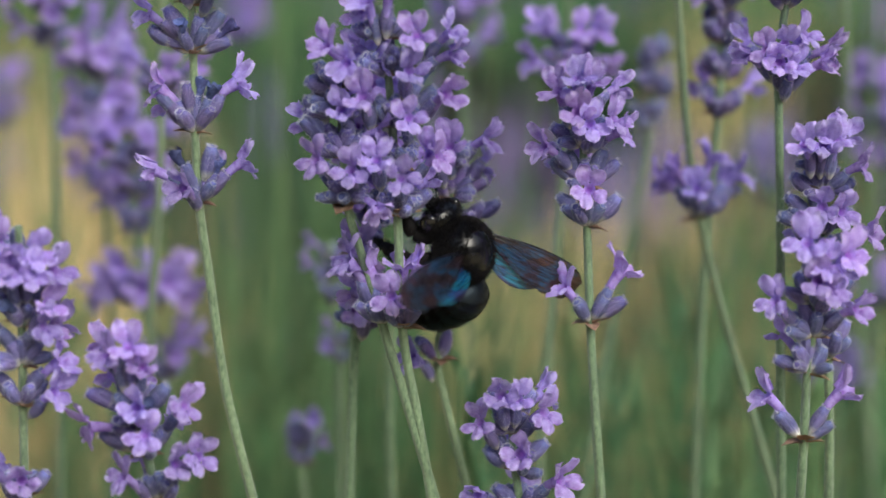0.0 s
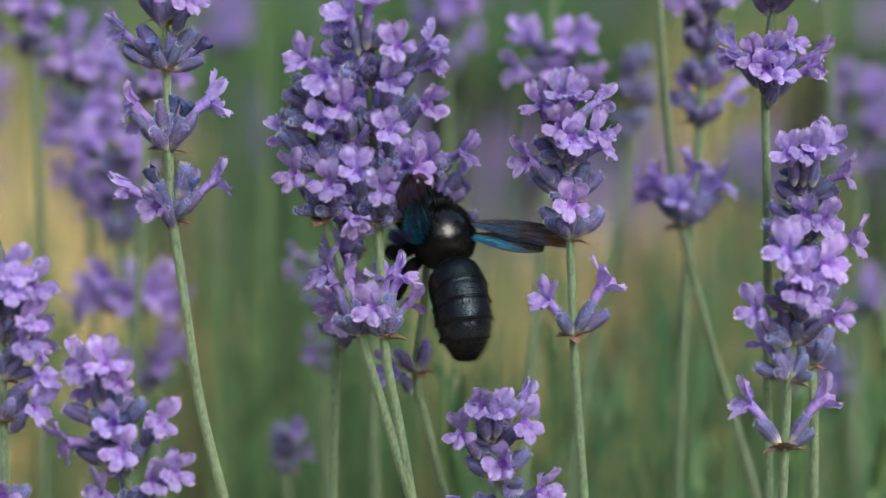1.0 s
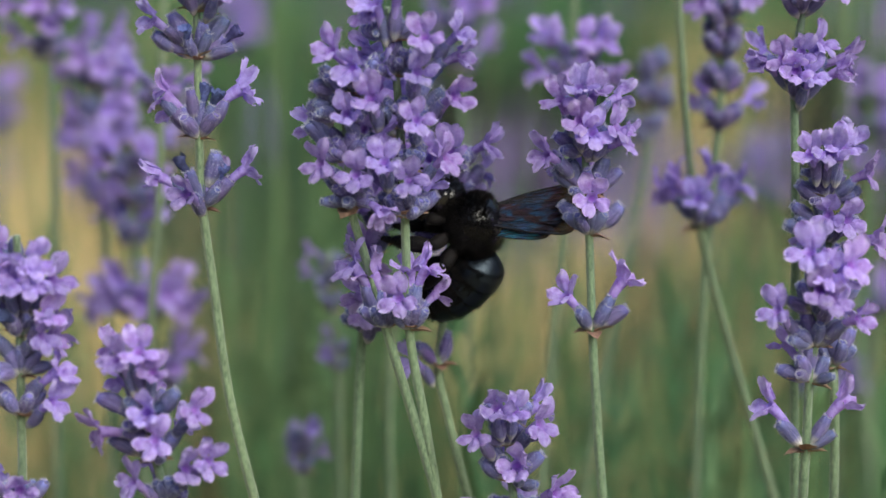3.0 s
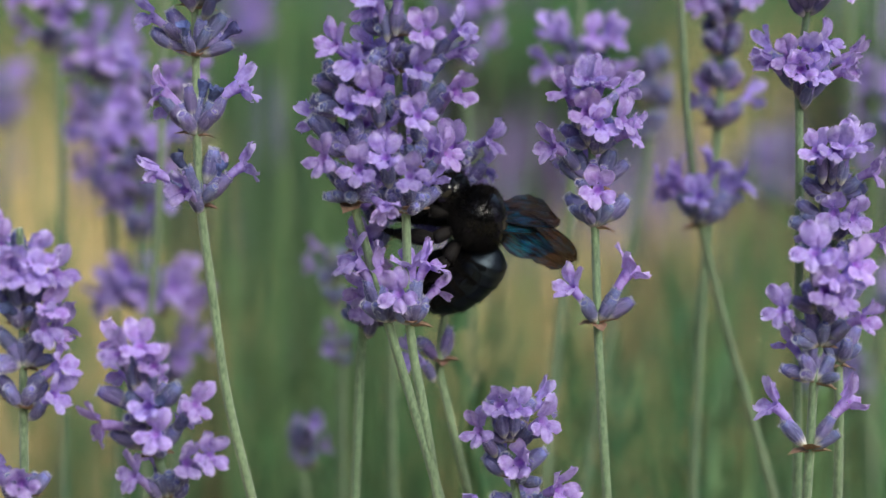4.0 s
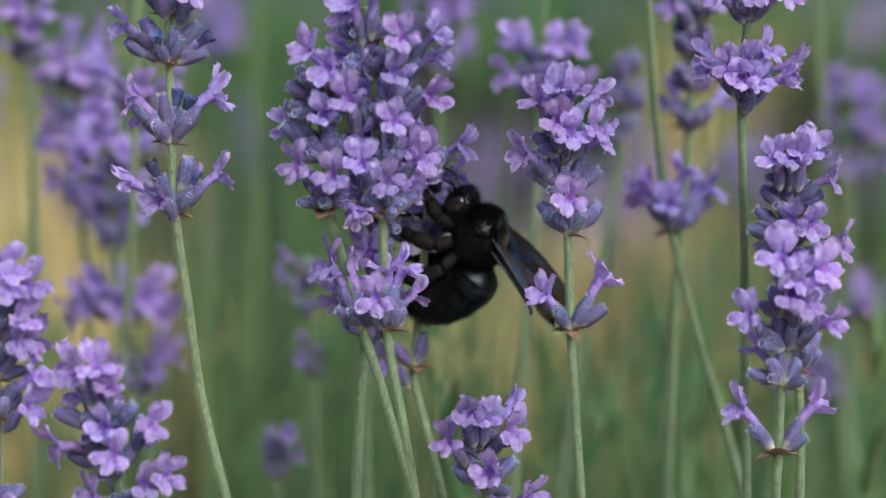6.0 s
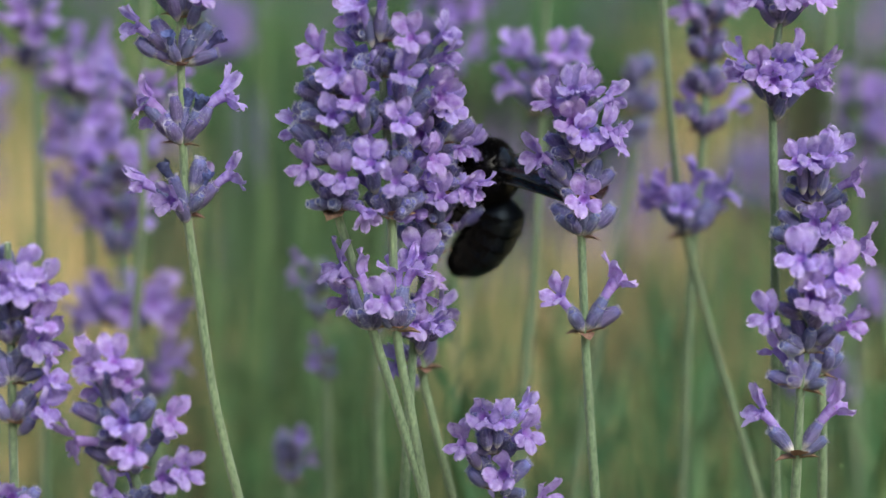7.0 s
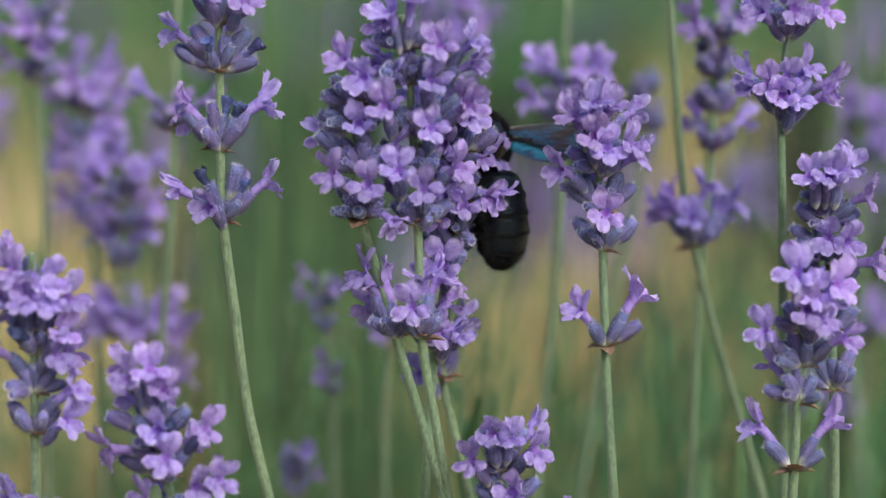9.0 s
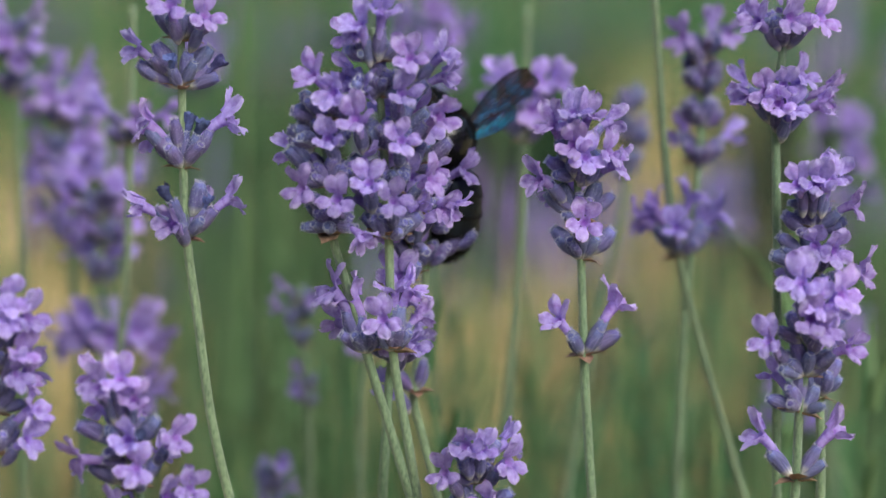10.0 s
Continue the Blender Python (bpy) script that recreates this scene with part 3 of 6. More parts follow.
stalk_c.whorl(-7.5, 14.0, [('b', -4.3, 4.5), ('b', -0.8, 3.7), ('b', -5.2, 5.8), ('b', -3.0, 0.9), ('b', 3.2, 3.4)], nest=8)
stalk_c.whorl(-7.9, 20.6, [('d', 5.5, 9.1), ('b', 4.2, 4.0), ('b', -2.1, 4.0), ('b', 6.8, 6.5), ('b', 0.5, 4.0)], nest=8)
stalk_c.whorl(-8.5, 28.6, [('b', -1.6, 3.2), ('b', -3.4, 2.6), ('b', 1.3, 4.4), ('b', 2.5, 4.1), ('b', 0.3, 5.7), ('b', 3.8, 2.6)], nest=8)
stalk_c.whorl(-9.1, 33.9, [('b', 1.3, 2.9), ('b', -0.9, 1.7)], bracts=1, nest=8)
stalk_c.bloom((-11.6, 38.5, -0.6, 72), (-8.6, 39.5, 0.2, 76), (-3.8, 33.9, 0.1, 58), (1.1, 34.4, 0.85, 50), (1.1, 31.1, 0.9, 38), (-5.8, 27.9, 0, 50), (-5.4, 20.9, 0.05, 48), (-6.7, 11.0, 0, 46), (0.3, 24.6, 0.75, 48), (-1.0, 15.1, 0.7, 45), (-12.2, 24.2, -0.2, 60), (-10.4, 14.4, -0.1, 55))
stalk_b.leaf(Vector((-15.0 * MM, -0.006, 0.55 + 8.2 * MM)), 3, 1.35)
stalk_c.leaf(Vector((-7.1 * MM, -0.006, 0.55 + 6.2 * MM)), 3, 1.45)
stalk_d = Lavender('lavender stalk of violet buds behind the dense heads', 0.0140, [(0.7, 16.9, 0.0), (1.5, 7.5, 0.0), (1.1, -1.0, 0.0), (0.4, -10.5, 0.0), (-0.9, -22.1, 0.0), (0.6, -29.9, 0.0), (4.4, -45.9, 0.0)], deep=True, violet=True)
stalk_d.whorl(-0.9, -22.1, [('o', -3.7, 4.8), ('b', -2.7, 2.7), ('b', 1.7, 5.6)], bracts=3, nest=1, fill=1)
stalk_d.whorl(1.2, -0.5, [('b', 8.2, 6.0), ('b', 4.9, 5.0), ('b', 3.3, 2.6), ('b', -3.8, 2.8), ('b', -5.3, 1.9), ('b', -2.5, 3.3), ('b', 1.2, 3.3)], nest=5)
stalk_d.whorl(1.5, 5.7, [('b', 4.2, 5.8), ('b', 5.3, 2.1), ('b', 2.4, 4.7), ('b', 3.3, 3.0), ('b', -2.8, 4.7), ('b', -0.9, 4.7)], nest=5)
stalk_d.whorl(1.2, 10.4, [('o', 0.3, 7.0), ('o', -3.0, 5.6), ('b', 1.7, 3.6), ('b', 3.5, 2.8)], bracts=1, nest=5)
stalk_e = Lavender('lavender stalk with lilac florets that the bee pulls aside', 0.0030, [(-0.9, 29.6, 0.0), (-0.4, 22.3, 0.0), (-0.5, 13.3, 0.0), (-0.5, 5.5, 0.0), (-2.2, -4.3, 0.0), (-3.7, -15.2, 0.0), (-4.5, -24.9, 0.0), (-5.5, -42.4, 0.0)])
stalk_e.whorl(-3.7, -15.2, [('o', 1.2, 13.0), ('o', 2.9, 6.5), ('b', -0.8, 1.1), ('b', 4.2, 1.8), ('b', 1.5, 3.8), ('o', -0.4, 7.2)], bracts=3, nest=5)
stalk_e.whorl(-1.6, -2.6, [('b', -2.2, 2.4), ('b', 2.2, 2.6), ('o', -1.3, 4.6), ('b', 0.4, 3.2)], bracts=2, nest=3, fill=1)
stalk_e.whorl(-0.5, 4.1, [('b', 1.9, -2.0), ('o', 1.4, 8.3), ('b', 1.4, 3.2), ('b', -1.7, 5.5), ('o', -3.5, 5.5)], bracts=3, nest=5)
stalk_e.whorl(-0.5, 9.6, [('o', 5.0, 3.8), ('b', 1.9, 0.0), ('o', -1.3, 3.5), ('b', 3.7, 0.5)], bracts=3, nest=5)
stalk_e.whorl(-0.4, 16.0, [('b', 5.6, 4.5), ('o', 0.3, 2.5), ('o', -2.4, 6.4), ('b', 1.9, 4.1)], nest=5)
stalk_e.whorl(-0.6, 21.4, [('o', 2.6, 5.6), ('o', 0.4, 7.2), ('o', -2.4, 6.3), ('b', 1.2, 3.6)], bracts=1, nest=5)
stalk_e.leaf(Vector((-0.5 * MM, 0.003, 0.55 + 9.0 * MM)), 3, 1.3)
stalk_e.leaf(Vector((-1.6 * MM, 0.003, 0.55 - 2.0 * MM)), 2, 1.3)
stalk_f = Lavender('lavender stalk with a narrow head and a pair of florets below', 0.0000, [(21.7, 25.5, 0.0), (22.0, 18.3, 0.0), (22.5, 9.7, 0.0), (22.9, 3.3, 0.0), (23.6, -12.2, 0.0), (24.3, -23.2, 0.0), (25.7, -41.4, 0.0)])
stalk_f.whorl(23.6, -12.2, [('o', -5.5, 8.2), ('o', 5.3, 10.3), ('b', -2.5, 3.1), ('b', 4.9, 3.3), ('b', 2.4, 4.0)], fill=0, bracts=3)
stalk_f.whorl(22.9, 3.5, [('b', -4.3, 4.7), ('b', -2.2, 2.8), ('b', 0.0, 3.7), ('b', 2.6, 3.2), ('b', 4.3, 4.7)])
stalk_f.whorl(22.5, 9.7, [('b', -5.1, 4.3), ('b', 4.9, 3.9), ('b', -2.3, 5.7), ('b', 2.3, 6.1), ('b', -0.1, 4.5), ('b', 1.3, 3.2)])
stalk_f.whorl(22.1, 16.3, [('b', -2.9, 5.1), ('b', 5.3, 2.7), ('b', -4.2, 2.9), ('b', 3.3, 4.2), ('b', -1.5, 2.9)])
stalk_f.whorl(21.9, 21.9, [('b', -0.9, 4.5)], bracts=1)
stalk_f.bloom((18.2, 25.0, -0.6, 60), (20.9, 27.2, -0.1, 78), (23.2, 26.8, 0.35, 74), (21.2, 22.3, -0.15, 58), (23.2, 20.2, 0.1, 48), (26.3, 20.9, 0.6, 55), (28.0, 18.9, 0.9, 32), (16.5, 16.8, -0.7, 42), (22.9, 9.9, 0, 46))
stalk_g = Lavender('slender lavender stalk with a pair of florets low on its stem', -0.0040, [(58.9, 0.9, 0.0), (58.7, -6.4, 0.0), (58.7, -12.8, 0.0), (58.0, -19.5, 0.0), (57.8, -30.8, 0.0), (57.5, -40.2, 0.0)], near=12)
stalk_g.whorl(57.8, -30.8, [('b', -4.4, 4.2), ('o', -6.6, 9.6), ('o', 6.0, 10.4), ('b', 4.3, 2.6)], fill=0, bracts=3)
stalk_g.whorl(58.0, -19.5, [('b', -4.8, 2.0), ('b', 0.2, 5.9), ('b', 2.3, 4.4), ('b', -2.2, 3.9)], fill=1)
stalk_g.whorl(58.7, -13.7, [('b', -3.0, 2.3), ('b', -1.8, 5.5), ('b', 0.2, 3.7), ('b', 3.5, 3.7), ('b', -3.9, 0.9)])
stalk_g.whorl(58.9, -8.2, [('b', -2.6, 4.6)], bracts=1)
stalk_g.bloom((58.3, 0.5, -0.3, 62), (60.4, -1.9, 0.05, 56), (61.4, -6.4, 0.05, 46), (53.4, -8.1, -0.85, 55), (64.3, -1.0, 0.65, 52), (65.5, -9.1, 0.7, 40), (59.6, -4.7, -0.25, 52))
stalk_h = Lavender('lavender stalk with a long head of buds and lilac florets', 0.0030, [(59.9, 19.2, 0.0), (60.5, 9.6, 0.0), (61.1, 1.3, 0.0), (61.7, -6.1, 0.0), (62.4, -19.3, 0.0), (63.0, -30.7, 0.0), (63.2, -44.1, 0.0)], near=3)
stalk_h.whorl(62.4, -19.0, [('b', 1.1, 4.4), ('b', 3.1, 6.3), ('b', -0.2, 4.9), ('b', -2.5, 4.4)], fill=2, bracts=3)
stalk_h.whorl(61.8, -9.9, [('b', 2.3, 4.7), ('b', -2.2, 4.7), ('b', 3.7, 3.7)])
stalk_h.whorl(61.4, -2.9, [('b', 3.6, 3.2), ('b', -5.6, 3.1), ('b', -4.6, 5.8), ('b', -3.3, 2.3), ('b', 0.7, 4.2)])
stalk_h.whorl(61.0, 2.7, [('b', -5.8, 4.9), ('b', -4.9, 2.5), ('b', -1.8, 5.8), ('b', 3.7, 2.5), ('b', -6.4, 1.6), ('b', 1.9, 3.2)])
stalk_h.whorl(60.6, 8.2, [('b', -4.4, 3.0), ('b', -2.5, 4.3), ('b', -1.1, 5.2), ('b', 4.3, 2.1), ('b', 2.2, 4.3)])
stalk_h.whorl(60.3, 12.3, [('b', -0.5, 3.5)], bracts=1)
stalk_h.bloom((57.4, 18.0, -0.45, 70), (60.1, 17.4, 0, 64), (62.1, 17.8, 0.25, 70), (65.6, 14.1, 0.8, 42), (60.6, 7.5, -0.1, 52), (63.2, 6.9, 0.3, 48), (66.9, 3.4, 0.9, 25))
stalk_i = Lavender('lavender stalk with a wide floret whorl on a straight stem', 0.0100, [(55.2, 46.7, 0.0), (54.9, 39.1, 0.0), (54.4, 33.2, 0.0), (54.0, 26.3, 0.0), (55.0, 1.7, 0.0), (55.6, -21.1, 0.0), (56.5, -46.4, 0.0)])
stalk_i.whorl(54.1, 26.3, [('b', -4.4, 3.7), ('b', -2.2, 2.5), ('b', 4.1, 2.7), ('b', 2.0, 2.3), ('o', -5.7, 6.7), ('o', -2.9, 8.2), ('o', 2.0, 4.6), ('o', 3.9, 8.7), ('o', 9.2, 6.3), ('b', -0.5, 3.2), ('o', -0.5, 5.8), ('o', 6.1, 5.0), ('o', 0.3, 9.1)], bracts=3)
stalk_i.whorl(54.9, 38.6, [('b', -4.3, 2.7), ('b', -1.9, 2.5), ('b', 0.7, 2.3), ('b', 3.5, 2.5), ('o', -4.9, 6.3), ('o', -0.8, 7.2), ('o', 5.0, 6.3)])
stalk_j = Lavender('lavender stalk with a ring of violet florets, further back', 0.0450, [(40.3, 42.6, 0.0), (41.4, 28.8, 0.0), (43.1, 9.8, 0.0), (45.5, -4.3, 0.0), (50.2, -21.8, 0.0), (55.3, -38.6, 0.0), (60.9, -57.7, 0.0)], deep=True, radius=0.64)
stalk_j.whorl(45.5, -4.3, [('b', -4.5, 5.6), ('b', 4.0, 4.6), ('b', 5.6, 5.3), ('o', -7.9, 9.6), ('o', -1.3, 9.1), ('o', 1.3, 13.0), ('o', 7.0, 10.4), ('o', -4.6, 10.7), ('b', -0.0, 5.1)])
stalk_k = Lavender('lavender stalk with a bulky violet head at the edge', -0.0080, [(-66.1, 5.4, 0.0), (-66.1, -1.8, 0.0), (-66.1, -9.1, 0.0), (-66.4, -23.8, 0.0), (-66.7, -38.7, 0.0), (-67.4, -50.0, 0.0)], near=13)
stalk_k.whorl(-66.4, -23.8, [('b', -3.5, 5.1), ('b', -1.7, 3.7), ('b', 3.4, 3.7), ('b', 2.0, 2.8), ('o', 5.3, 6.0)], bracts=3)
stalk_k.whorl(-66.3, -17.3, [('o', 5.5, 3.7), ('b', -1.7, 4.1), ('b', 2.2, 4.6), ('o', 6.1, 7.8), ('b', -3.0, 0.9), ('b', 0.2, 4.6)])
stalk_k.whorl(-66.3, -10.9, [('d', -0.5, 3.2), ('o', 3.8, 3.6), ('o', 4.5, 7.3), ('b', -1.8, 5.5), ('b', 1.3, 5.0), ('o', -4.4, 4.6)])
stalk_k.whorl(-66.2, -4.5, [('o', 2.6, 6.3), ('o', -0.7, 5.9), ('o', 5.5, 5.9), ('b', -1.7, 2.7), ('b', 1.0, 3.6)])
stalk_k.whorl(-66.2, -0.0, [('o', 3.4, 5.0), ('o', -1.8, 5.6), ('o', 0.3, 3.6), ('o', -4.1, 2.7)], bracts=1)
stalk_k.whorl(-66.6, -38.9, [('o', 0.6, 7.7), ('b', -2.0, 3.5), ('b', 3.6, 3.9), ('b', 0.8, 3.5), ('o', -3.2, 8.1), ('b', -0.7, 3.9)])
stalk_l = Lavender('leaning lavender stalk with half-open lilac florets', -0.0080, [(-50.0, -14.6, 0.0), (-49.0, -21.0, 0.0), (-48.1, -26.6, 0.0), (-47.0, -32.0, 0.0), (-45.2, -39.2, 0.0), (-43.3, -46.2, 0.0)], near=15)
stalk_l.whorl(-47.0, -32.0, [('b', -6.6, 3.1), ('b', -2.2, 2.6), ('b', 3.5, 4.5), ('b', 1.0, 3.5)], bracts=3)
stalk_l.whorl(-45.2, -39.2, [('b', 0.4, 4.2), ('b', 2.8, 3.3), ('b', -1.9, 3.3)])
stalk_l.whorl(-48.4, -25.2, [('b', -7.1, 3.1), ('b', -4.7, 1.9), ('b', -1.2, 4.2), ('b', 3.9, 4.2), ('d', 3.2, 1.4), ('b', -2.4, 3.2)])
stalk_l.whorl(-49.4, -19.2, [('b', -2.6, 1.8), ('b', 2.9, 1.8)], bracts=1)
stalk_l.bloom((-53.3, -16.5, -0.5, 66), (-50.6, -15.7, 0, 70), (-48.0, -17.6, 0.4, 62), (-56.0, -28.2, -0.9, 18), (-48.9, -24.3, 0, 50), (-47.6, -29.8, 0.1, 44), (-41.9, -24.6, 0.7, 48), (-39.5, -32.6, 0.75, 45), (-51.2, -36.5, -0.55, 46), (-43.5, -33.5, 0.3, 50))
stalk_m = Lavender('short lavender stalk with a compact lilac head', 0.0000, [(10.6, -22.2, 0.0), (11.1, -29.8, 0.0), (11.7, -36.5, 0.0), (12.7, -43.2, 0.0), (14.4, -52.8, 0.0)], near=8)
stalk_m.whorl(12.9, -43.6, [('b', -4.1, 3.8), ('b', 1.4, 4.1), ('b', 3.5, 3.4)])
stalk_m.whorl(11.7, -36.9, [('b', -4.3, 3.8), ('b', -1.6, 3.8), ('b', 4.6, 4.1), ('b', -2.8, 6.2), ('b', 1.2, 3.3)])
stalk_m.whorl(11.2, -30.7, [('b', -2.6, 3.0), ('b', 4.7, 2.4), ('b', 1.7, 3.3), ('b', -0.6, 3.3)])
stalk_m.whorl(10.8, -27.0, [('b', 1.2, 2.8)], bracts=1)
stalk_m.bloom((9.5, -23.4, -0.2, 66), (12.2, -22.9, 0.2, 68), (15.4, -26.4, 0.6, 48), (5.8, -28.2, -0.6, 48), (13.3, -33.0, 0.05, 46), (18.1, -37.6, 0.7, 42), (5.5, -39.3, -0.6, 42))
stalk_n = Lavender('violet lavender spike, softly out of focus', 0.1150, [(-70.0, 20.1, 0.0), (-69.6, 8.6, 0.0), (-69.5, -11.3, 0.0), (-68.8, -33.9, 0.0), (-68.9, -80.3, 0.0)], radius=0.64)
stalk_n.crown(-69.3, -12.5, 5, 5)
stalk_n.crown(-69.5, -3.7, 7, 4)
stalk_n.crown(-69.6, 0.2, 5, 3)
stalk_n.crown(-69.7, 3.9, 5, 4)
stalk_n.crown(-70.2, 10.9, 7, 3)
stalk_n.crown(-70.3, 14.9, 4, 2)
stalk_o = Lavender('violet lavender spike with spread whorls, softly out of focus', 0.0950, [(-60.8, 1.4, 0.0), (-60.7, -15.5, 0.0), (-58.7, -32.1, 0.0), (-55.8, -46.7, 0.0), (-54.2, -73.8, 0.0)], radius=0.64)
stalk_o.crown(-61.3, -17.2, 4, 7)
stalk_o.crown(-60.2, -9.8, 5, 5)
stalk_o.crown(-60.4, -4.2, 5, 3)
stalk_o.crown(-58.7, -32.1, 7, 4, size=1.25, rise=0.4)
stalk_o.crown(-58.7, -31.2, 5, 6, size=1.05, rise=1.1)
stalk_o.crown(-55.6, -46.9, 6, 5)
stalk_p = Lavender('lavender stalk with a bare green stem, out of focus', 0.0700, [(-50.9, 40.2, 0.0), (-52.0, 19.4, 0.0), (-53.0, -4.0, 0.0), (-55.0, -25.7, 0.0), (-56.1, -43.3, 0.0), (-57.0, -65.8, 0.0)], deep=True, radius=0.64)
stalk_p.crown(-52.2, 14.1, 3, 2)
stalk_q = Lavender('greyish lavender spike near the upper edge, out of focus', 0.1100, [(-79.2, 29.8, 0.0), (-78.7, 17.3, 0.0), (-78.5, -6.9, 0.0), (-79.0, -42.3, 0.0), (-79.9, -78.7, 0.0)], radius=0.64)
stalk_q.crown(-78.7, 17.5, 2, 7)
stalk_q.crown(-78.9, 23.0, 3, 5)
stalk_q.crown(-79.2, 27.5, 4, 4)
stalk_r = Lavender('pale lavender head, out of focus', 0.0700, [(23.6, 24.6, 0.0), (22.9, 15.2, 0.0), (21.8, -8.3, 0.0), (19.7, -32.3, 0.0), (18.4, -50.0, 0.0), (18.0, -65.8, 0.0)], radius=0.64)
stalk_r.crown(22.9, 14.7, 6, 3, size=1.05)
stalk_r.crown(23.2, 19.4, 7, 2, size=1.05)
stalk_s = Lavender('lavender spike of grey-violet buds, out of focus', 0.0600, [(50.5, 37.1, 0.0), (50.2, 23.9, 0.0), (49.9, 11.0, 0.0), (48.0, -19.0, 0.0), (47.1, -62.5, 0.0)], radius=0.64, violet=True)
stalk_s.crown(50.0, 12.0, 2, 8)
stalk_s.crown(50.3, 18.7, 0, 10)
stalk_s.crown(50.6, 24.9, 0, 10)
stalk_s.crown(50.7, 30.5, 3, 5)
stalk_t = Lavender('bluish budded lavender spike, out of focus', 0.1100, [(42.6, 17.3, 0.0), (41.8, 0.7, 0.0), (39.5, -13.9, 0.0), (36.5, -28.0, 0.0), (32.2, -54.3, 0.0), (29.0, -78.7, 0.0)], radius=0.64)
stalk_t.crown(41.5, 1.0, 0, 9)
stalk_t.crown(42.3, 8.1, 0, 10)
stalk_t.crown(42.7, 13.3, 0, 7)
stalk_u = Lavender('small lavender spike low down, out of focus', 0.0850, [(-27.5, -52.1, 0.0), (-27.8, -60.7, 0.0), (-27.3, -70.6, 0.0)], radius=0.64)
stalk_u.crown(-27.8, -61.3, 1, 6, size=0.74)
stalk_u.crown(-27.7, -57.8, 1, 6, size=0.74)
stalk_u.crown(-27.5, -55.0, 1, 4, size=0.72)
stalk_v = Lavender('small violet spike, well out of focus', 0.0850, [(-21.8, -16.9, 0.0), (-21.6, -28.1, 0.0), (-20.5, -37.2, 0.0), (-20.2, -70.6, 0.0)], radius=0.64)
stalk_v.crown(-21.6, -28.7, 1, 6, size=0.65)
stalk_v.crown(-21.7, -24.3, 1, 6, size=0.65)
stalk_v.crown(-21.8, -20.5, 2, 3, size=0.60)
stalk_v.crown(-20.6, -40.5, 1, 5, size=0.55)
stalk_v.crown(-20.5, -37.4, 1, 4, size=0.55)
stalk_w = Lavender('violet spike in the distance, well out of focus', 0.1700, [(97.4, 4.3, 0.0), (98.2, -17.7, 0.0), (98.7, -49.3, 0.0), (99.8, -98.1, 0.0)], radius=0.64, deep=True)
stalk_w.crown(98.2, -17.7, 6, 4)
stalk_w.crown(98.2, -9.9, 6, 3)
stalk_w.crown(97.9, -2.1, 5, 2)
stalk_w.crown(98.7, -49.9, 5, 4)
stalk_x = Lavender('violet spike behind the dense heads, out of focus', 0.1500, [(5.6, 30.4, 0.0), (4.6, 19.4, 0.0), (4.2, 9.6, 0.0), (4.7, -14.1, 0.0), (5.8, -52.3, 0.0), (7.8, -91.6, 0.0)], radius=0.64, deep=True)
stalk_x.crown(4.6, 17.2, 5, 4)
stalk_x.crown(4.2, 8.6, 2, 5)
stalk_x.crown(5.4, 23.1, 5, 2)
stalk_y = Lavender('violet spike in the distance, blurred', 0.3500, [(-58.2, 4.2, 0.0), (-59.3, -14.2, 0.0), (-60.6, -67.3, 0.0), (-61.7, -156.2, 0.0)], radius=0.64, deep=True)
stalk_y.crown(-59.3, -12.6, 6, 3, size=1.2)
stalk_y.crown(-58.7, -4.2, 6, 2, size=1.2)
stalk_z = Lavender('violet spike between the stalks, blurred', 0.3800, [(98.5, -44.7, 0.0), (99.1, -66.1, 0.0), (101.1, -109.8, 0.0), (104.4, -165.9, 0.0)], radius=0.64, deep=True)
stalk_z.crown(99.1, -64.3, 6, 3, size=1.3)
stalk_z.crown(98.8, -53.6, 6, 2, size=1.3)
stalk_aa = Lavender('violet spike low between the stalks, blurred', 0.1600, [(88.9, -54.8, 0.0), (89.3, -68.0, 0.0), (90.5, -94.8, 0.0)], radius=0.64, deep=True)
stalk_aa.crown(89.3, -66.7, 5, 3)
stalk_aa.crown(89.1, -61.4, 5, 2)
stalk_ab = Lavender('bare green lavender stem, out of focus', 0.1000, [(25.1, 37.4, 0.0), (24.1, 6.3, 0.0), (22.7, -25.8, 0.0), (20.2, -58.7, 0.0), (19.7, -75.4, 0.0)], radius=0.64)
stalk_ac = Lavender('green lavender stem beside the dense head, out of focus', 0.0800, [(-9.2, -30.3, 0.0), (-10.1, -39.3, 0.0), (-10.3, -52.9, 0.0), (-9.9, -69.0, 0.0)], radius=0.64)
stalk_ac.crown(-9.2, -30.3, 2, 4)
stalk_ad = Lavender('bare green lavender stem at the edge, out of focus', 0.1500, [(85.7, 32.8, 0.0), (88.1, -1.6, 0.0), (92.1, -47.1, 0.0), (96.8, -91.6, 0.0)], radius=0.64)
stalk_ae = Lavender('violet spike at the edge, blurred', 0.2500, [(-114.0, -8.4, 0.0), (-114.4, -21.7, 0.0), (-114.4, -62.1, 0.0), (-115.2, -123.9, 0.0)], radius=0.64, deep=True)
stalk_ae.crown(-114.4, -20.9, 6, 3)
stalk_ae.crown(-114.1, -12.8, 5, 2)


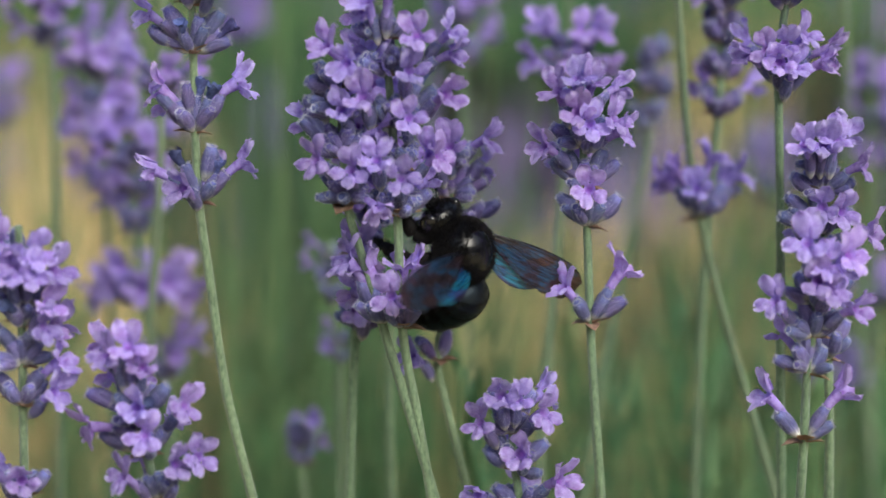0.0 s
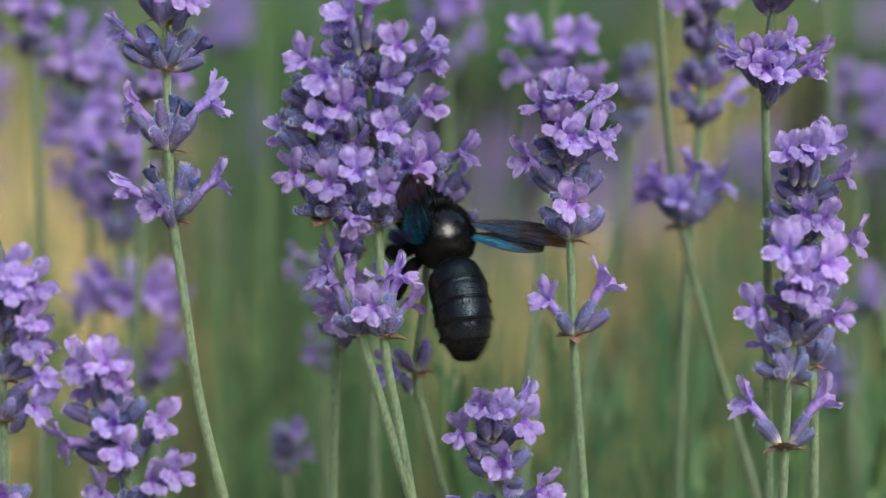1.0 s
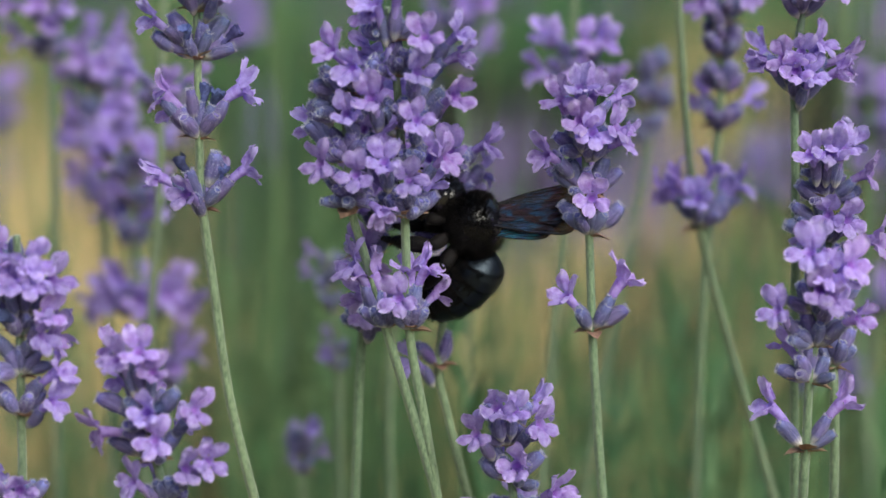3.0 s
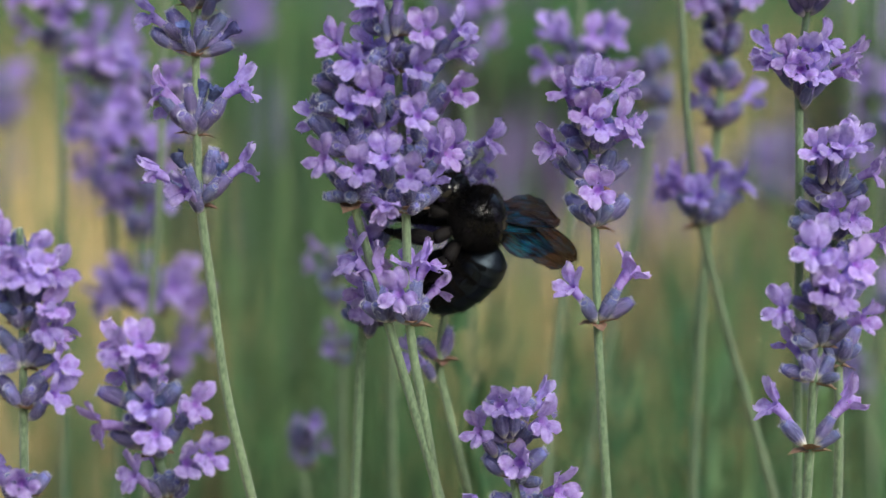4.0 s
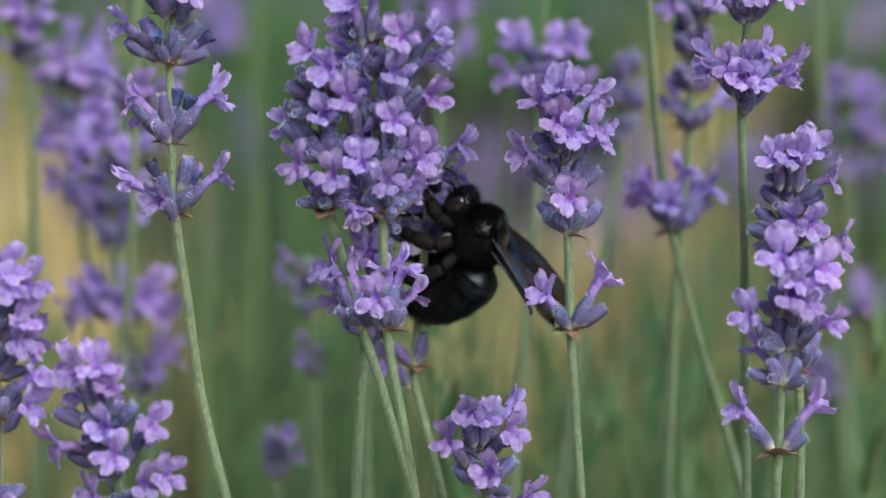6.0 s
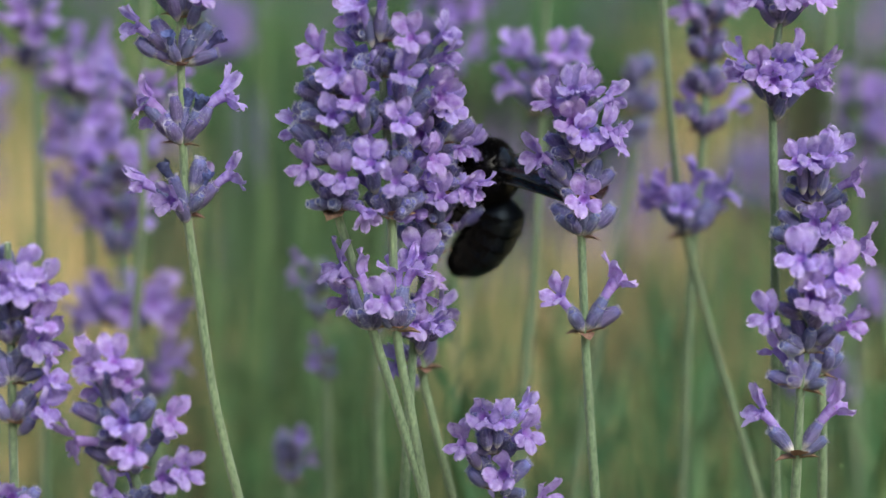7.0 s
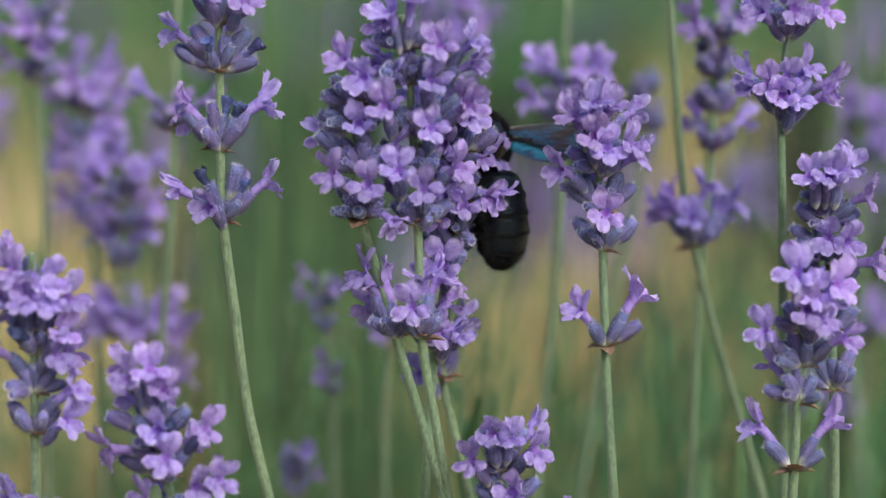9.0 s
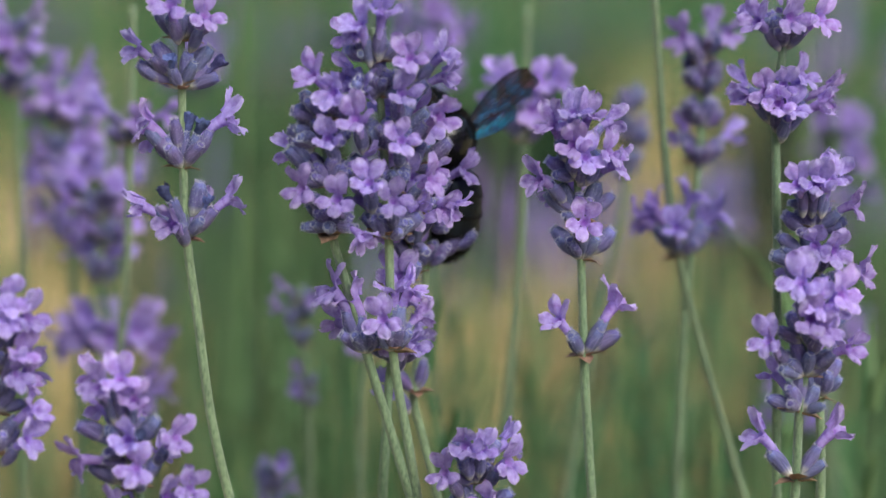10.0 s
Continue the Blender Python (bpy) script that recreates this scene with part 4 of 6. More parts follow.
# ---- the bee ----
def ellipsoid(s, c, rx, ry, rz, nu=20, nv=14, slot=0, wobble=None):
    rows = []
    for i in range(nv + 1):
        t = -math.pi / 2 + math.pi * i / nv
        row = []
        for j in range(nu):
            a = 2 * math.pi * j / nu
            p = Vector((math.cos(t) * math.cos(a), math.sin(t), math.cos(t) * math.sin(a)))
            k = wobble(p) if wobble else 1.0
            row.append(Vector(c) + Vector((p.x * rx, p.y * ry, p.z * rz)) * k)
        rows.append(row)
    s.grid(rows, None, True, slot)


def fuzz_ball(s, r, c, rx, ry, rz, count, length, keep, slot=1):
    for _ in range(count):
        p = Vector((r.gauss(0, 1), r.gauss(0, 1), r.gauss(0, 1))).normalized()
        if not keep(p):
            continue
        q = Vector(c) + Vector((p.x * rx, p.y * ry, p.z * rz))
        d = (p + Vector((r.uniform(-0.5, 0.5), r.uniform(-0.8, 0.2), r.uniform(-0.5, 0.5)))).normalized()
        s.hair(q * 0.99 + Vector(c) * 0.01, d * length * r.uniform(0.5, 1.1) * MM, 0.055 * MM, 0.5, slot)


def abdomen_mesh():
    """Six overlapping plates on a curve that bends under the body; it starts at the waist and runs to -y."""
    r, s = random.Random(3), Shape()
    length, bend, k = 14.7 * MM, radians(66), 30
    rows, n = [], 60
    p, turn = Vector((0, 0, 0)), radians(-8)
    spine = []
    for i in range(n + 1):
        t = i / n
        d = Vector((0, -math.cos(turn), -math.sin(turn)))
        up = Vector((0, -math.sin(turn), math.cos(turn)))
        full = (0.26 + 0.74 * math.sin(math.pi / 2 * min(1, t / 0.22))) * (1.0 if t < 0.55 else max(0.08, 1 - ((t - 0.55) / 0.452) ** 2.6) ** 0.55)
        plate = (t * 6) % 1.0
        lip = 0.984 + 0.026 * plate - (0.010 if plate < 0.14 else 0)
        w, h = 3.8 * MM * full * lip, 3.7 * MM * full * lip
        spine.append((p.copy(), d, up, w, h))
        rows.append([p + Vector((1, 0, 0)) * (w * math.cos(a)) + up * (h * math.sin(a)) for a in [2 * math.pi * j / k for j in range(k)]])
        p = p + d * (length / n)
        turn += bend / n
    s.grid(rows, None, True, 0, True, True)
    for _ in range(22000):
        i = r.randrange(4, n)
        if r.random() < 0.5:
            i = min(n - 1, 10 * (i // 10) + 9 + r.randrange(-1, 1))
        c, d, up, w, h = spine[i]
        a = r.uniform(0, 6.283)
        bald = math.sin(a) > 0.3 and i < n - 10
        if bald and r.random() < 0.35:
            continue
        o = Vector((1, 0, 0)) * math.cos(a) + up * math.sin(a)
        q = c + Vector((1, 0, 0)) * (w * math.cos(a)) + up * (h * math.sin(a))
        s.hair(q, (o * 0.7 + d * r.uniform(0.5, 1.0)).normalized() * r.uniform(0.45, 1.05) * (0.5 if bald else 1.15) * MM, 0.05 * MM, 0.5, 1)
    return s.mesh("abdomen", ABDOMEN_SHELL, FUZZ)


def leg_mesh(joints, radii, seed):
    r, s = random.Random(seed), Shape()
    pts = [Vector((j[0] * 1.1, j[1] * 1.15, j[2] * 1.25)) * MM for j in joints]
    for i in range(len(pts) - 1):
        line = [pts[i].lerp(pts[i + 1], q / 6) for q in range(7)]
        a, b = radii[i] * MM, radii[i + 1] * MM
        tube(s, line, lambda t, a=a, b=b: (a + (b - a) * t) * (0.75 + 0.5 * math.sin(math.pi * (0.1 + 0.8 * t))), 10)
        d = (pts[i + 1] - pts[i]).normalized()
        for _ in range(300 if i in (1, 2) else 110):
            t = r.random()
            o = Vector((r.gauss(0, 1), r.gauss(0, 1), r.gauss(0, 1)))
            o = (o - d * o.dot(d)).normalized()
            s.hair(pts[i].lerp(pts[i + 1], t) + o * (a + (b - a) * t) * 0.9, (o + d * 0.9).normalized() * r.uniform(0.45, 1.05) * MM, 0.05 * MM, 0.5, 1)
    tip = pts[-1]
    for q in (-1, 1):
        s.hair(tip, Vector((q * 0.35, 0.1, -0.45)) * MM, 0.06 * MM, 0.5, 0)
    return s.mesh("leg", FUZZ, FUZZ)


def wing_mesh(length, width, side, hind):
    """A stiff, slightly pleated wing along +x; the leading edge lies to +y on the right side."""
    s = Shape()
    rows, vals = [], []
    nu, nv = 30, 16
    for i in range(nu + 1):
        u = i / nu
        lead = 0.10 * width + 0.10 * width * math.sin(math.pi * min(1, u * 1.02)) - 0.10 * width * u ** 5
        if hind:
            trail = -width * (0.05 + 0.86 * math.sin(math.pi * min(1.0, 0.08 + u * 0.86)) ** 0.75) * (1 - 0.35 * u ** 4)
        else:
            trail = -width * (0.06 + 0.90 * math.sin(math.pi / 2 * min(1.0, u / 0.72)) ** 1.1) * (1 - 0.12 * u ** 6) * (1 + 0.025 * math.sin(31 * u))
        if u > 0.8:
            e = math.sqrt(max(0, 1 - ((u - 0.8) / 0.2) ** 2))
            mid = 0.62 * lead + 0.38 * trail
            lead, trail = mid + (lead - mid) * max(0.06, e), mid + (trail - mid) * max(0.06, e)
        row = []
        for j in range(nv + 1):
            v = j / nv
            y = lead + (trail - lead) * v
            z = 0.26 * MM * math.sin(v * 26.0 + 3.0 * u) * math.sin(math.pi * v) + 0.9 * MM * math.sin(math.pi * u * 0.8) * (1 - v) - 0.5 * MM * u * v
            row.append(Vector((u * length, side * y, z)))
        rows.append(row)
        vals.append([max(u, 0.25 + 0.6 * (j / nv) ** 2) for j in range(nv + 1)])
    s.grid(rows, vals)
    me = s.mesh("wing", HIND_WING if hind else WING)
    v = Shape()
    for path in ((0, 0), (1, 2), (2, 5), (3, 8), (4, 11), (5, 14)):
        line = []
        for i in range(nu + 1 - 3 * path[0] if path[0] else nu):
            q = min(nv, max(0, path[0] * 0.35 + (path[1] - path[0] * 0.35) * (i / nu) ** 0.8))
            a, b = int(q), min(nv, int(q) + 1)
            line.append(rows[i][a].lerp(rows[i][b], q - a))
        tube(v, line, lambda t: (0.16 - 0.10 * t) * MM if path[0] == 0 else (0.085 - 0.05 * t) * MM, 6)
    return me, v.mesh("vein", CHITIN)


def build_bee():
    r = random.Random(11)
    bee = tagged(new("carpenter_bee"), "shiny black carpenter bee with blue-glinting smoky wings on lavender", "bee")
    bee.scale = (1.1, 1.1, 1.1)
    s = Shape()
    ellipsoid(s, (0, 0, 0), 4.3 * MM, 4.6 * MM, 4.1 * MM, 28, 18)
    fuzz_ball(s, r, (0, 0, 0), 4.3 * MM, 4.6 * MM, 4.1 * MM, 17000, 1.0, lambda p: p.z < 0 or math.hypot(p.x, p.y) > 0.60 + 0.12 * r.random())
    part("thorax", s.mesh("thorax", CHITIN, FUZZ), bee)
    s = Shape()
    ellipsoid(s, (0, 0, 0), 3.25 * MM, 2.3 * MM, 2.9 * MM, 24, 14)
    fuzz_ball(s, r, (0, 0, 0), 3.25 * MM, 2.3 * MM, 2.9 * MM, 5600, 0.9, lambda p: p.z < 0.62 or r.random() < 0.35)
    head = part("head", s.mesh("head", CHITIN, FUZZ), bee, pose(0, 5.0 * MM, -2.3 * MM, -35))
    for q in (-1, 1):
        s = Shape()
        ellipsoid(s, (0, 0, 0), 0.95 * MM, 1.25 * MM, 2.0 * MM, 16, 12)
        part("eye", s.mesh("eye", EYE_MAT), head, pose(q * 2.75 * MM, 0.6 * MM, 0.1 * MM, 0, q * 8, 0))
        s = Shape()
        tube(s, smooth_line([Vector(p) * MM for p in ((0, 0, 0), (q * 0.6, 1.6, 0.9), (q * 1.6, 3.0, 0.6), (q * 2.7, 4.6, -0.8))], 6), lambda t: (0.17 + 0.05 * t) * MM, 8)
        part("antenna", s.mesh("antenna", CHITIN), head, pose(q * 0.9 * MM, 1.7 * MM, 0.6 * MM))
        s = Shape()
        tube(s, smooth_line([Vector(p) * MM for p in ((0, 0, 0), (0.2 * -q, 0.7, -0.7), (0.9 * -q, 0.9, -1.5))], 5), lambda t: (0.5 - 0.35 * t) * MM, 8)
        part("mandible", s.mesh("mandible", CHITIN), head, pose(q * 1.3 * MM, 1.2 * MM, -2.2 * MM))
    abdomen = part("abdomen", abdomen_mesh(), bee, pose(0, -4.7 * MM, 0.1 * MM))
    for q in (-1, 1):
        sets = (
            [(q * 2.0, 2.4, -2.6), (q * 3.0, 3.6, -4.3), (q * 2.8, 5.9, -5.0), (q * 1.9, 7.4, -6.4), (q * 1.5, 8.2, -7.4)],
            [(q * 2.3, 0.3, -3.0), (q * 4.2, 0.2, -4.8), (q * 4.0, 1.6, -7.4), (q * 3.0, 2.4, -9.4), (q * 2.6, 3.0, -10.6)],
            [(q * 2.2, -1.6, -2.9), (q * 4.4, -2.8, -4.2), (q * 4.6, -4.0, -7.4), (q * 3.6, -3.4, -10.0), (q * 3.2, -3.0, -11.4)],
        )
        for i, joints in enumerate(sets):
            part("leg", leg_mesh(joints, (0.75, 0.9, 0.85 + 0.15 * i, 0.5, 0.3), 100 + i + 5 * q), bee)
    wings = []
    for q in (-1, 1):
        fore, vein = wing_mesh(16.0 * MM, 5.0 * MM, q, False)
        w = part("forewing", fore, bee, pose(q * 2.9 * MM, 0.8 * MM, 2.4 * MM), "smoky wing with blue sheen")
        part("vein", vein, w)
        hind, vein = wing_mesh(11.5 * MM, 4.4 * MM, q, True)
        h = part("hindwing", hind, bee, pose(q * 3.0 * MM, -0.9 * MM, 1.9 * MM), "smoky wing with blue sheen")
        part("vein", vein, h)
        wings.append((w, h))
    return bee, abdomen, wings


BEE, ABDOMEN, WINGS = build_bee()


def basis(x, y, z):
    return Matrix((x, y, z)).transposed()


def bee_turn(nose, back):
    """The bee's turn from where its nose points and its back faces: right, up, towards the camera."""
    h = Vector((nose[0], -nose[2], nose[1])).normalized()
    d = Vector((back[0], -back[2], back[1]))
    d = (d - h * d.dot(h)).normalized()
    return basis(h.cross(d), h, d)


def wing_turn(body, span, face):
    """A wing's turn on the body from the way it reaches and the way its upper face looks."""
    x = Vector((span[0], -span[2], span[1])).normalized()
    z = Vector((face[0], -face[2], face[1]))
    z = (z - x * z.dot(x)).normalized()
    return body.inverted() @ basis(x, z.cross(x), z)


# ---- the ground and the planting behind ----
def build_ground():
    s = Shape()
    xs = [-400, -60, -12] + [-6 + 0.25 * i for i in range(49)] + [12, 60, 400]
    ys = [-60, -8, -2] + [-1 + 0.25 * i for i in range(49)] + [20, 60, 800]
    rows = []
    for yy in ys:
        rows.append([Vector((xx, yy, 0.03 * noise.noise((xx * 1.7, yy * 1.7, 0)) - 0.012 if abs(xx) < 7 and -2 < yy < 12 else -0.012)) for xx in xs])
    s.grid(rows)
    ob = new("ground", s.mesh("ground", SOIL))
    tagged(ob, "dry pale sandy soil between the lavender rows", "ground", "", "structure")


def build_sky_screen():
    """An unseen hedge-like ring, added to block the low sky and darken reflections; it closes the place."""
    s = Shape()
    n, rows = 72, []
    for k, z in enumerate((-0.1, 1.2, 2.5, 4.0, 5.5)):
        rows.append([Vector((math.cos(6.2832 * i / n), math.sin(6.2832 * i / n), 0)) * (13 + 1.2 * noise.noise((i * 0.7, k * 1.3, 2.0))) + Vector((0, 0, z + (0.9 * noise.noise((i * 0.5, 9.0, 0)) if k == 4 else 0))) for i in range(n)])
    s.grid(rows, None, True)
    s.grid([[p * 1.06 for p in row] for row in rows], None, True)
    tagged(new("backdrop", s.mesh("backdrop", SKY_SCREEN)), "unseen dark green ring added to block the low sky", "hedge", "", "structure")


def blade(s, p, lean, height, width, r, slot=0):
    """A narrow leaf or stem that bends outward."""
    side = Vector((-lean.y, lean.x, 0))
    side = side.normalized() if side.length > 1e-6 else Vector((1, 0, 0))
    side = (side + Vector((0.6, 0, 0))).normalized()
    thick = side.cross(Vector((0, 0, 1))) * 0.35
    rows = []
    for i in range(5):
        t = i / 4
        c = p + lean * (t ** 1.6) + Vector((0, 0, height * t))
        w = width * (1 - 0.75 * t)
        rows.append([c - side * w, c - thick * w, c + side * w, c + thick * w])
    s.grid(rows, None, True, slot)
    return rows[-1][0]


def spindle(s, r, p, axis, length, width, slot=0):
    """A far flower spike: a ragged spindle of small whorls."""
    axis = axis.normalized()
    x = axis.cross(Vector((0.2, 1, 0))).normalized()
    y = axis.cross(x)
    rows = []
    for i in range(8):
        t = i / 7
        w = width * (0.35 + 0.65 * abs(math.sin(math.pi * (0.12 + 2.6 * t)))) * (1 - 0.45 * t)
        rows.append([p + axis * (length * t) + (x * math.cos(a) + y * math.sin(a)) * w * r.uniform(0.7, 1.3) for a in [6.283 * j / 7 for j in range(7)]])
    s.grid(rows, None, True, slot, True, True)


def lavender_bush(x, y, spread, height, stems, leaves, spikes, seed, label="grey-green lavender bush with violet spikes, further back"):
    """A whole bush: leafy base, upright stems and flower spikes."""
    r = random.Random(seed)
    bush = tagged(new("lavender_bush"), label, "bush", "lavender bushes behind")
    bush.location = (x, y, -0.01)
    s = Shape()
    for _ in range(leaves):
        a, q = r.uniform(0, 6.283), spread * 0.85 * math.sqrt(r.random())
        p = Vector((q * math.cos(a), q * math.sin(a), 0))
        lean = Vector((math.cos(a), math.sin(a), 0)) * r.uniform(0, min(0.10, 0.02 + 0.5 * spread)) + Vector((r.uniform(-0.02, 0.02), r.uniform(-0.02, 0.02), 0))
        blade(s, p, lean, height * r.uniform(0.3, 0.88), r.uniform(0.0022, 0.0045), r)
    tagged(part("foliage", s.mesh("foliage", LEAF), bush), "narrow grey-green leaves", "", "", "stuff")
    s, f = Shape(), Shape()
    for i in range(stems):
        a, q = r.uniform(0, 6.283), spread * 0.5 * math.sqrt(r.random())
        p = Vector((q * math.cos(a), q * math.sin(a), 0))
        lean = Vector((math.cos(a), math.sin(a), 0)) * q * r.uniform(0.3, 1.1) + Vector((r.uniform(-0.035, 0.035), r.uniform(-0.035, 0.035), 0))
        h = height * r.uniform(0.7, 1.08)
        top = blade(s, p, lean, h, r.uniform(0.0014, 0.0022), r)
        if i < spikes:
            spindle(f, r, top - Vector((0, 0, 0.01)), lean * 0.6 + Vector((0, 0, h)), r.uniform(0.025, 0.05), r.uniform(0.006, 0.009))
    if stems:
        tagged(part("stalk", s.mesh("stalk", FAR_STEM), bush), "slender green flower stems", "", "", "stuff")
    if spikes:
        tagged(part("blossom", f.mesh("blossom", FAR_FLOWER), bush), "small violet flower spikes", "", "", "stuff")
    return bush


def leaf_clump(x, top, y, spread, n, seed):
    """A clump of dark lavender leaves, darkest far back and to the right: where it stands across the view, the height
    it reaches, how far behind.
    """
    r, s = random.Random(seed), Shape()
    for _ in range(n):
        a, q = r.uniform(0, 6.283), spread * math.sqrt(r.random())
        p = Vector((q * math.cos(a), q * math.sin(a), 0))
        lean = Vector((r.uniform(-0.03, 0.03), r.uniform(-0.03, 0.03), 0)) + p * 0.5
        blade(s, p, lean, top * (1 - 0.3 * r.random() ** 1.5), r.uniform(0.0018, 0.0038), r)
    darkest = y > 2 or x > 0.07 * (0.39 + y)
    ob = new("lavender_clump", s.mesh("lavender_clump", LEAF_DARKEST if darkest else LEAF_DARK))
    ob.location = (x, y, -0.01)
    tagged(ob, "clump of dark green lavender leaves, out of focus", "lavender", "", "stuff")


def leafy_shoot(x, y, height, seed):
    """A leafy side shoot: a thin stem with crossed pairs of narrow leaves that stand off at all angles."""
    r = random.Random(seed)
    shoot = tagged(new("lavender_shoot"), "leafy grey-green lavender shoot without flowers, out of focus", "lavender", "leafy lavender shoots")
    shoot.location = (x, y, -0.01)
    lean = Vector((r.uniform(-0.05, 0.05), r.uniform(-0.03, 0.03), 0))
    s = Shape()
    blade(s, Vector((0, 0, 0)), lean, height, 0.0012, r)
    part("stem", s.mesh("stem", FAR_STEM), shoot)
    s = Shape()
    z, turn = height * 0.62, r.uniform(0, 3.14)
    while z < height:
        t = z / height
        c = lean * (t ** 1.6) + Vector((0, 0, z))
        for q in (0, math.pi):
            a = turn + q + r.uniform(-0.4, 0.4)
            size = r.uniform(0.020, 0.046) * (1.15 - 0.5 * t)
            out = Vector((math.cos(a), math.sin(a), 0)) * size * r.uniform(0.25, 0.9)
            blade(s, c, out, size * r.uniform(0.55, 1.0), r.uniform(0.0011, 0.0021), r)
        z += r.uniform(0.006, 0.013)
        turn += 1.57
    tagged(part("foliage", s.mesh("foliage", SHOOT), shoot), "narrow grey-green leaves", "", "", "stuff")
    return shoot


# bright dry blades, added where lit ground glows through the planting
def straw_tuft(x, y, seed, height=0.35, n=160, spread=0.16, low=0.4):
    r, s = random.Random(seed), Shape()
    for _ in range(n):
        a, q = r.uniform(0, 6.283), spread * math.sqrt(r.random())
        blade(s, Vector((q * math.cos(a), q * math.sin(a), 0)), Vector((math.cos(a), math.sin(a), 0)) * r.uniform(0, 0.06), height * r.uniform(low, 1.1), r.uniform(0.0012, 0.0024), r)
    ob = new("dry_grass", s.mesh("dry_grass", STRAW))
    ob.location = (x, y, -0.01)
    tagged(ob, "straw-yellow grass tuft added in place of glimpses of lit dry ground", "grass", "", "stuff")


def in_gap(x, y):
    """True where the planting leaves a view of the dry ground behind."""
    u = x / (0.39 + y)
    return -0.176 < u < -0.148 or -0.105 < u < -0.092 or 0.010 < u < 0.024 or 0.042 < u < 0.070 or 0.113 < u < 0.128


build_ground()
build_sky_screen()
for i, (x, y, q) in enumerate(((-0.30, 0.86, 0.04), (-0.15, 0.80, 0.015), (-0.25, 0.9, 0.02), (-0.085, 0.92, 0.03), (-0.03, 0.85, 0.035), (0.195, 0.85, 0.03), (0.26, 0.85, 0.06))):
    lavender_bush(x, y, q, 0.50, 16, 190, 3, 1 + i)
for i, (x, y, q) in enumerate(((-0.10, 0.42, 0.012), (-0.060, 0.26, 0.018), (-0.045, 0.38, 0.03), (-0.018, 0.22, 0.02), (-0.005, 0.40, 0.02), (0.072, 0.34, 0.015), (0.105, 0.42, 0.015), (0.113, 0.33, 0.02), (0.15, 0.4, 0.03))):
    lavender_bush(x, y, q, 0.56, 8, 60, 0, 120 + i, "slender grey-green lavender stems and leaves, out of focus")
for i in range(50):
    x, y = -0.12 + 0.24 * ((i * 0.618) % 1.0), 0.13 + 0.25 * ((i * 0.377) % 1.0)
    if in_gap(x * (0.7 + 1.2 * y), y) and i % 3:
        continue
    lavender_bush(x * (0.7 + 1.2 * y), y, 0.006, 0.40 + 0.25 * ((i * 0.71) % 1.0), 2, 5, 0, 200 + i, "thin green lavender shoots, softly out of focus")
for i, (x, y, q) in enumerate(((-0.35, 2.3, 0.05), (-0.21, 2.5, 0.05), (-0.12, 2.2, 0.05), (-0.03, 2.6, 0.05), (0.075, 2.4, 0.03), (0.20, 2.3, 0.04), (0.27, 2.5, 0.03), (0.44, 2.2, 0.06), (-0.55, 2.4, 0.06), (0.60, 2.4, 0.08))):
    lavender_bush(x, y, q, 0.44, 20, 200, 8, 150 + i)
for i, (x, y, h) in enumerate(((0.035, 1.25, 0.30), (0.165, 1.2, 0.27), (0.21, 1.3, 0.30), (-0.06, 1.1, 0.27), (0.125, 1.15, 0.33))):
    lavender_bush(x, y, 0.03, h, 12, 30, 10, 170 + i, "low lavender tuft with blue-violet spikes, further back")
for i in range(30):
    x, y = -0.13 + 0.26 * ((i * 0.618 + 0.3) % 1.0), 0.09 + 0.22 * ((i * 0.445) % 1.0)
    if in_gap(x * (1 + 2 * y), y):
        continue
    lavender_bush(x * (1 + 2 * y), y, 0.012, 0.62 - 0.28 * y + 0.05 * ((i * 0.37) % 1.0) - 0.08, 2, 9, 0, 300 + i, "low tuft of narrow lavender leaves, out of focus")
for i in range(84):
    y = 0.11 + 0.34 * ((i * 0.377 + 0.11) % 1.0)
    x = 0.19 * (0.4 + y) * (2 * ((i * 0.618) % 1.0) - 1)
    if in_gap(x, y):
        continue
    top = 0.55 - 0.2126 * y - 0.085 * (0.4 + y) + 0.11 * (0.4 + y) * ((i * 0.269) % 1.0) ** 1.6
    leafy_shoot(x, y, top, 400 + i)
for i, (x, y, h) in enumerate(((0.09, 0.45, 0.42), (-0.03, 0.44, 0.44), (0.12, 0.5, 0.42), (0.036, 0.66, 0.52))):
    lavender_bush(x, y, 0.028, h, 4, 150, 0, 600 + i, "dark leafy lavender tuft low behind the stalks")
for i in range(18):
    y = 0.055 + 0.12 * ((i * 0.377 + 0.4) % 1.0)
    x = 0.17 * (0.4 + y) * (2 * ((i * 0.618 + 0.2) % 1.0) - 1)
    lavender_bush(x, y, 0.01, 0.545 - 0.2 * y - 0.12 * ((i * 0.73) % 1.0), 2, 5, 0, 700 + i, "a few slim green lavender shoots close behind the flowers")
for i, (u, h) in enumerate(((-0.163, 0.46), (-0.149, 0.44), (-0.102, 0.42), (0.026, 0.44), (0.041, 0.45), (0.064, 0.45), (0.127, 0.46))):
    y = 0.26 + 0.12 * ((i * 0.618) % 1.0)
    straw_tuft(u * (0.4 + y), y + 0.1, 800 + i, h - 0.02, 30, 0.012)
for i in range(12):
    lavender_bush(-2.4 + 0.43 * i, 3.6 + 0.1 * (i % 3), 0.26, 0.5, 60, 300, 30, 20 + i)
for i in range(16):
    lavender_bush(-4.2 + 0.55 * i, 5.4 + 0.15 * (i % 2), 0.36, 0.6, 60, 320, 40, 50 + i)
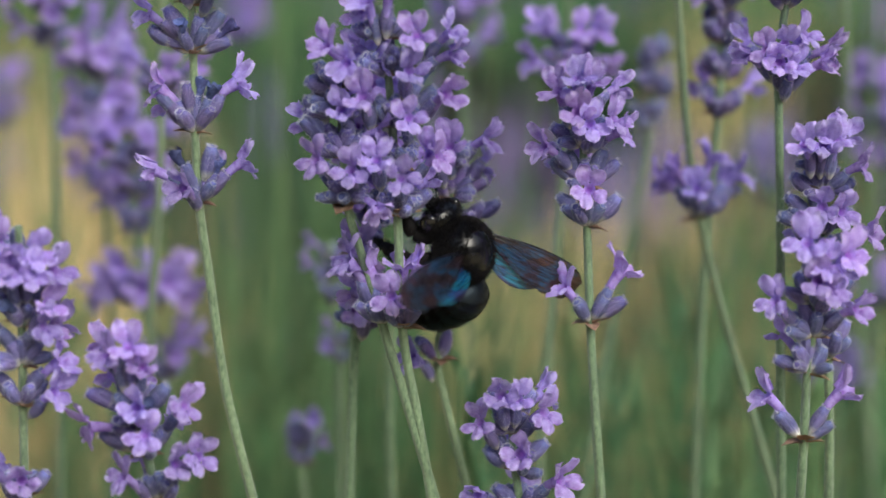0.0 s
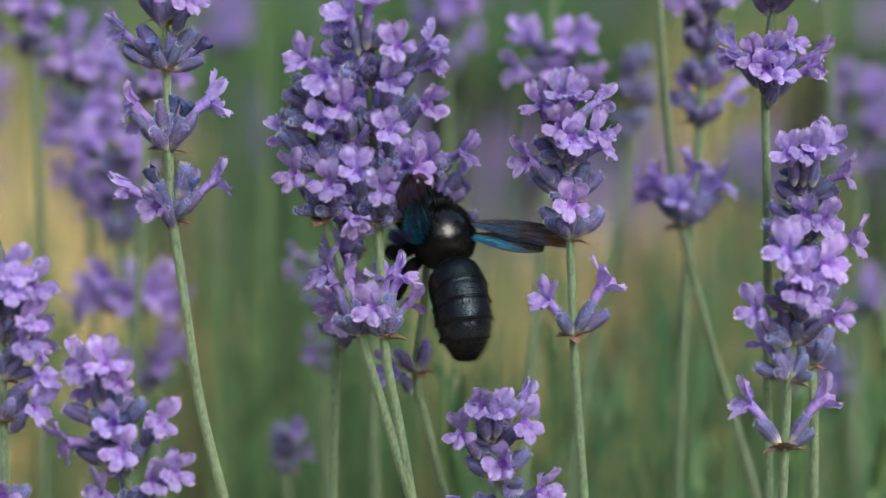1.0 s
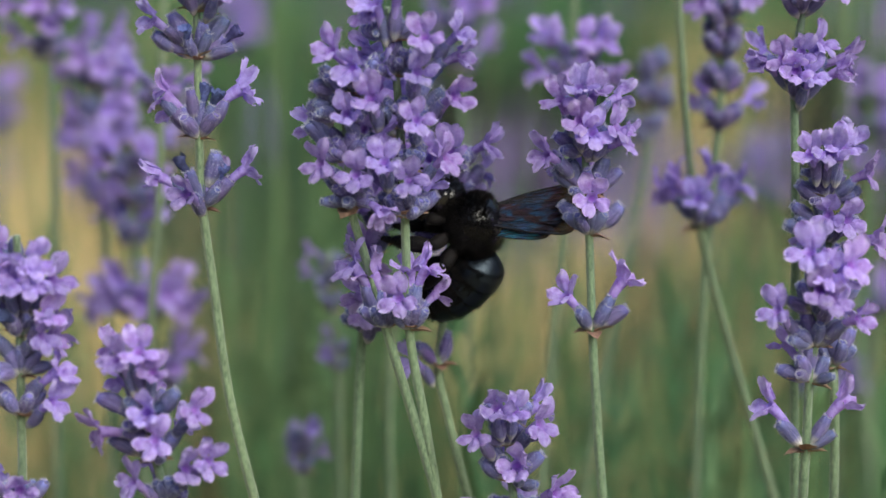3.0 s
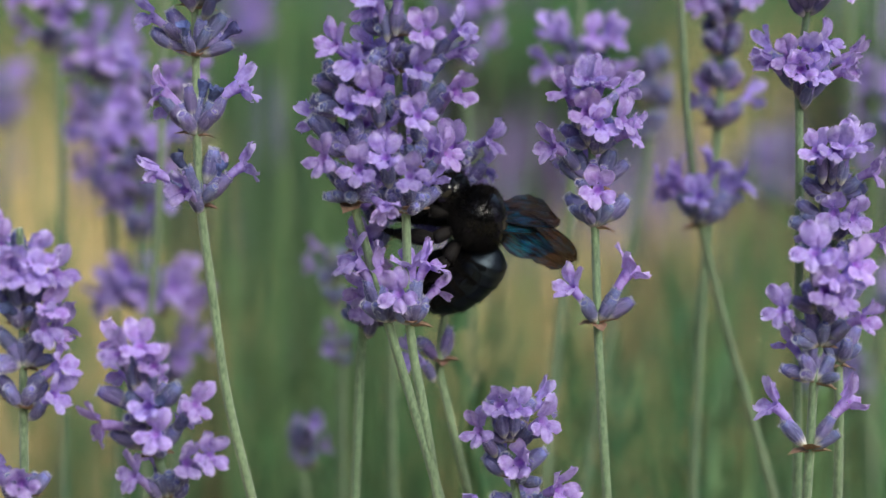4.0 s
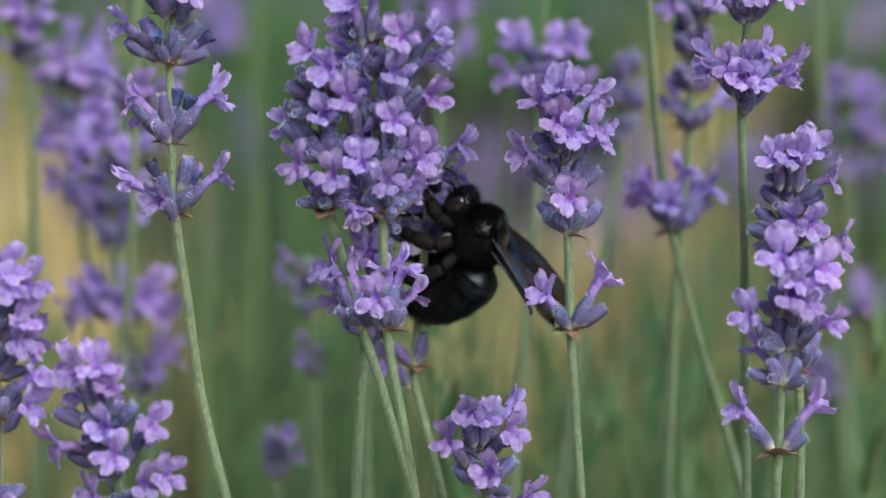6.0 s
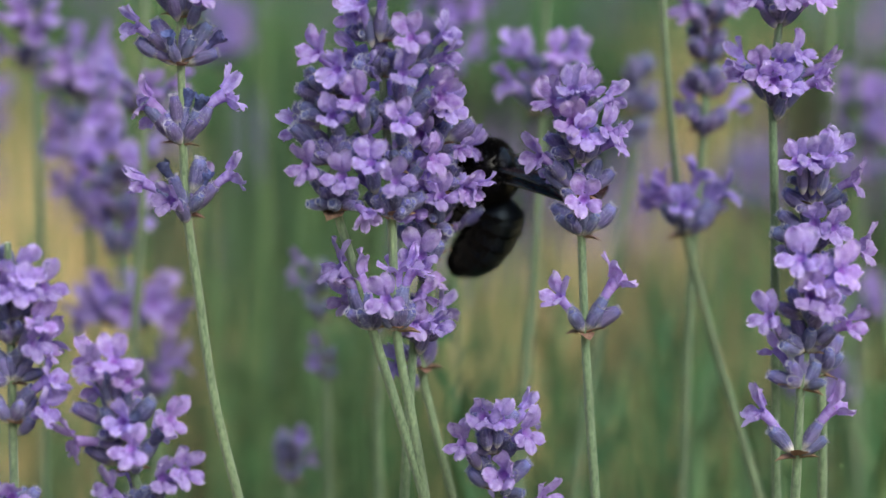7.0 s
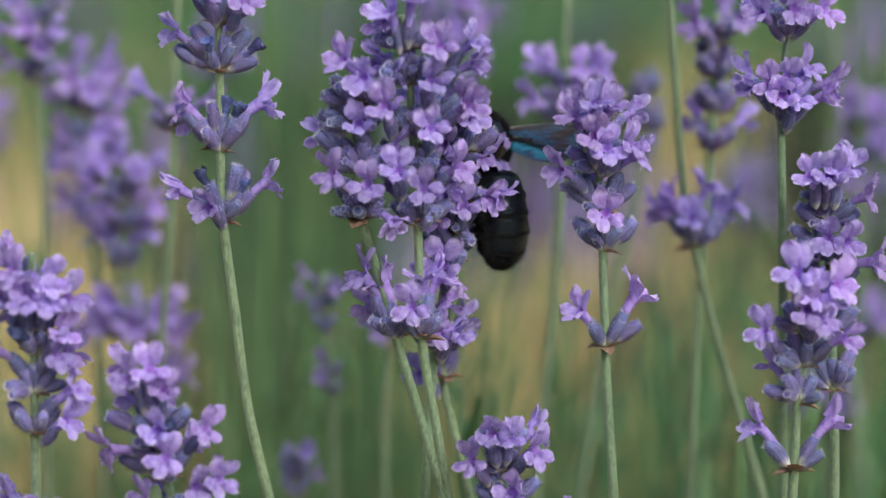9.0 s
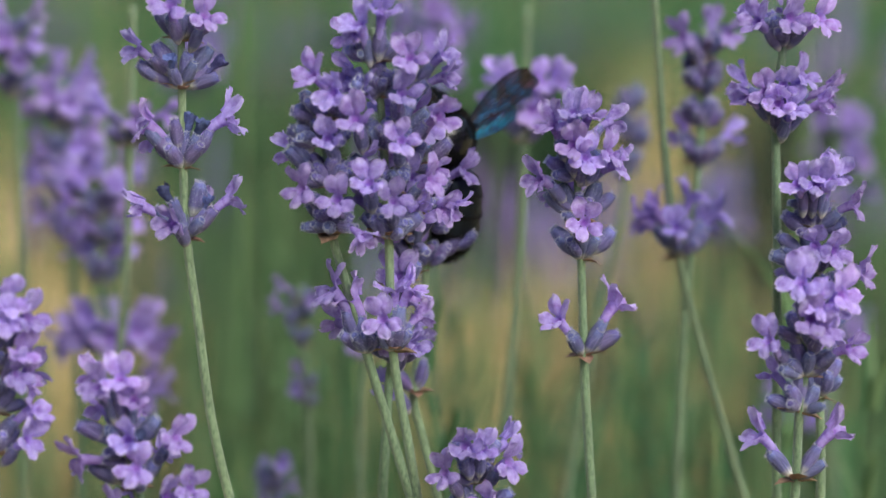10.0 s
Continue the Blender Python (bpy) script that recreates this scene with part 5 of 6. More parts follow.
# foliage below the view, added so the bee's underside reflects dark leaves
for i, (x, y) in enumerate(((0.0, 0.06), (-0.2, 0.04), (0.2, 0.05), (-0.1, -0.14), (0.1, -0.15), (-0.3, -0.12), (0.3, -0.14))):
    lavender_bush(x, y, 0.13, 0.42, 20, 480, 0, 90 + i, "grey-green leafy base out of view, added to darken reflections from below")
for i, (x, y, h, q) in enumerate(((0.095, 1.3, 0.225, 0.035), (0.045, 1.4, 0.215, 0.02), (0.135, 1.5, 0.19, 0.02), (-0.25, 1.3, 0.32, 0.04), (-0.165, 1.35, 0.26, 0.03), (0.21, 1.4, 0.30, 0.015), (0.29, 2.1, 0.36, 0.05), (-0.44, 2.1, 0.34, 0.05), (0.03, 2.3, 0.2, 0.04), (0.07, 1.0, 0.295, 0.02), (0.05, 1.05, 0.31, 0.02), (0.06, 0.8, 0.345, 0.012), (0.088, 0.9, 0.32, 0.015), (0.165, 0.85, 0.37, 0.012), (-0.19, 0.85, 0.38, 0.014), (0.067, 0.7, 0.37, 0.011), (0.145, 0.7, 0.385, 0.011), (0.058, 0.75, 0.36, 0.012))):
    straw_tuft(x, y, 70 + i, h, 260, q)
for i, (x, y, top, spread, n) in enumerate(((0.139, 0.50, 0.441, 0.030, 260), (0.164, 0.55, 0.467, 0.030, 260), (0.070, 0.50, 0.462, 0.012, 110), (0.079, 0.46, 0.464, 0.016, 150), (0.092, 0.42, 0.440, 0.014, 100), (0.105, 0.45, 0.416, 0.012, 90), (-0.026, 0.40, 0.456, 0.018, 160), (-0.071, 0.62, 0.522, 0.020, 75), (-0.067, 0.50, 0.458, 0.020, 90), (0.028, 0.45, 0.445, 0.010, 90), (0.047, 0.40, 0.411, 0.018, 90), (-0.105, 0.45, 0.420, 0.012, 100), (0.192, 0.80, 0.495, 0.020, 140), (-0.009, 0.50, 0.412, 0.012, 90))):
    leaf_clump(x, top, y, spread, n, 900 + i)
for i, (x, y, top, spread, n) in enumerate(((0.019, 0.62, 0.400, 0.008, 90), (0.053, 0.66, 0.390, 0.012, 140), (0.065, 0.62, 0.409, 0.012, 140), (-0.100, 0.62, 0.385, 0.010, 120), (-0.159, 0.66, 0.410, 0.018, 160), (-0.203, 0.80, 0.436, 0.020, 110), (0.156, 0.90, 0.445, 0.014, 90), (0.135, 0.70, 0.414, 0.012, 120), (-0.132, 0.60, 0.404, 0.010, 90), (0.004, 0.60, 0.404, 0.006, 60), (0.142, 0.60, 0.404, 0.008, 80))):
    straw_tuft(x, y, 940 + i, top, n, spread, 0.82)
for i, (x, y, top, spread, n) in enumerate(((0.011, 0.36, 0.455, 0.006, 26), (0.018, 0.40, 0.451, 0.006, 26), (0.039, 0.42, 0.452, 0.008, 46), (0.047, 0.40, 0.438, 0.008, 46), (0.056, 0.44, 0.443, 0.006, 36), (-0.079, 0.40, 0.437, 0.007, 30), (-0.125, 0.42, 0.455, 0.010, 46), (-0.111, 0.36, 0.455, 0.006, 24), (0.102, 0.45, 0.448, 0.008, 40), (0.131, 0.42, 0.440, 0.006, 26))):
    straw_tuft(x, y, 980 + i, top, n, spread, 0.84)
for i, (x, y, h) in enumerate(((0.045, 1.7, 0.27), (0.082, 1.6, 0.285), (0.118, 1.7, 0.27), (0.150, 1.6, 0.29), (0.190, 1.7, 0.27), (0.235, 1.6, 0.28))):
    lavender_bush(x, y, 0.03, h, 12, 130, 16, 180 + i, "low lavender tuft with blue-violet spikes, further back")
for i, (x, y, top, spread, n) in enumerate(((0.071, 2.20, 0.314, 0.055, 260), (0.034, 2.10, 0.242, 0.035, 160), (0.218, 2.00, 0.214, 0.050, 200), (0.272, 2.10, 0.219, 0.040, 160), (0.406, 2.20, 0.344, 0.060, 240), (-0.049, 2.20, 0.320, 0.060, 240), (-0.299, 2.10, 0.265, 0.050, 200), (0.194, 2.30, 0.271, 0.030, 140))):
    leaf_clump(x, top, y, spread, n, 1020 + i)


# ---- what moves ----
def motions():
    # seconds, mm right, up and away
    stalk_a.sway([(0.0, 0.00, 0.00, 0.00), (0.5, -0.52, 0.24, 0.00), (1.0, -1.17, -0.97, 0.00), (1.5, 0.37, 0.34, 0.00), (2.0, -0.03, 0.07, 0.00), (2.5, 0.38, 0.65, 0.00), (4.0, -0.41, 0.40, 0.00), (4.5, -1.17, -0.87, 0.00), (5.0, -0.57, 0.04, 0.00), (5.5, 0.60, 0.24, 0.00), (7.0, 0.32, 1.03, 0.00), (7.5, 0.57, 1.27, 0.00), (8.0, 1.13, 1.20, 0.00), (8.5, 1.11, 0.75, 0.00), (9.0, 3.65, 1.50, 0.00), (9.5, 0.23, 1.37, 0.00), (10.0, 1.10, 1.14, 0.00)])
    stalk_b.sway([(0.0, 0.00, 0.00, 0.00), (0.5, -0.13, 1.06, 0.00), (1.0, -0.51, -0.29, 0.00), (1.5, 0.01, 0.52, 0.00), (2.0, -0.00, 0.35, 0.00), (2.5, 0.31, 0.68, 0.00), (4.0, 0.43, 1.00, 0.00), (4.5, -1.06, 0.01, 0.00), (5.0, 1.31, 1.29, 0.00), (5.5, 1.42, 1.13, 0.00), (7.0, 0.62, 1.68, 0.00), (7.5, 0.43, 1.78, 0.00), (8.0, 1.24, 1.96, 0.00), (8.5, 0.89, 1.62, 0.00), (9.0, 2.01, 2.31, 0.00), (9.5, 0.81, 1.96, 0.00), (10.0, 0.45, 2.10, 0.00)])
    stalk_c.sway([(0.0, 0.00, 0.00, 0.00), (0.5, 0.33, 1.75, 0.00), (1.0, -0.05, 0.05, 0.00), (1.5, 0.40, 1.04, 0.00), (2.0, 0.48, 0.69, 0.00), (2.5, 0.86, 1.11, 0.00), (4.0, 0.62, 1.37, 0.00), (4.5, -1.07, 0.02, 0.00), (5.0, 1.97, 1.74, 0.00), (5.5, 2.02, 1.66, 0.00), (7.0, 1.19, 2.28, 0.00), (7.5, 1.15, 2.48, 0.00), (8.0, 2.23, 2.48, 0.00), (8.5, 1.60, 2.41, 0.00), (9.0, 2.80, 3.02, 0.00), (9.5, 1.73, 2.94, 0.00), (10.0, 1.39, 3.07, 0.00)])
    stalk_d.sway([(0.0, 0.00, 0.00, 0.00), (0.5, -0.22, 1.06, 0.00), (1.0, -0.69, -0.29, 0.00), (1.5, -0.27, 0.52, 0.00), (2.0, -0.36, 0.35, 0.00), (2.5, -0.15, 0.68, 0.00), (4.0, -0.30, 1.00, 0.00), (4.5, -1.88, 0.01, 0.00), (5.0, 0.40, 1.29, 0.00), (5.5, 0.42, 1.13, 0.00), (7.0, -0.38, 1.68, 0.00), (7.5, -0.57, 1.78, 0.00), (8.0, 0.24, 1.96, 0.00), (8.5, -0.11, 1.62, 0.00), (9.0, 1.01, 2.31, 0.00), (9.5, -0.19, 1.96, 0.00), (10.0, -0.55, 2.10, 0.00)])
    stalk_e.sway([(0.0, -11.00, -2.00, 12.00), (0.5, -10.67, -0.25, 12.00), (1.0, -11.05, -1.95, 12.00), (1.5, -10.60, -0.96, 12.00), (2.0, -10.52, -1.31, 12.00), (2.5, -10.14, -0.89, 12.00), (4.0, -10.38, -0.63, 12.00), (4.5, -12.07, -1.98, 12.00), (5.0, -9.03, -0.26, 12.00), (5.5, -7.98, -0.34, 11.00), (7.0, 1.19, 2.28, 0.00), (7.5, 1.15, 2.48, 0.00), (8.0, 2.23, 2.48, 0.00), (8.5, 1.60, 2.41, 0.00), (9.0, 2.30, 3.02, 0.00), (9.5, 0.73, 2.94, 0.00), (10.0, -1.61, 3.07, 0.00)])
    stalk_f.sway([(0.0, 0.00, 0.00, 0.00), (0.5, -0.02, 0.02, 0.00), (1.0, 0.22, -0.57, 0.00), (1.5, -0.24, 0.31, 0.00), (2.0, 0.63, 0.14, 0.00), (2.5, -0.01, 0.09, 0.00), (4.0, 0.61, 1.04, 0.00), (4.5, 0.83, -0.42, 0.00), (5.0, 0.04, 0.36, 0.00), (5.5, 0.89, 0.75, 0.00), (7.0, 1.24, 1.07, 0.00), (7.5, 1.17, 1.18, 0.00), (8.0, 2.35, 0.89, 0.00), (8.5, -0.53, 1.15, 0.00), (9.0, 2.22, 0.98, 0.00), (9.5, 0.68, 1.11, 0.00), (10.0, 2.04, 1.46, 0.00)])
    stalk_g.sway([(0.0, 0.00, 0.00, 0.00), (0.5, 0.76, 0.04, 0.00), (1.0, -0.16, 0.26, 0.00), (1.5, -0.19, 0.12, 0.00), (2.0, 0.28, 0.13, 0.00), (2.5, 0.02, 0.29, 0.00), (4.0, 0.52, -0.10, 0.00), (4.5, 1.20, 0.00, 0.00), (5.0, -0.88, 0.22, 0.00), (5.5, -0.50, -0.03, 0.00), (7.0, 0.97, 0.03, 0.00), (7.5, 0.90, 0.48, 0.00), (8.0, 1.17, -0.27, 0.00), (8.5, -0.54, 0.20, 0.00), (9.0, -2.05, -0.02, 0.00), (9.5, 0.85, -0.01, 0.00), (10.0, 1.60, 0.34, 0.00)])
    stalk_h.sway([(0.0, 0.00, 0.00, 0.00), (0.5, -0.34, 0.21, 0.00), (1.0, 0.36, 0.25, 0.00), (1.5, -0.07, 0.01, 0.00), (2.0, 1.15, -0.07, 0.00), (2.5, 0.48, 0.20, 0.00), (4.0, 1.11, 0.45, 0.00), (4.5, 0.98, -0.46, 0.00), (5.0, -0.40, -0.58, 0.00), (5.5, -0.57, 0.16, 0.00), (7.0, 0.96, -0.06, 0.00), (7.5, 2.64, 0.50, 0.00), (8.0, 0.96, -0.44, 0.00), (8.5, -1.14, 0.31, 0.00), (9.0, 0.68, -0.10, 0.00), (9.5, 3.37, 0.37, 0.00), (10.0, 1.90, 0.46, 0.00)])
    stalk_i.sway([(0.0, 0.00, 0.00, 0.00), (0.5, -0.91, 0.32, 0.00), (1.0, 0.83, 0.53, 0.00), (1.5, -0.13, -0.26, 0.00), (2.0, 2.02, -0.25, 0.00), (2.5, 2.14, 0.30, 0.00), (4.0, 2.42, 0.13, 0.00), (4.5, 0.72, -0.97, 0.00), (5.0, 1.56, -1.18, 0.00), (5.5, -1.65, -0.12, 0.00), (7.0, 1.35, -0.40, 0.00), (7.5, 4.60, 0.36, 0.00), (8.0, 2.70, -0.60, 0.00), (8.5, -0.59, 0.38, 0.00), (9.0, 0.39, -0.34, 0.00), (9.5, 3.80, 0.10, 0.00), (10.0, 2.95, 0.22, 0.00)])
    stalk_j.sway([(0.0, 0.00, 0.00, 0.00), (0.5, 0.03, -0.14, 0.00), (1.0, -0.06, 0.05, 0.00), (1.5, -0.29, -0.18, 0.00), (2.0, 0.02, 0.03, 0.00), (2.5, 0.03, 0.04, 0.00), (4.0, -0.38, 0.03, 0.00), (4.5, -0.73, 0.22, 0.00), (5.0, 0.30, 0.44, 0.00), (5.5, -0.47, -0.03, 0.00), (7.0, 0.12, -0.16, 0.00), (7.5, -0.21, -0.10, 0.00), (8.0, -0.38, 0.25, 0.00), (8.5, -0.12, 0.18, 0.00), (9.0, -0.53, 0.41, 0.00), (9.5, -0.13, 0.32, 0.00), (10.0, 0.65, 0.72, 0.00)])
    stalk_k.sway([(0.0, 0.00, 0.00, 0.00), (0.5, -0.83, 0.90, 0.00), (1.0, -0.18, -0.50, 0.00), (1.5, 0.13, 0.10, 0.00), (2.0, -0.42, 0.27, 0.00), (2.5, -0.54, 0.08, 0.00), (4.0, -0.43, 0.24, 0.00), (4.5, 0.01, -0.22, 0.00), (5.0, 0.31, -0.65, 0.00), (5.5, 0.14, -0.24, 0.00), (7.0, 0.45, 0.48, 0.00), (7.5, 0.52, 0.61, 0.00), (8.0, 1.04, 1.00, 0.00), (8.5, 0.25, 1.27, 0.00), (9.0, 1.57, 0.70, 0.00), (9.5, -0.67, 0.56, 0.00), (10.0, -1.53, -0.49, 0.00)])
    stalk_l.sway([(0.0, 0.00, 0.00, 0.00), (0.5, 1.05, 0.09, 0.00), (1.0, -0.80, -0.46, 0.00), (1.5, 1.66, 0.21, 0.00), (2.0, 0.67, 0.38, 0.00), (2.5, 1.27, 0.57, 0.00), (4.0, 1.26, 0.78, 0.00), (4.5, 1.41, 0.41, 0.00), (5.0, 0.69, -0.33, 0.00), (5.5, -1.06, -0.83, 0.00), (7.0, -0.19, 0.84, 0.00), (7.5, -0.19, 1.10, 0.00), (8.0, 1.63, 0.44, 0.00), (8.5, 1.80, 0.48, 0.00), (9.0, 2.69, 1.05, 0.00), (9.5, 1.97, 1.76, 0.00), (10.0, 1.17, 1.71, 0.00)])
    stalk_m.sway([(0.0, 0.00, 0.00, 0.00), (0.5, -0.76, -0.32, 0.00), (1.0, -0.07, 0.09, 0.00), (1.5, 0.09, 0.26, 0.00), (2.0, -0.57, 0.45, 0.00), (2.5, -0.93, 0.11, 0.00), (4.0, -0.68, -0.20, 0.00), (4.5, -0.32, -0.08, 0.00), (5.0, -2.89, -0.49, 0.00), (5.5, -0.80, -0.52, 0.00), (7.0, -0.87, -0.42, 0.00), (7.5, -0.55, -0.24, 0.00), (8.0, -1.45, -0.61, 0.00), (8.5, -1.61, -0.37, 0.00), (9.0, -1.83, -1.01, 0.00), (9.5, -1.98, -0.92, 0.00), (10.0, -2.97, -0.82, 0.00)])
    stalk_n.sway([(0.0, 0.00, 0.00, 0.00), (0.5, 0.29, -0.17, 0.00), (1.0, 0.13, 0.11, 0.00), (1.5, 0.08, -0.23, 0.00), (2.0, -0.37, -0.23, 0.00), (2.5, -0.43, -0.33, 0.00), (4.0, 0.39, -0.17, 0.00), (4.5, 0.45, 0.23, 0.00), (5.0, -0.17, -0.21, 0.00), (5.5, 0.83, -0.13, 0.00), (7.0, -0.35, -0.35, 0.00), (7.5, -0.49, -0.46, 0.00), (8.0, -1.11, 0.09, 0.00), (8.5, 0.18, -0.30, 0.00), (9.0, -0.91, -0.29, 0.00), (9.5, -0.35, -0.35, 0.00), (10.0, -0.55, -0.46, 0.00)])
    stalk_o.sway([(0.0, 0.00, 0.00, 0.00), (0.5, 0.29, -0.17, 0.00), (1.0, 0.13, 0.11, 0.00), (1.5, 0.08, -0.23, 0.00), (2.0, -0.37, -0.23, 0.00), (2.5, -0.43, -0.33, 0.00), (4.0, 0.39, -0.17, 0.00), (4.5, 0.45, 0.23, 0.00), (5.0, -0.17, -0.21, 0.00), (5.5, 0.83, -0.13, 0.00), (7.0, -0.35, -0.35, 0.00), (7.5, -0.49, -0.46, 0.00), (8.0, -1.11, 0.09, 0.00), (8.5, 0.18, -0.30, 0.00), (9.0, -0.91, -0.29, 0.00), (9.5, -0.35, -0.35, 0.00), (10.0, -0.55, -0.46, 0.00)])
    stalk_p.sway([(0.0, 0.00, 0.00, 0.00), (0.5, -0.43, -0.27, 0.00), (1.0, 0.45, 0.13, 0.00), (1.5, 0.55, 0.01, 0.00), (2.0, 0.19, -0.20, 0.00), (2.5, 0.15, -0.63, 0.00), (4.0, -0.74, -0.72, 0.00), (4.5, 1.70, -0.43, 0.00), (5.0, 0.27, -0.15, 0.00), (5.5, 0.16, -0.34, 0.00), (7.0, -0.50, 0.15, 0.00), (7.5, 0.80, -0.09, 0.00), (8.0, 0.62, -0.62, 0.00), (8.5, 1.59, -0.42, 0.00), (9.0, 2.91, -0.56, 0.00), (9.5, 0.41, -1.10, 0.00), (10.0, -0.83, -1.04, 0.00)])
    stalk_q.sway([(0.0, 0.00, 0.00, 0.00), (0.5, 0.29, -0.17, 0.00), (1.0, 0.13, 0.11, 0.00), (1.5, 0.08, -0.23, 0.00), (2.0, -0.37, -0.23, 0.00), (2.5, -0.43, -0.33, 0.00), (4.0, 0.39, -0.17, 0.00), (4.5, 0.45, 0.23, 0.00), (5.0, -0.17, -0.21, 0.00), (5.5, 0.83, -0.13, 0.00), (7.0, -0.35, -0.35, 0.00), (7.5, -0.49, -0.46, 0.00), (8.0, -1.11, 0.09, 0.00), (8.5, 0.18, -0.30, 0.00), (9.0, -0.91, -0.29, 0.00), (9.5, -0.35, -0.35, 0.00), (10.0, -0.55, -0.46, 0.00)])
    stalk_r.sway([(0.0, 0.00, 0.00, 0.00), (0.5, -0.45, -0.01, 0.00), (1.0, 0.12, 0.05, 0.00), (1.5, -0.16, -0.05, 0.00), (2.0, -0.31, -0.25, 0.00), (2.5, 0.23, -0.04, 0.00), (4.0, 1.25, 0.29, 0.00), (4.5, 1.11, 0.22, 0.00), (5.0, 0.54, -0.59, 0.00), (5.5, 0.54, 0.17, 0.00), (7.0, -1.72, -0.90, 0.00), (7.5, -1.57, -1.16, 0.00), (8.0, 0.60, -1.21, 0.00), (8.5, -0.39, -1.01, 0.00), (9.0, 0.58, -1.06, 0.00), (9.5, 0.03, -1.06, 0.00), (10.0, -2.51, -1.08, 0.00)])
    stalk_s.sway([(0.0, 0.00, 0.00, 0.00), (0.5, -0.21, -0.17, 0.00), (1.0, -0.18, 0.01, 0.00), (1.5, -0.47, -0.23, 0.00), (2.0, -0.05, -0.22, 0.00), (2.5, 0.17, -0.29, 0.00), (4.0, -0.83, -0.69, 0.00), (4.5, -0.98, -0.14, 0.00), (5.0, 0.24, -0.06, 0.00), (5.5, -0.68, -0.02, 0.00), (7.0, 0.04, -0.26, 0.00), (7.5, 0.01, -0.47, 0.00), (8.0, -0.25, -0.32, 0.00), (8.5, -0.19, -0.23, 0.00), (9.0, -0.49, -0.54, 0.00), (9.5, -0.18, -0.53, 0.00), (10.0, 1.21, -0.83, 0.00)])
    stalk_t.sway([(0.0, 0.00, 0.00, 0.00), (0.5, -0.21, -0.17, 0.00), (1.0, -0.18, 0.01, 0.00), (1.5, -0.47, -0.23, 0.00), (2.0, -0.05, -0.22, 0.00), (2.5, 0.17, -0.29, 0.00), (4.0, -0.83, -0.69, 0.00), (4.5, -0.98, -0.14, 0.00), (5.0, 0.24, -0.06, 0.00), (5.5, -0.68, -0.02, 0.00), (7.0, 0.04, -0.26, 0.00), (7.5, 0.01, -0.47, 0.00), (8.0, -0.25, -0.32, 0.00), (8.5, -0.19, -0.23, 0.00), (9.0, -0.49, -0.54, 0.00), (9.5, -0.18, -0.53, 0.00), (10.0, 1.21, -0.83, 0.00)])
    stalk_u.sway([(0.0, 0.00, 0.00, 0.00), (0.5, 0.16, 0.18, 0.00), (1.0, 0.05, -0.02, 0.00), (1.5, 0.15, 0.22, 0.00), (2.0, 0.04, 0.23, 0.00), (2.5, -0.06, 0.27, 0.00), (4.0, -0.01, 0.29, 0.00), (4.5, -0.16, 0.04, 0.00), (5.0, -0.11, 0.13, 0.00), (5.5, -0.07, 0.06, 0.00), (7.0, 0.26, 0.28, 0.00), (7.5, -0.07, 0.33, 0.00), (8.0, 0.09, 0.10, 0.00), (8.5, -0.14, 0.11, 0.00), (9.0, -0.23, 0.24, 0.00), (9.5, -0.31, 0.34, 0.00), (10.0, -0.48, 0.35, 0.00)])
    stalk_v.sway([(0.0, 0.00, 0.00, 0.00), (0.5, 0.16, 0.18, 0.00), (1.0, 0.05, -0.02, 0.00), (1.5, 0.15, 0.22, 0.00), (2.0, 0.04, 0.23, 0.00), (2.5, -0.06, 0.27, 0.00), (4.0, -0.01, 0.29, 0.00), (4.5, -0.16, 0.04, 0.00), (5.0, -0.11, 0.13, 0.00), (5.5, -0.07, 0.06, 0.00), (7.0, 0.26, 0.28, 0.00), (7.5, -0.07, 0.33, 0.00), (8.0, 0.09, 0.10, 0.00), (8.5, -0.14, 0.11, 0.00), (9.0, -0.23, 0.24, 0.00), (9.5, -0.31, 0.34, 0.00), (10.0, -0.48, 0.35, 0.00)])
    stalk_w.sway([(0.0, 0.00, 0.00, 0.00), (0.5, 0.16, 0.18, 0.00), (1.0, 0.05, -0.02, 0.00), (1.5, 0.15, 0.22, 0.00), (2.0, 0.04, 0.23, 0.00), (2.5, -0.06, 0.27, 0.00), (4.0, -0.01, 0.29, 0.00), (4.5, -0.16, 0.04, 0.00), (5.0, -0.11, 0.13, 0.00), (5.5, -0.07, 0.06, 0.00), (7.0, 0.26, 0.28, 0.00), (7.5, -0.07, 0.33, 0.00), (8.0, 0.09, 0.10, 0.00), (8.5, -0.14, 0.11, 0.00), (9.0, -0.23, 0.24, 0.00), (9.5, -0.31, 0.34, 0.00), (10.0, -0.48, 0.35, 0.00)])
    stalk_x.sway([(0.0, 0.00, 0.00, 0.00), (0.5, 0.16, 0.18, 0.00), (1.0, 0.05, -0.02, 0.00), (1.5, 0.15, 0.22, 0.00), (2.0, 0.04, 0.23, 0.00), (2.5, -0.06, 0.27, 0.00), (4.0, -0.01, 0.29, 0.00), (4.5, -0.16, 0.04, 0.00), (5.0, -0.11, 0.13, 0.00), (5.5, -0.07, 0.06, 0.00), (7.0, 0.26, 0.28, 0.00), (7.5, -0.07, 0.33, 0.00), (8.0, 0.09, 0.10, 0.00), (8.5, -0.14, 0.11, 0.00), (9.0, -0.23, 0.24, 0.00), (9.5, -0.31, 0.34, 0.00), (10.0, -0.48, 0.35, 0.00)])
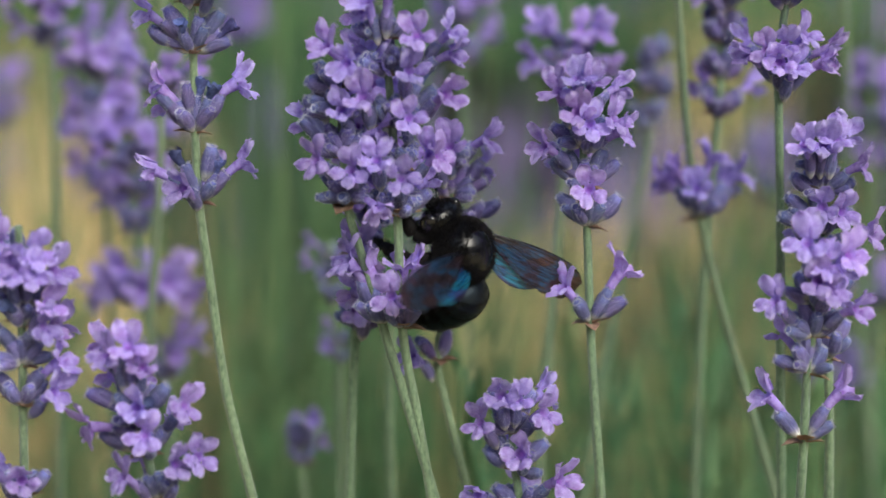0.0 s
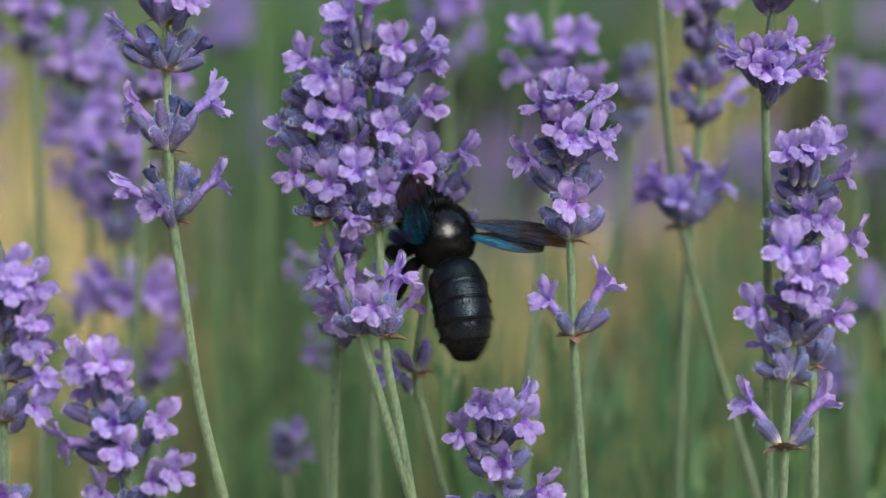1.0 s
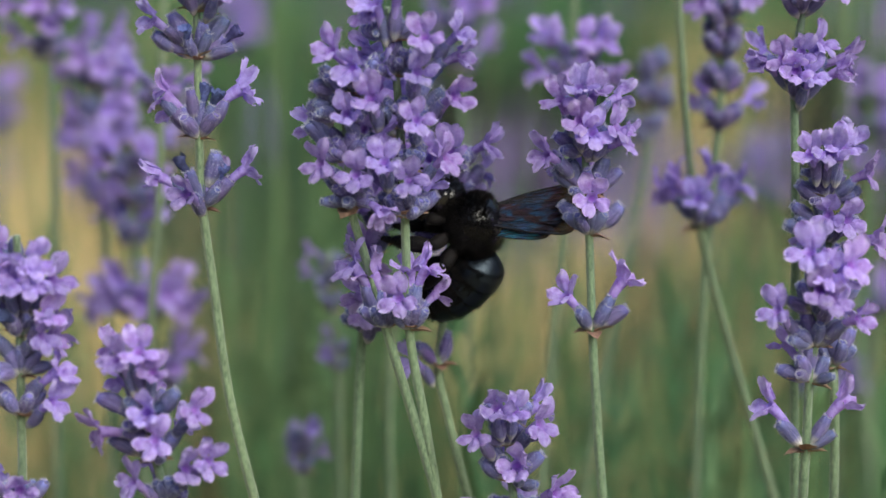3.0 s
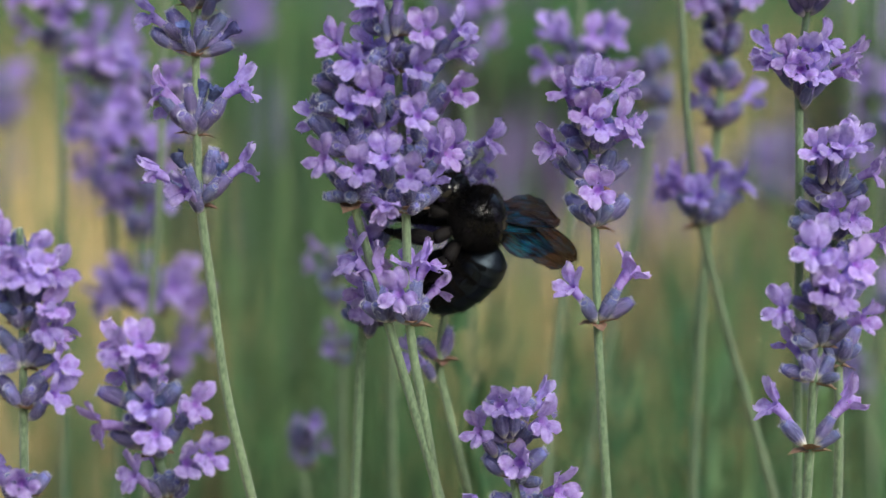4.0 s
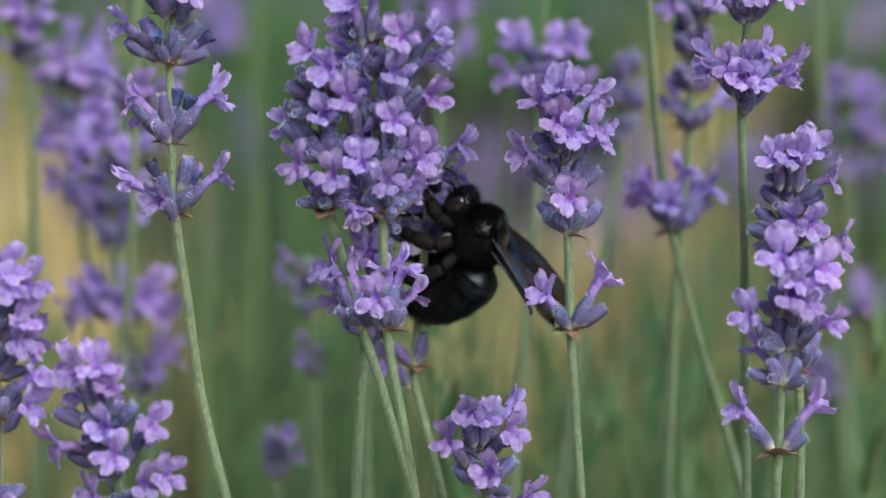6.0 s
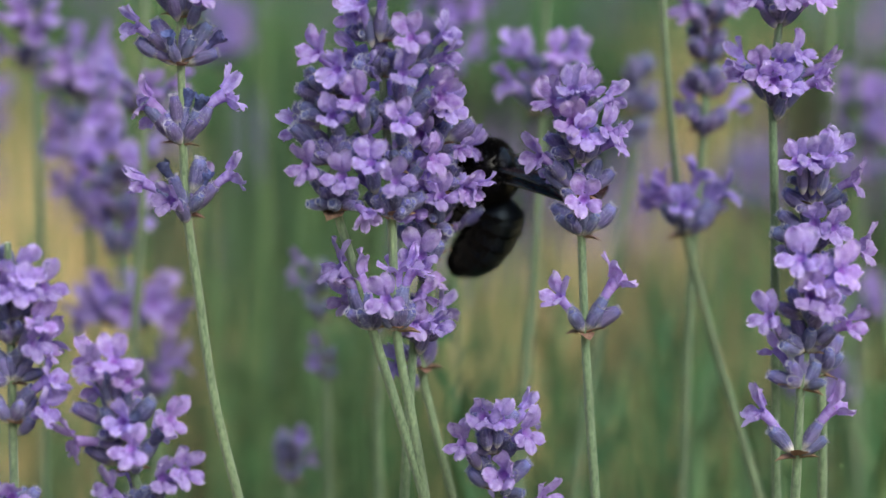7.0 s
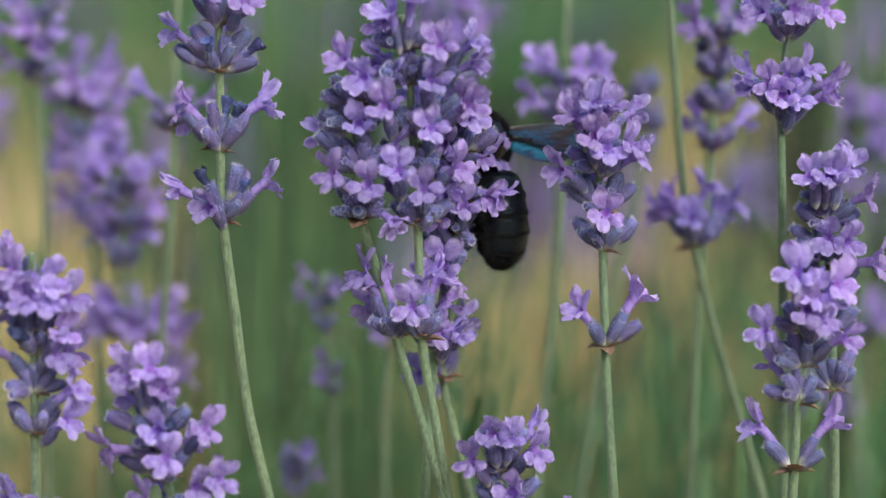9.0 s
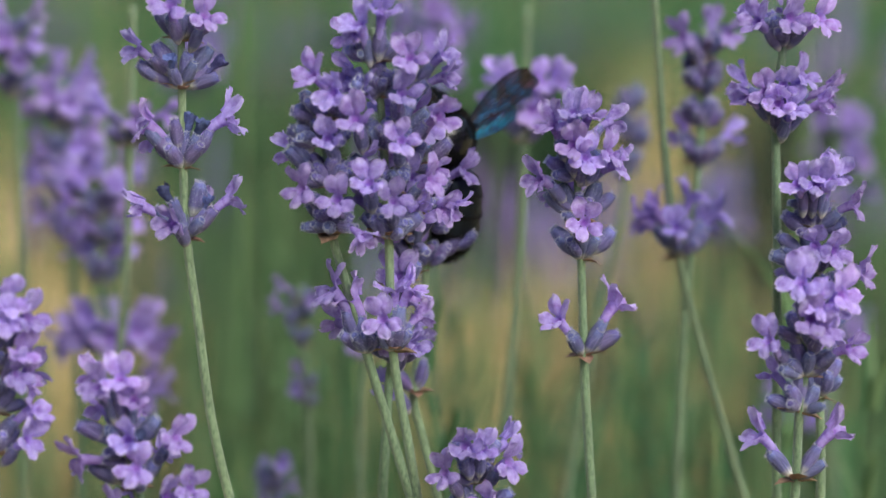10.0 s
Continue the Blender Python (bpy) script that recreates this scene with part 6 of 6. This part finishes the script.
    stalk_y.sway([(0.0, 0.00, 0.00, 0.00), (0.5, 0.16, 0.18, 0.00), (1.0, 0.05, -0.02, 0.00), (1.5, 0.15, 0.22, 0.00), (2.0, 0.04, 0.23, 0.00), (2.5, -0.06, 0.27, 0.00), (4.0, -0.01, 0.29, 0.00), (4.5, -0.16, 0.04, 0.00), (5.0, -0.11, 0.13, 0.00), (5.5, -0.07, 0.06, 0.00), (7.0, 0.26, 0.28, 0.00), (7.5, -0.07, 0.33, 0.00), (8.0, 0.09, 0.10, 0.00), (8.5, -0.14, 0.11, 0.00), (9.0, -0.23, 0.24, 0.00), (9.5, -0.31, 0.34, 0.00), (10.0, -0.48, 0.35, 0.00)])
    stalk_z.sway([(0.0, 0.00, 0.00, 0.00), (0.5, 0.16, 0.18, 0.00), (1.0, 0.05, -0.02, 0.00), (1.5, 0.15, 0.22, 0.00), (2.0, 0.04, 0.23, 0.00), (2.5, -0.06, 0.27, 0.00), (4.0, -0.01, 0.29, 0.00), (4.5, -0.16, 0.04, 0.00), (5.0, -0.11, 0.13, 0.00), (5.5, -0.07, 0.06, 0.00), (7.0, 0.26, 0.28, 0.00), (7.5, -0.07, 0.33, 0.00), (8.0, 0.09, 0.10, 0.00), (8.5, -0.14, 0.11, 0.00), (9.0, -0.23, 0.24, 0.00), (9.5, -0.31, 0.34, 0.00), (10.0, -0.48, 0.35, 0.00)])
    stalk_aa.sway([(0.0, 0.00, 0.00, 0.00), (0.5, 0.16, 0.18, 0.00), (1.0, 0.05, -0.02, 0.00), (1.5, 0.15, 0.22, 0.00), (2.0, 0.04, 0.23, 0.00), (2.5, -0.06, 0.27, 0.00), (4.0, -0.01, 0.29, 0.00), (4.5, -0.16, 0.04, 0.00), (5.0, -0.11, 0.13, 0.00), (5.5, -0.07, 0.06, 0.00), (7.0, 0.26, 0.28, 0.00), (7.5, -0.07, 0.33, 0.00), (8.0, 0.09, 0.10, 0.00), (8.5, -0.14, 0.11, 0.00), (9.0, -0.23, 0.24, 0.00), (9.5, -0.31, 0.34, 0.00), (10.0, -0.48, 0.35, 0.00)])
    stalk_ab.sway([(0.0, 0.00, 0.00, 0.00), (0.5, -0.45, -0.01, 0.00), (1.0, 0.12, 0.05, 0.00), (1.5, -0.16, -0.05, 0.00), (2.0, -0.31, -0.25, 0.00), (2.5, 0.23, -0.04, 0.00), (4.0, 1.25, 0.29, 0.00), (4.5, 1.11, 0.22, 0.00), (5.0, 0.54, -0.59, 0.00), (5.5, 0.54, 0.17, 0.00), (7.0, -1.72, -0.90, 0.00), (7.5, -1.57, -1.16, 0.00), (8.0, 0.60, -1.21, 0.00), (8.5, -0.39, -1.01, 0.00), (9.0, 0.58, -1.06, 0.00), (9.5, 0.03, -1.06, 0.00), (10.0, -2.51, -1.08, 0.00)])
    stalk_ac.sway([(0.0, 0.00, 0.00, 0.00), (0.5, 0.16, 0.18, 0.00), (1.0, 0.05, -0.02, 0.00), (1.5, 0.15, 0.22, 0.00), (2.0, 0.04, 0.23, 0.00), (2.5, -0.06, 0.27, 0.00), (4.0, -0.01, 0.29, 0.00), (4.5, -0.16, 0.04, 0.00), (5.0, -0.11, 0.13, 0.00), (5.5, -0.07, 0.06, 0.00), (7.0, 0.26, 0.28, 0.00), (7.5, -0.07, 0.33, 0.00), (8.0, 0.09, 0.10, 0.00), (8.5, -0.14, 0.11, 0.00), (9.0, -0.23, 0.24, 0.00), (9.5, -0.31, 0.34, 0.00), (10.0, -0.48, 0.35, 0.00)])
    stalk_ad.sway([(0.0, 0.00, 0.00, 0.00), (0.5, 0.16, 0.18, 0.00), (1.0, 0.05, -0.02, 0.00), (1.5, 0.15, 0.22, 0.00), (2.0, 0.04, 0.23, 0.00), (2.5, -0.06, 0.27, 0.00), (4.0, -0.01, 0.29, 0.00), (4.5, -0.16, 0.04, 0.00), (5.0, -0.11, 0.13, 0.00), (5.5, -0.07, 0.06, 0.00), (7.0, 0.26, 0.28, 0.00), (7.5, -0.07, 0.33, 0.00), (8.0, 0.09, 0.10, 0.00), (8.5, -0.14, 0.11, 0.00), (9.0, -0.23, 0.24, 0.00), (9.5, -0.31, 0.34, 0.00), (10.0, -0.48, 0.35, 0.00)])
    stalk_ae.sway([(0.0, 0.00, 0.00, 0.00), (0.5, 0.16, 0.18, 0.00), (1.0, 0.05, -0.02, 0.00), (1.5, 0.15, 0.22, 0.00), (2.0, 0.04, 0.23, 0.00), (2.5, -0.06, 0.27, 0.00), (4.0, -0.01, 0.29, 0.00), (4.5, -0.16, 0.04, 0.00), (5.0, -0.11, 0.13, 0.00), (5.5, -0.07, 0.06, 0.00), (7.0, 0.26, 0.28, 0.00), (7.5, -0.07, 0.33, 0.00), (8.0, 0.09, 0.10, 0.00), (8.5, -0.14, 0.11, 0.00), (9.0, -0.23, 0.24, 0.00), (9.5, -0.31, 0.34, 0.00), (10.0, -0.48, 0.35, 0.00)])
    # the bee: seconds, mm right and up, mm away, nose, back, curl of the abdomen; left wing: reach, face; right wing: reach, face
    rows = [
        (0.00, 3.3, 0.6, -4.0, (-0.28, 0.95, 0.12), (0.75, 0.22, 0.62), 48, (-0.62, -0.16, 0.77), (0.35, 0.65, 0.67), (0.88, -0.40, -0.25), (0.1, 0.45, 0.9)),
        (0.30, 3.7, 1.4, -3.0, (-0.18, 0.95, 0.05), (0.85, 0.2, 0.5), 36, (-0.2, 0.74, 0.64), (0.3, 0.2, 0.9), (0.8, -0.45, -0.2), (0.2, 0.5, 0.8)),
        (0.50, 3.1, 1.7, -1.0, (-0.25, 0.93, 0), (0.88, 0.25, 0.38), 36, (0.35, 0.62, 0.55), (0.6, 0.0, 0.8), (0.50, -0.40, -0.72), (0.3, 0.5, 0.8)),
        (0.70, 2.0, 1.3, -2.0, (-0.45, 0.75, -0.42), (0.55, 0.3, 0.75), 10, (0.0, 0.66, 0.75), (0.5, 0.1, 0.85), (0.92, -0.10, -0.35), (0, 1, 0.25)),
        (1.00, 2.9, 3.6, 1.0, (-0.20, 0.80, -0.52), (0.38, 0.28, 0.86), -18, (-0.08, 0.60, 0.66), (0.5, 0.1, 0.85), (0.97, -0.16, -0.22), (0, 1, 0.2)),
        (1.20, 2.8, 2.6, 0.0, (-0.22, 0.82, -0.45), (0.45, 0.3, 0.82), -6, (-0.05, 0.64, 0.76), (0.5, 0.1, 0.85), (0.95, -0.08, -0.25), (0, 1, 0.2)),
        (1.35, 2.4, 0.8, -1.0, (-0.4, 0.82, -0.2), (0.65, 0.3, 0.65), 18, (-0.6, 0.55, -0.2), (0.5, 0.2, 0.82), (0.80, -0.2, -0.5), (0.05, 0.7, 0.65)),
        (1.50, 2.9, 0.8, -1.0, (-0.35, 0.9, 0), (0.78, 0.3, 0.5), 34, (-0.45, 0.15, -0.88), (0.5, 0.3, 0.8), (0.70, -0.34, -0.6), (0.1, 0.6, 0.75)),
        (1.70, 4.1, 1.0, -1.0, (-0.38, 0.9, 0), (0.82, 0.33, 0.45), 33, (-0.35, -0.6, -0.7), (0.7, 0.3, 0.6), (0.62, -0.5, -0.6), (0.2, 0.4, 0.87)),
        (1.85, 4.7, 1.1, 0.0, (-0.4, 0.9, 0), (0.88, 0.35, 0.35), 34, (0.45, -0.8, 0.1), (0.75, 0.3, 0.6), (0.6, -0.45, -0.6), (0.3, 0.3, 0.85)),
        (2.00, 4.7, 1.1, 0.0, (-0.4, 0.9, 0), (0.88, 0.35, 0.35), 40, (0.40, -0.78, 0.45), (0.70, 0.58, 0.45), (0.5, -0.32, -0.80), (0.3, 0.3, 0.85)),
        (2.30, 5.0, 3.4, 0.0, (-0.4, 0.9, 0), (0.9, 0.35, 0.3), 44, (0.40, -0.55, 0.65), (0.8, 0.25, 0.5), (0.55, -0.1, -0.8), (0.2, 0.4, 0.87)),
        (2.50, 5.0, 4.9, 0.0, (-0.4, 0.9, 0), (0.9, 0.35, 0.3), 50, (0.20, -0.60, -0.72), (0.8, 0.25, 0.5), (0.52, 0.12, -0.84), (0.1, 0.4, 0.9)),
        (4.00, 5.2, 6.0, 0.0, (-0.38, 0.9, 0), (0.9, 0.35, 0.3), 50, (0.66, -0.26, -0.66), (0.45, 0.5, 0.7), (0.78, -0.52, -0.35), (0.33, -0.06, 0.83)),
        (4.50, 3.3, 3.9, 0.0, (-0.38, 0.9, 0), (0.9, 0.35, 0.3), 50, (0.50, -0.42, 0.75), (0.45, 0.5, 0.7), (0.5, -0.28, -0.82), (0.4, 0.4, 0.8)),
        (4.80, 5.4, 3.1, 0.0, (-0.28, 0.93, 0), (0.92, 0.26, 0.3), 50, (0.45, -0.75, 0.35), (0.7, 0.4, 0.6), (0.68, -0.05, -0.72), (0.3, 0.5, 0.8)),
        (5.00, 9.6, 1.3, 0.0, (-0.12, 0.98, 0.05), (0.97, 0.1, 0.25), 52, (0.15, -0.85, -0.35), (0.85, 0.2, 0.45), (0.25, -0.85, -0.45), (0.85, 0.2, 0.45)),
        (5.50, 10.1, -1.4, 0.0, (-0.06, 0.99, 0.05), (0.97, 0.05, 0.27), 54, (0.12, -0.90, 0.42), (0.85, 0.2, 0.5), (0.24, -0.92, -0.2), (0.85, 0.3, 0.45)),
        (6.20, 10.8, 5.8, 12.0, (-0.2, 0.93, 0.05), (0.88, 0.2, 0.3), 38, (0.7, -0.7, 0.2), (0.6, 0.5, 0.6), (0.8, -0.6, -0.1), (0.5, 0.5, 0.7)),
        (6.80, 10.7, 12.8, 15.0, (-0.4, 0.9, 0), (0.85, 0.38, 0.35), 34, (0.9, -0.35, 0.1), (0.3, 0.8, 0.5), (0.92, -0.3, -0.15), (0.2, 0.85, 0.4)),
        (7.00, 10.1, 12.7, 15.0, (-0.4, 0.9, 0), (0.85, 0.38, 0.35), 34, (0.9, -0.35, 0.1), (0.3, 0.8, 0.5), (0.92, -0.3, -0.15), (0.2, 0.85, 0.4)),
        (7.50, 10.0, 12.4, 15.0, (-0.4, 0.9, 0), (0.85, 0.38, 0.35), 34, (0.9, -0.38, 0.1), (0.3, 0.8, 0.5), (0.92, -0.35, -0.15), (0.2, 0.85, 0.4)),
        (7.80, 9.8, 12.9, 15.0, (-0.32, 0.92, 0), (0.85, 0.3, 0.4), 26, (0.78, 0.3, 0.45), (0.15, 0.6, 0.75), (0.75, -0.6, 0.0), (0.3, 0.65, 0.7)),
        (8.00, 10.2, 13.7, 15.0, (-0.25, 0.93, 0), (0.85, 0.22, 0.45), 16, (0.40, 0.42, 0.80), (0.85, 0.15, -0.43), (0.50, -0.48, -0.72), (0.2, 0.5, 0.85)),
        (8.50, 7.4, 19.0, 15.0, (-0.22, 0.92, -0.25), (0.68, 0.18, 0.7), -2, (0.22, 0.62, 0.68), (0.5, 0.0, 0.85), (0.80, -0.12, -0.5), (0.1, 0.8, 0.5)),
        (9.00, 6.2, 19.8, 15.0, (-0.25, 0.92, -0.3), (0.55, 0.16, 0.8), -10, (0.05, 0.58, 0.78), (0.5, 0.1, 0.85), (0.95, -0.06, -0.2), (0, 0.85, 0.5)),
        (9.30, 5.9, 20.2, 16.0, (-0.22, 0.92, -0.3), (0.58, 0.15, 0.8), -6, (0.25, 0.6, 0.76), (0.4, 0.2, 0.85), (0.95, 0.0, -0.2), (0, 0.85, 0.5)),
        (9.50, 4.4, 21.2, 17.0, (-0.18, 0.92, -0.28), (0.6, 0.15, 0.78), -2, (0.5, 0.15, 0.8), (0.1, 0.7, 0.7), (0.74, 0.18, -0.6), (0, 0.75, 0.6)),
        (9.75, 3.6, 21.6, 17.0, (-0.15, 0.93, -0.25), (0.62, 0.15, 0.75), 0, (0.4, 0.25, 0.8), (0.2, 0.6, 0.7), (0.8, 0.42, -0.35), (0.05, 0.5, 0.8)),
        (10.00, 3.8, 22.3, 18.0, (-0.2, 0.94, -0.2), (0.65, 0.2, 0.7), 2, (-0.2, 0.5, 0.6), (0.5, 0.3, 0.75), (0.52, 0.46, -0.72), (-0.4, 0.6, 0.65)),
    ]
    body, tail, flaps = [], [], [[], [], [], []]
    for t, x, z, away, nose, back, curl, left, left_face, right, right_face in rows:
        turn = bee_turn(nose, back)
        body.append((t, Matrix.Translation((x * MM, away * MM, 0.55 + z * MM)) @ turn.to_4x4()))
        tail.append((t, pose(0, -4.3 * MM, 0.1 * MM, curl)))
        for i, (span, face) in enumerate(((left, left_face), (right, right_face))):
            q = 2 * i - 1
            m = wing_turn(turn, span, face).to_4x4()
            flaps[2 * i].append((t, Matrix.Translation((q * 2.9 * MM, 0.8 * MM, 2.4 * MM)) @ m))
            flaps[2 * i + 1].append((t, Matrix.Translation((q * 3.0 * MM, -0.9 * MM, 1.9 * MM)) @ m @ pose(0, 0, 0, -4, 2, -3 * q)))
    walk(BEE, body)
    walk(ABDOMEN, tail)

    def eased(track):
        """The same turns with steps between where a wing swings far."""
        out = [track[0]]
        for (t0, a), (t1, b) in zip(track, track[1:]):
            p, q = a.to_quaternion(), b.to_quaternion()
            if p.dot(q) < 0:
                q.negate()
            n = 1 + int(math.degrees(p.rotation_difference(q).angle) / 60)
            for k in range(1, n + 1):
                t = t0 + (t1 - t0) * k / n
                if frame(t) > frame(out[-1][0]):
                    out.append((t, Matrix.LocRotScale(a.translation.lerp(b.translation, k / n), p.slerp(q, k / n), None)))
        return out

    # bursts of wing beats: seconds, and the swing each side of the held pose
    for at, swing in ((0.5, 50), (2.5, 48), (5.0, 24), (8.5, 40)):
        for i, track in enumerate(flaps):
            q = -1 if i < 2 else 1
            j = [k for k, r in enumerate(track) if r[0] == at][0]
            held = track[j][1]
            beats = [(at + k / FPS, held @ pose(0, 0, 0, 8 * w, swing * w, 10 * w * q)) for k, w in ((-3, 1), (-2, 0), (-1, -1), (0, 0), (1, 1), (2, 0), (3, -1))]
            track[j:j + 1] = beats
    for (fore, hind), a, b in ((WINGS[0], flaps[0], flaps[1]), (WINGS[1], flaps[2], flaps[3])):
        walk(fore, eased(a))
        walk(hind, eased(b))


motions()
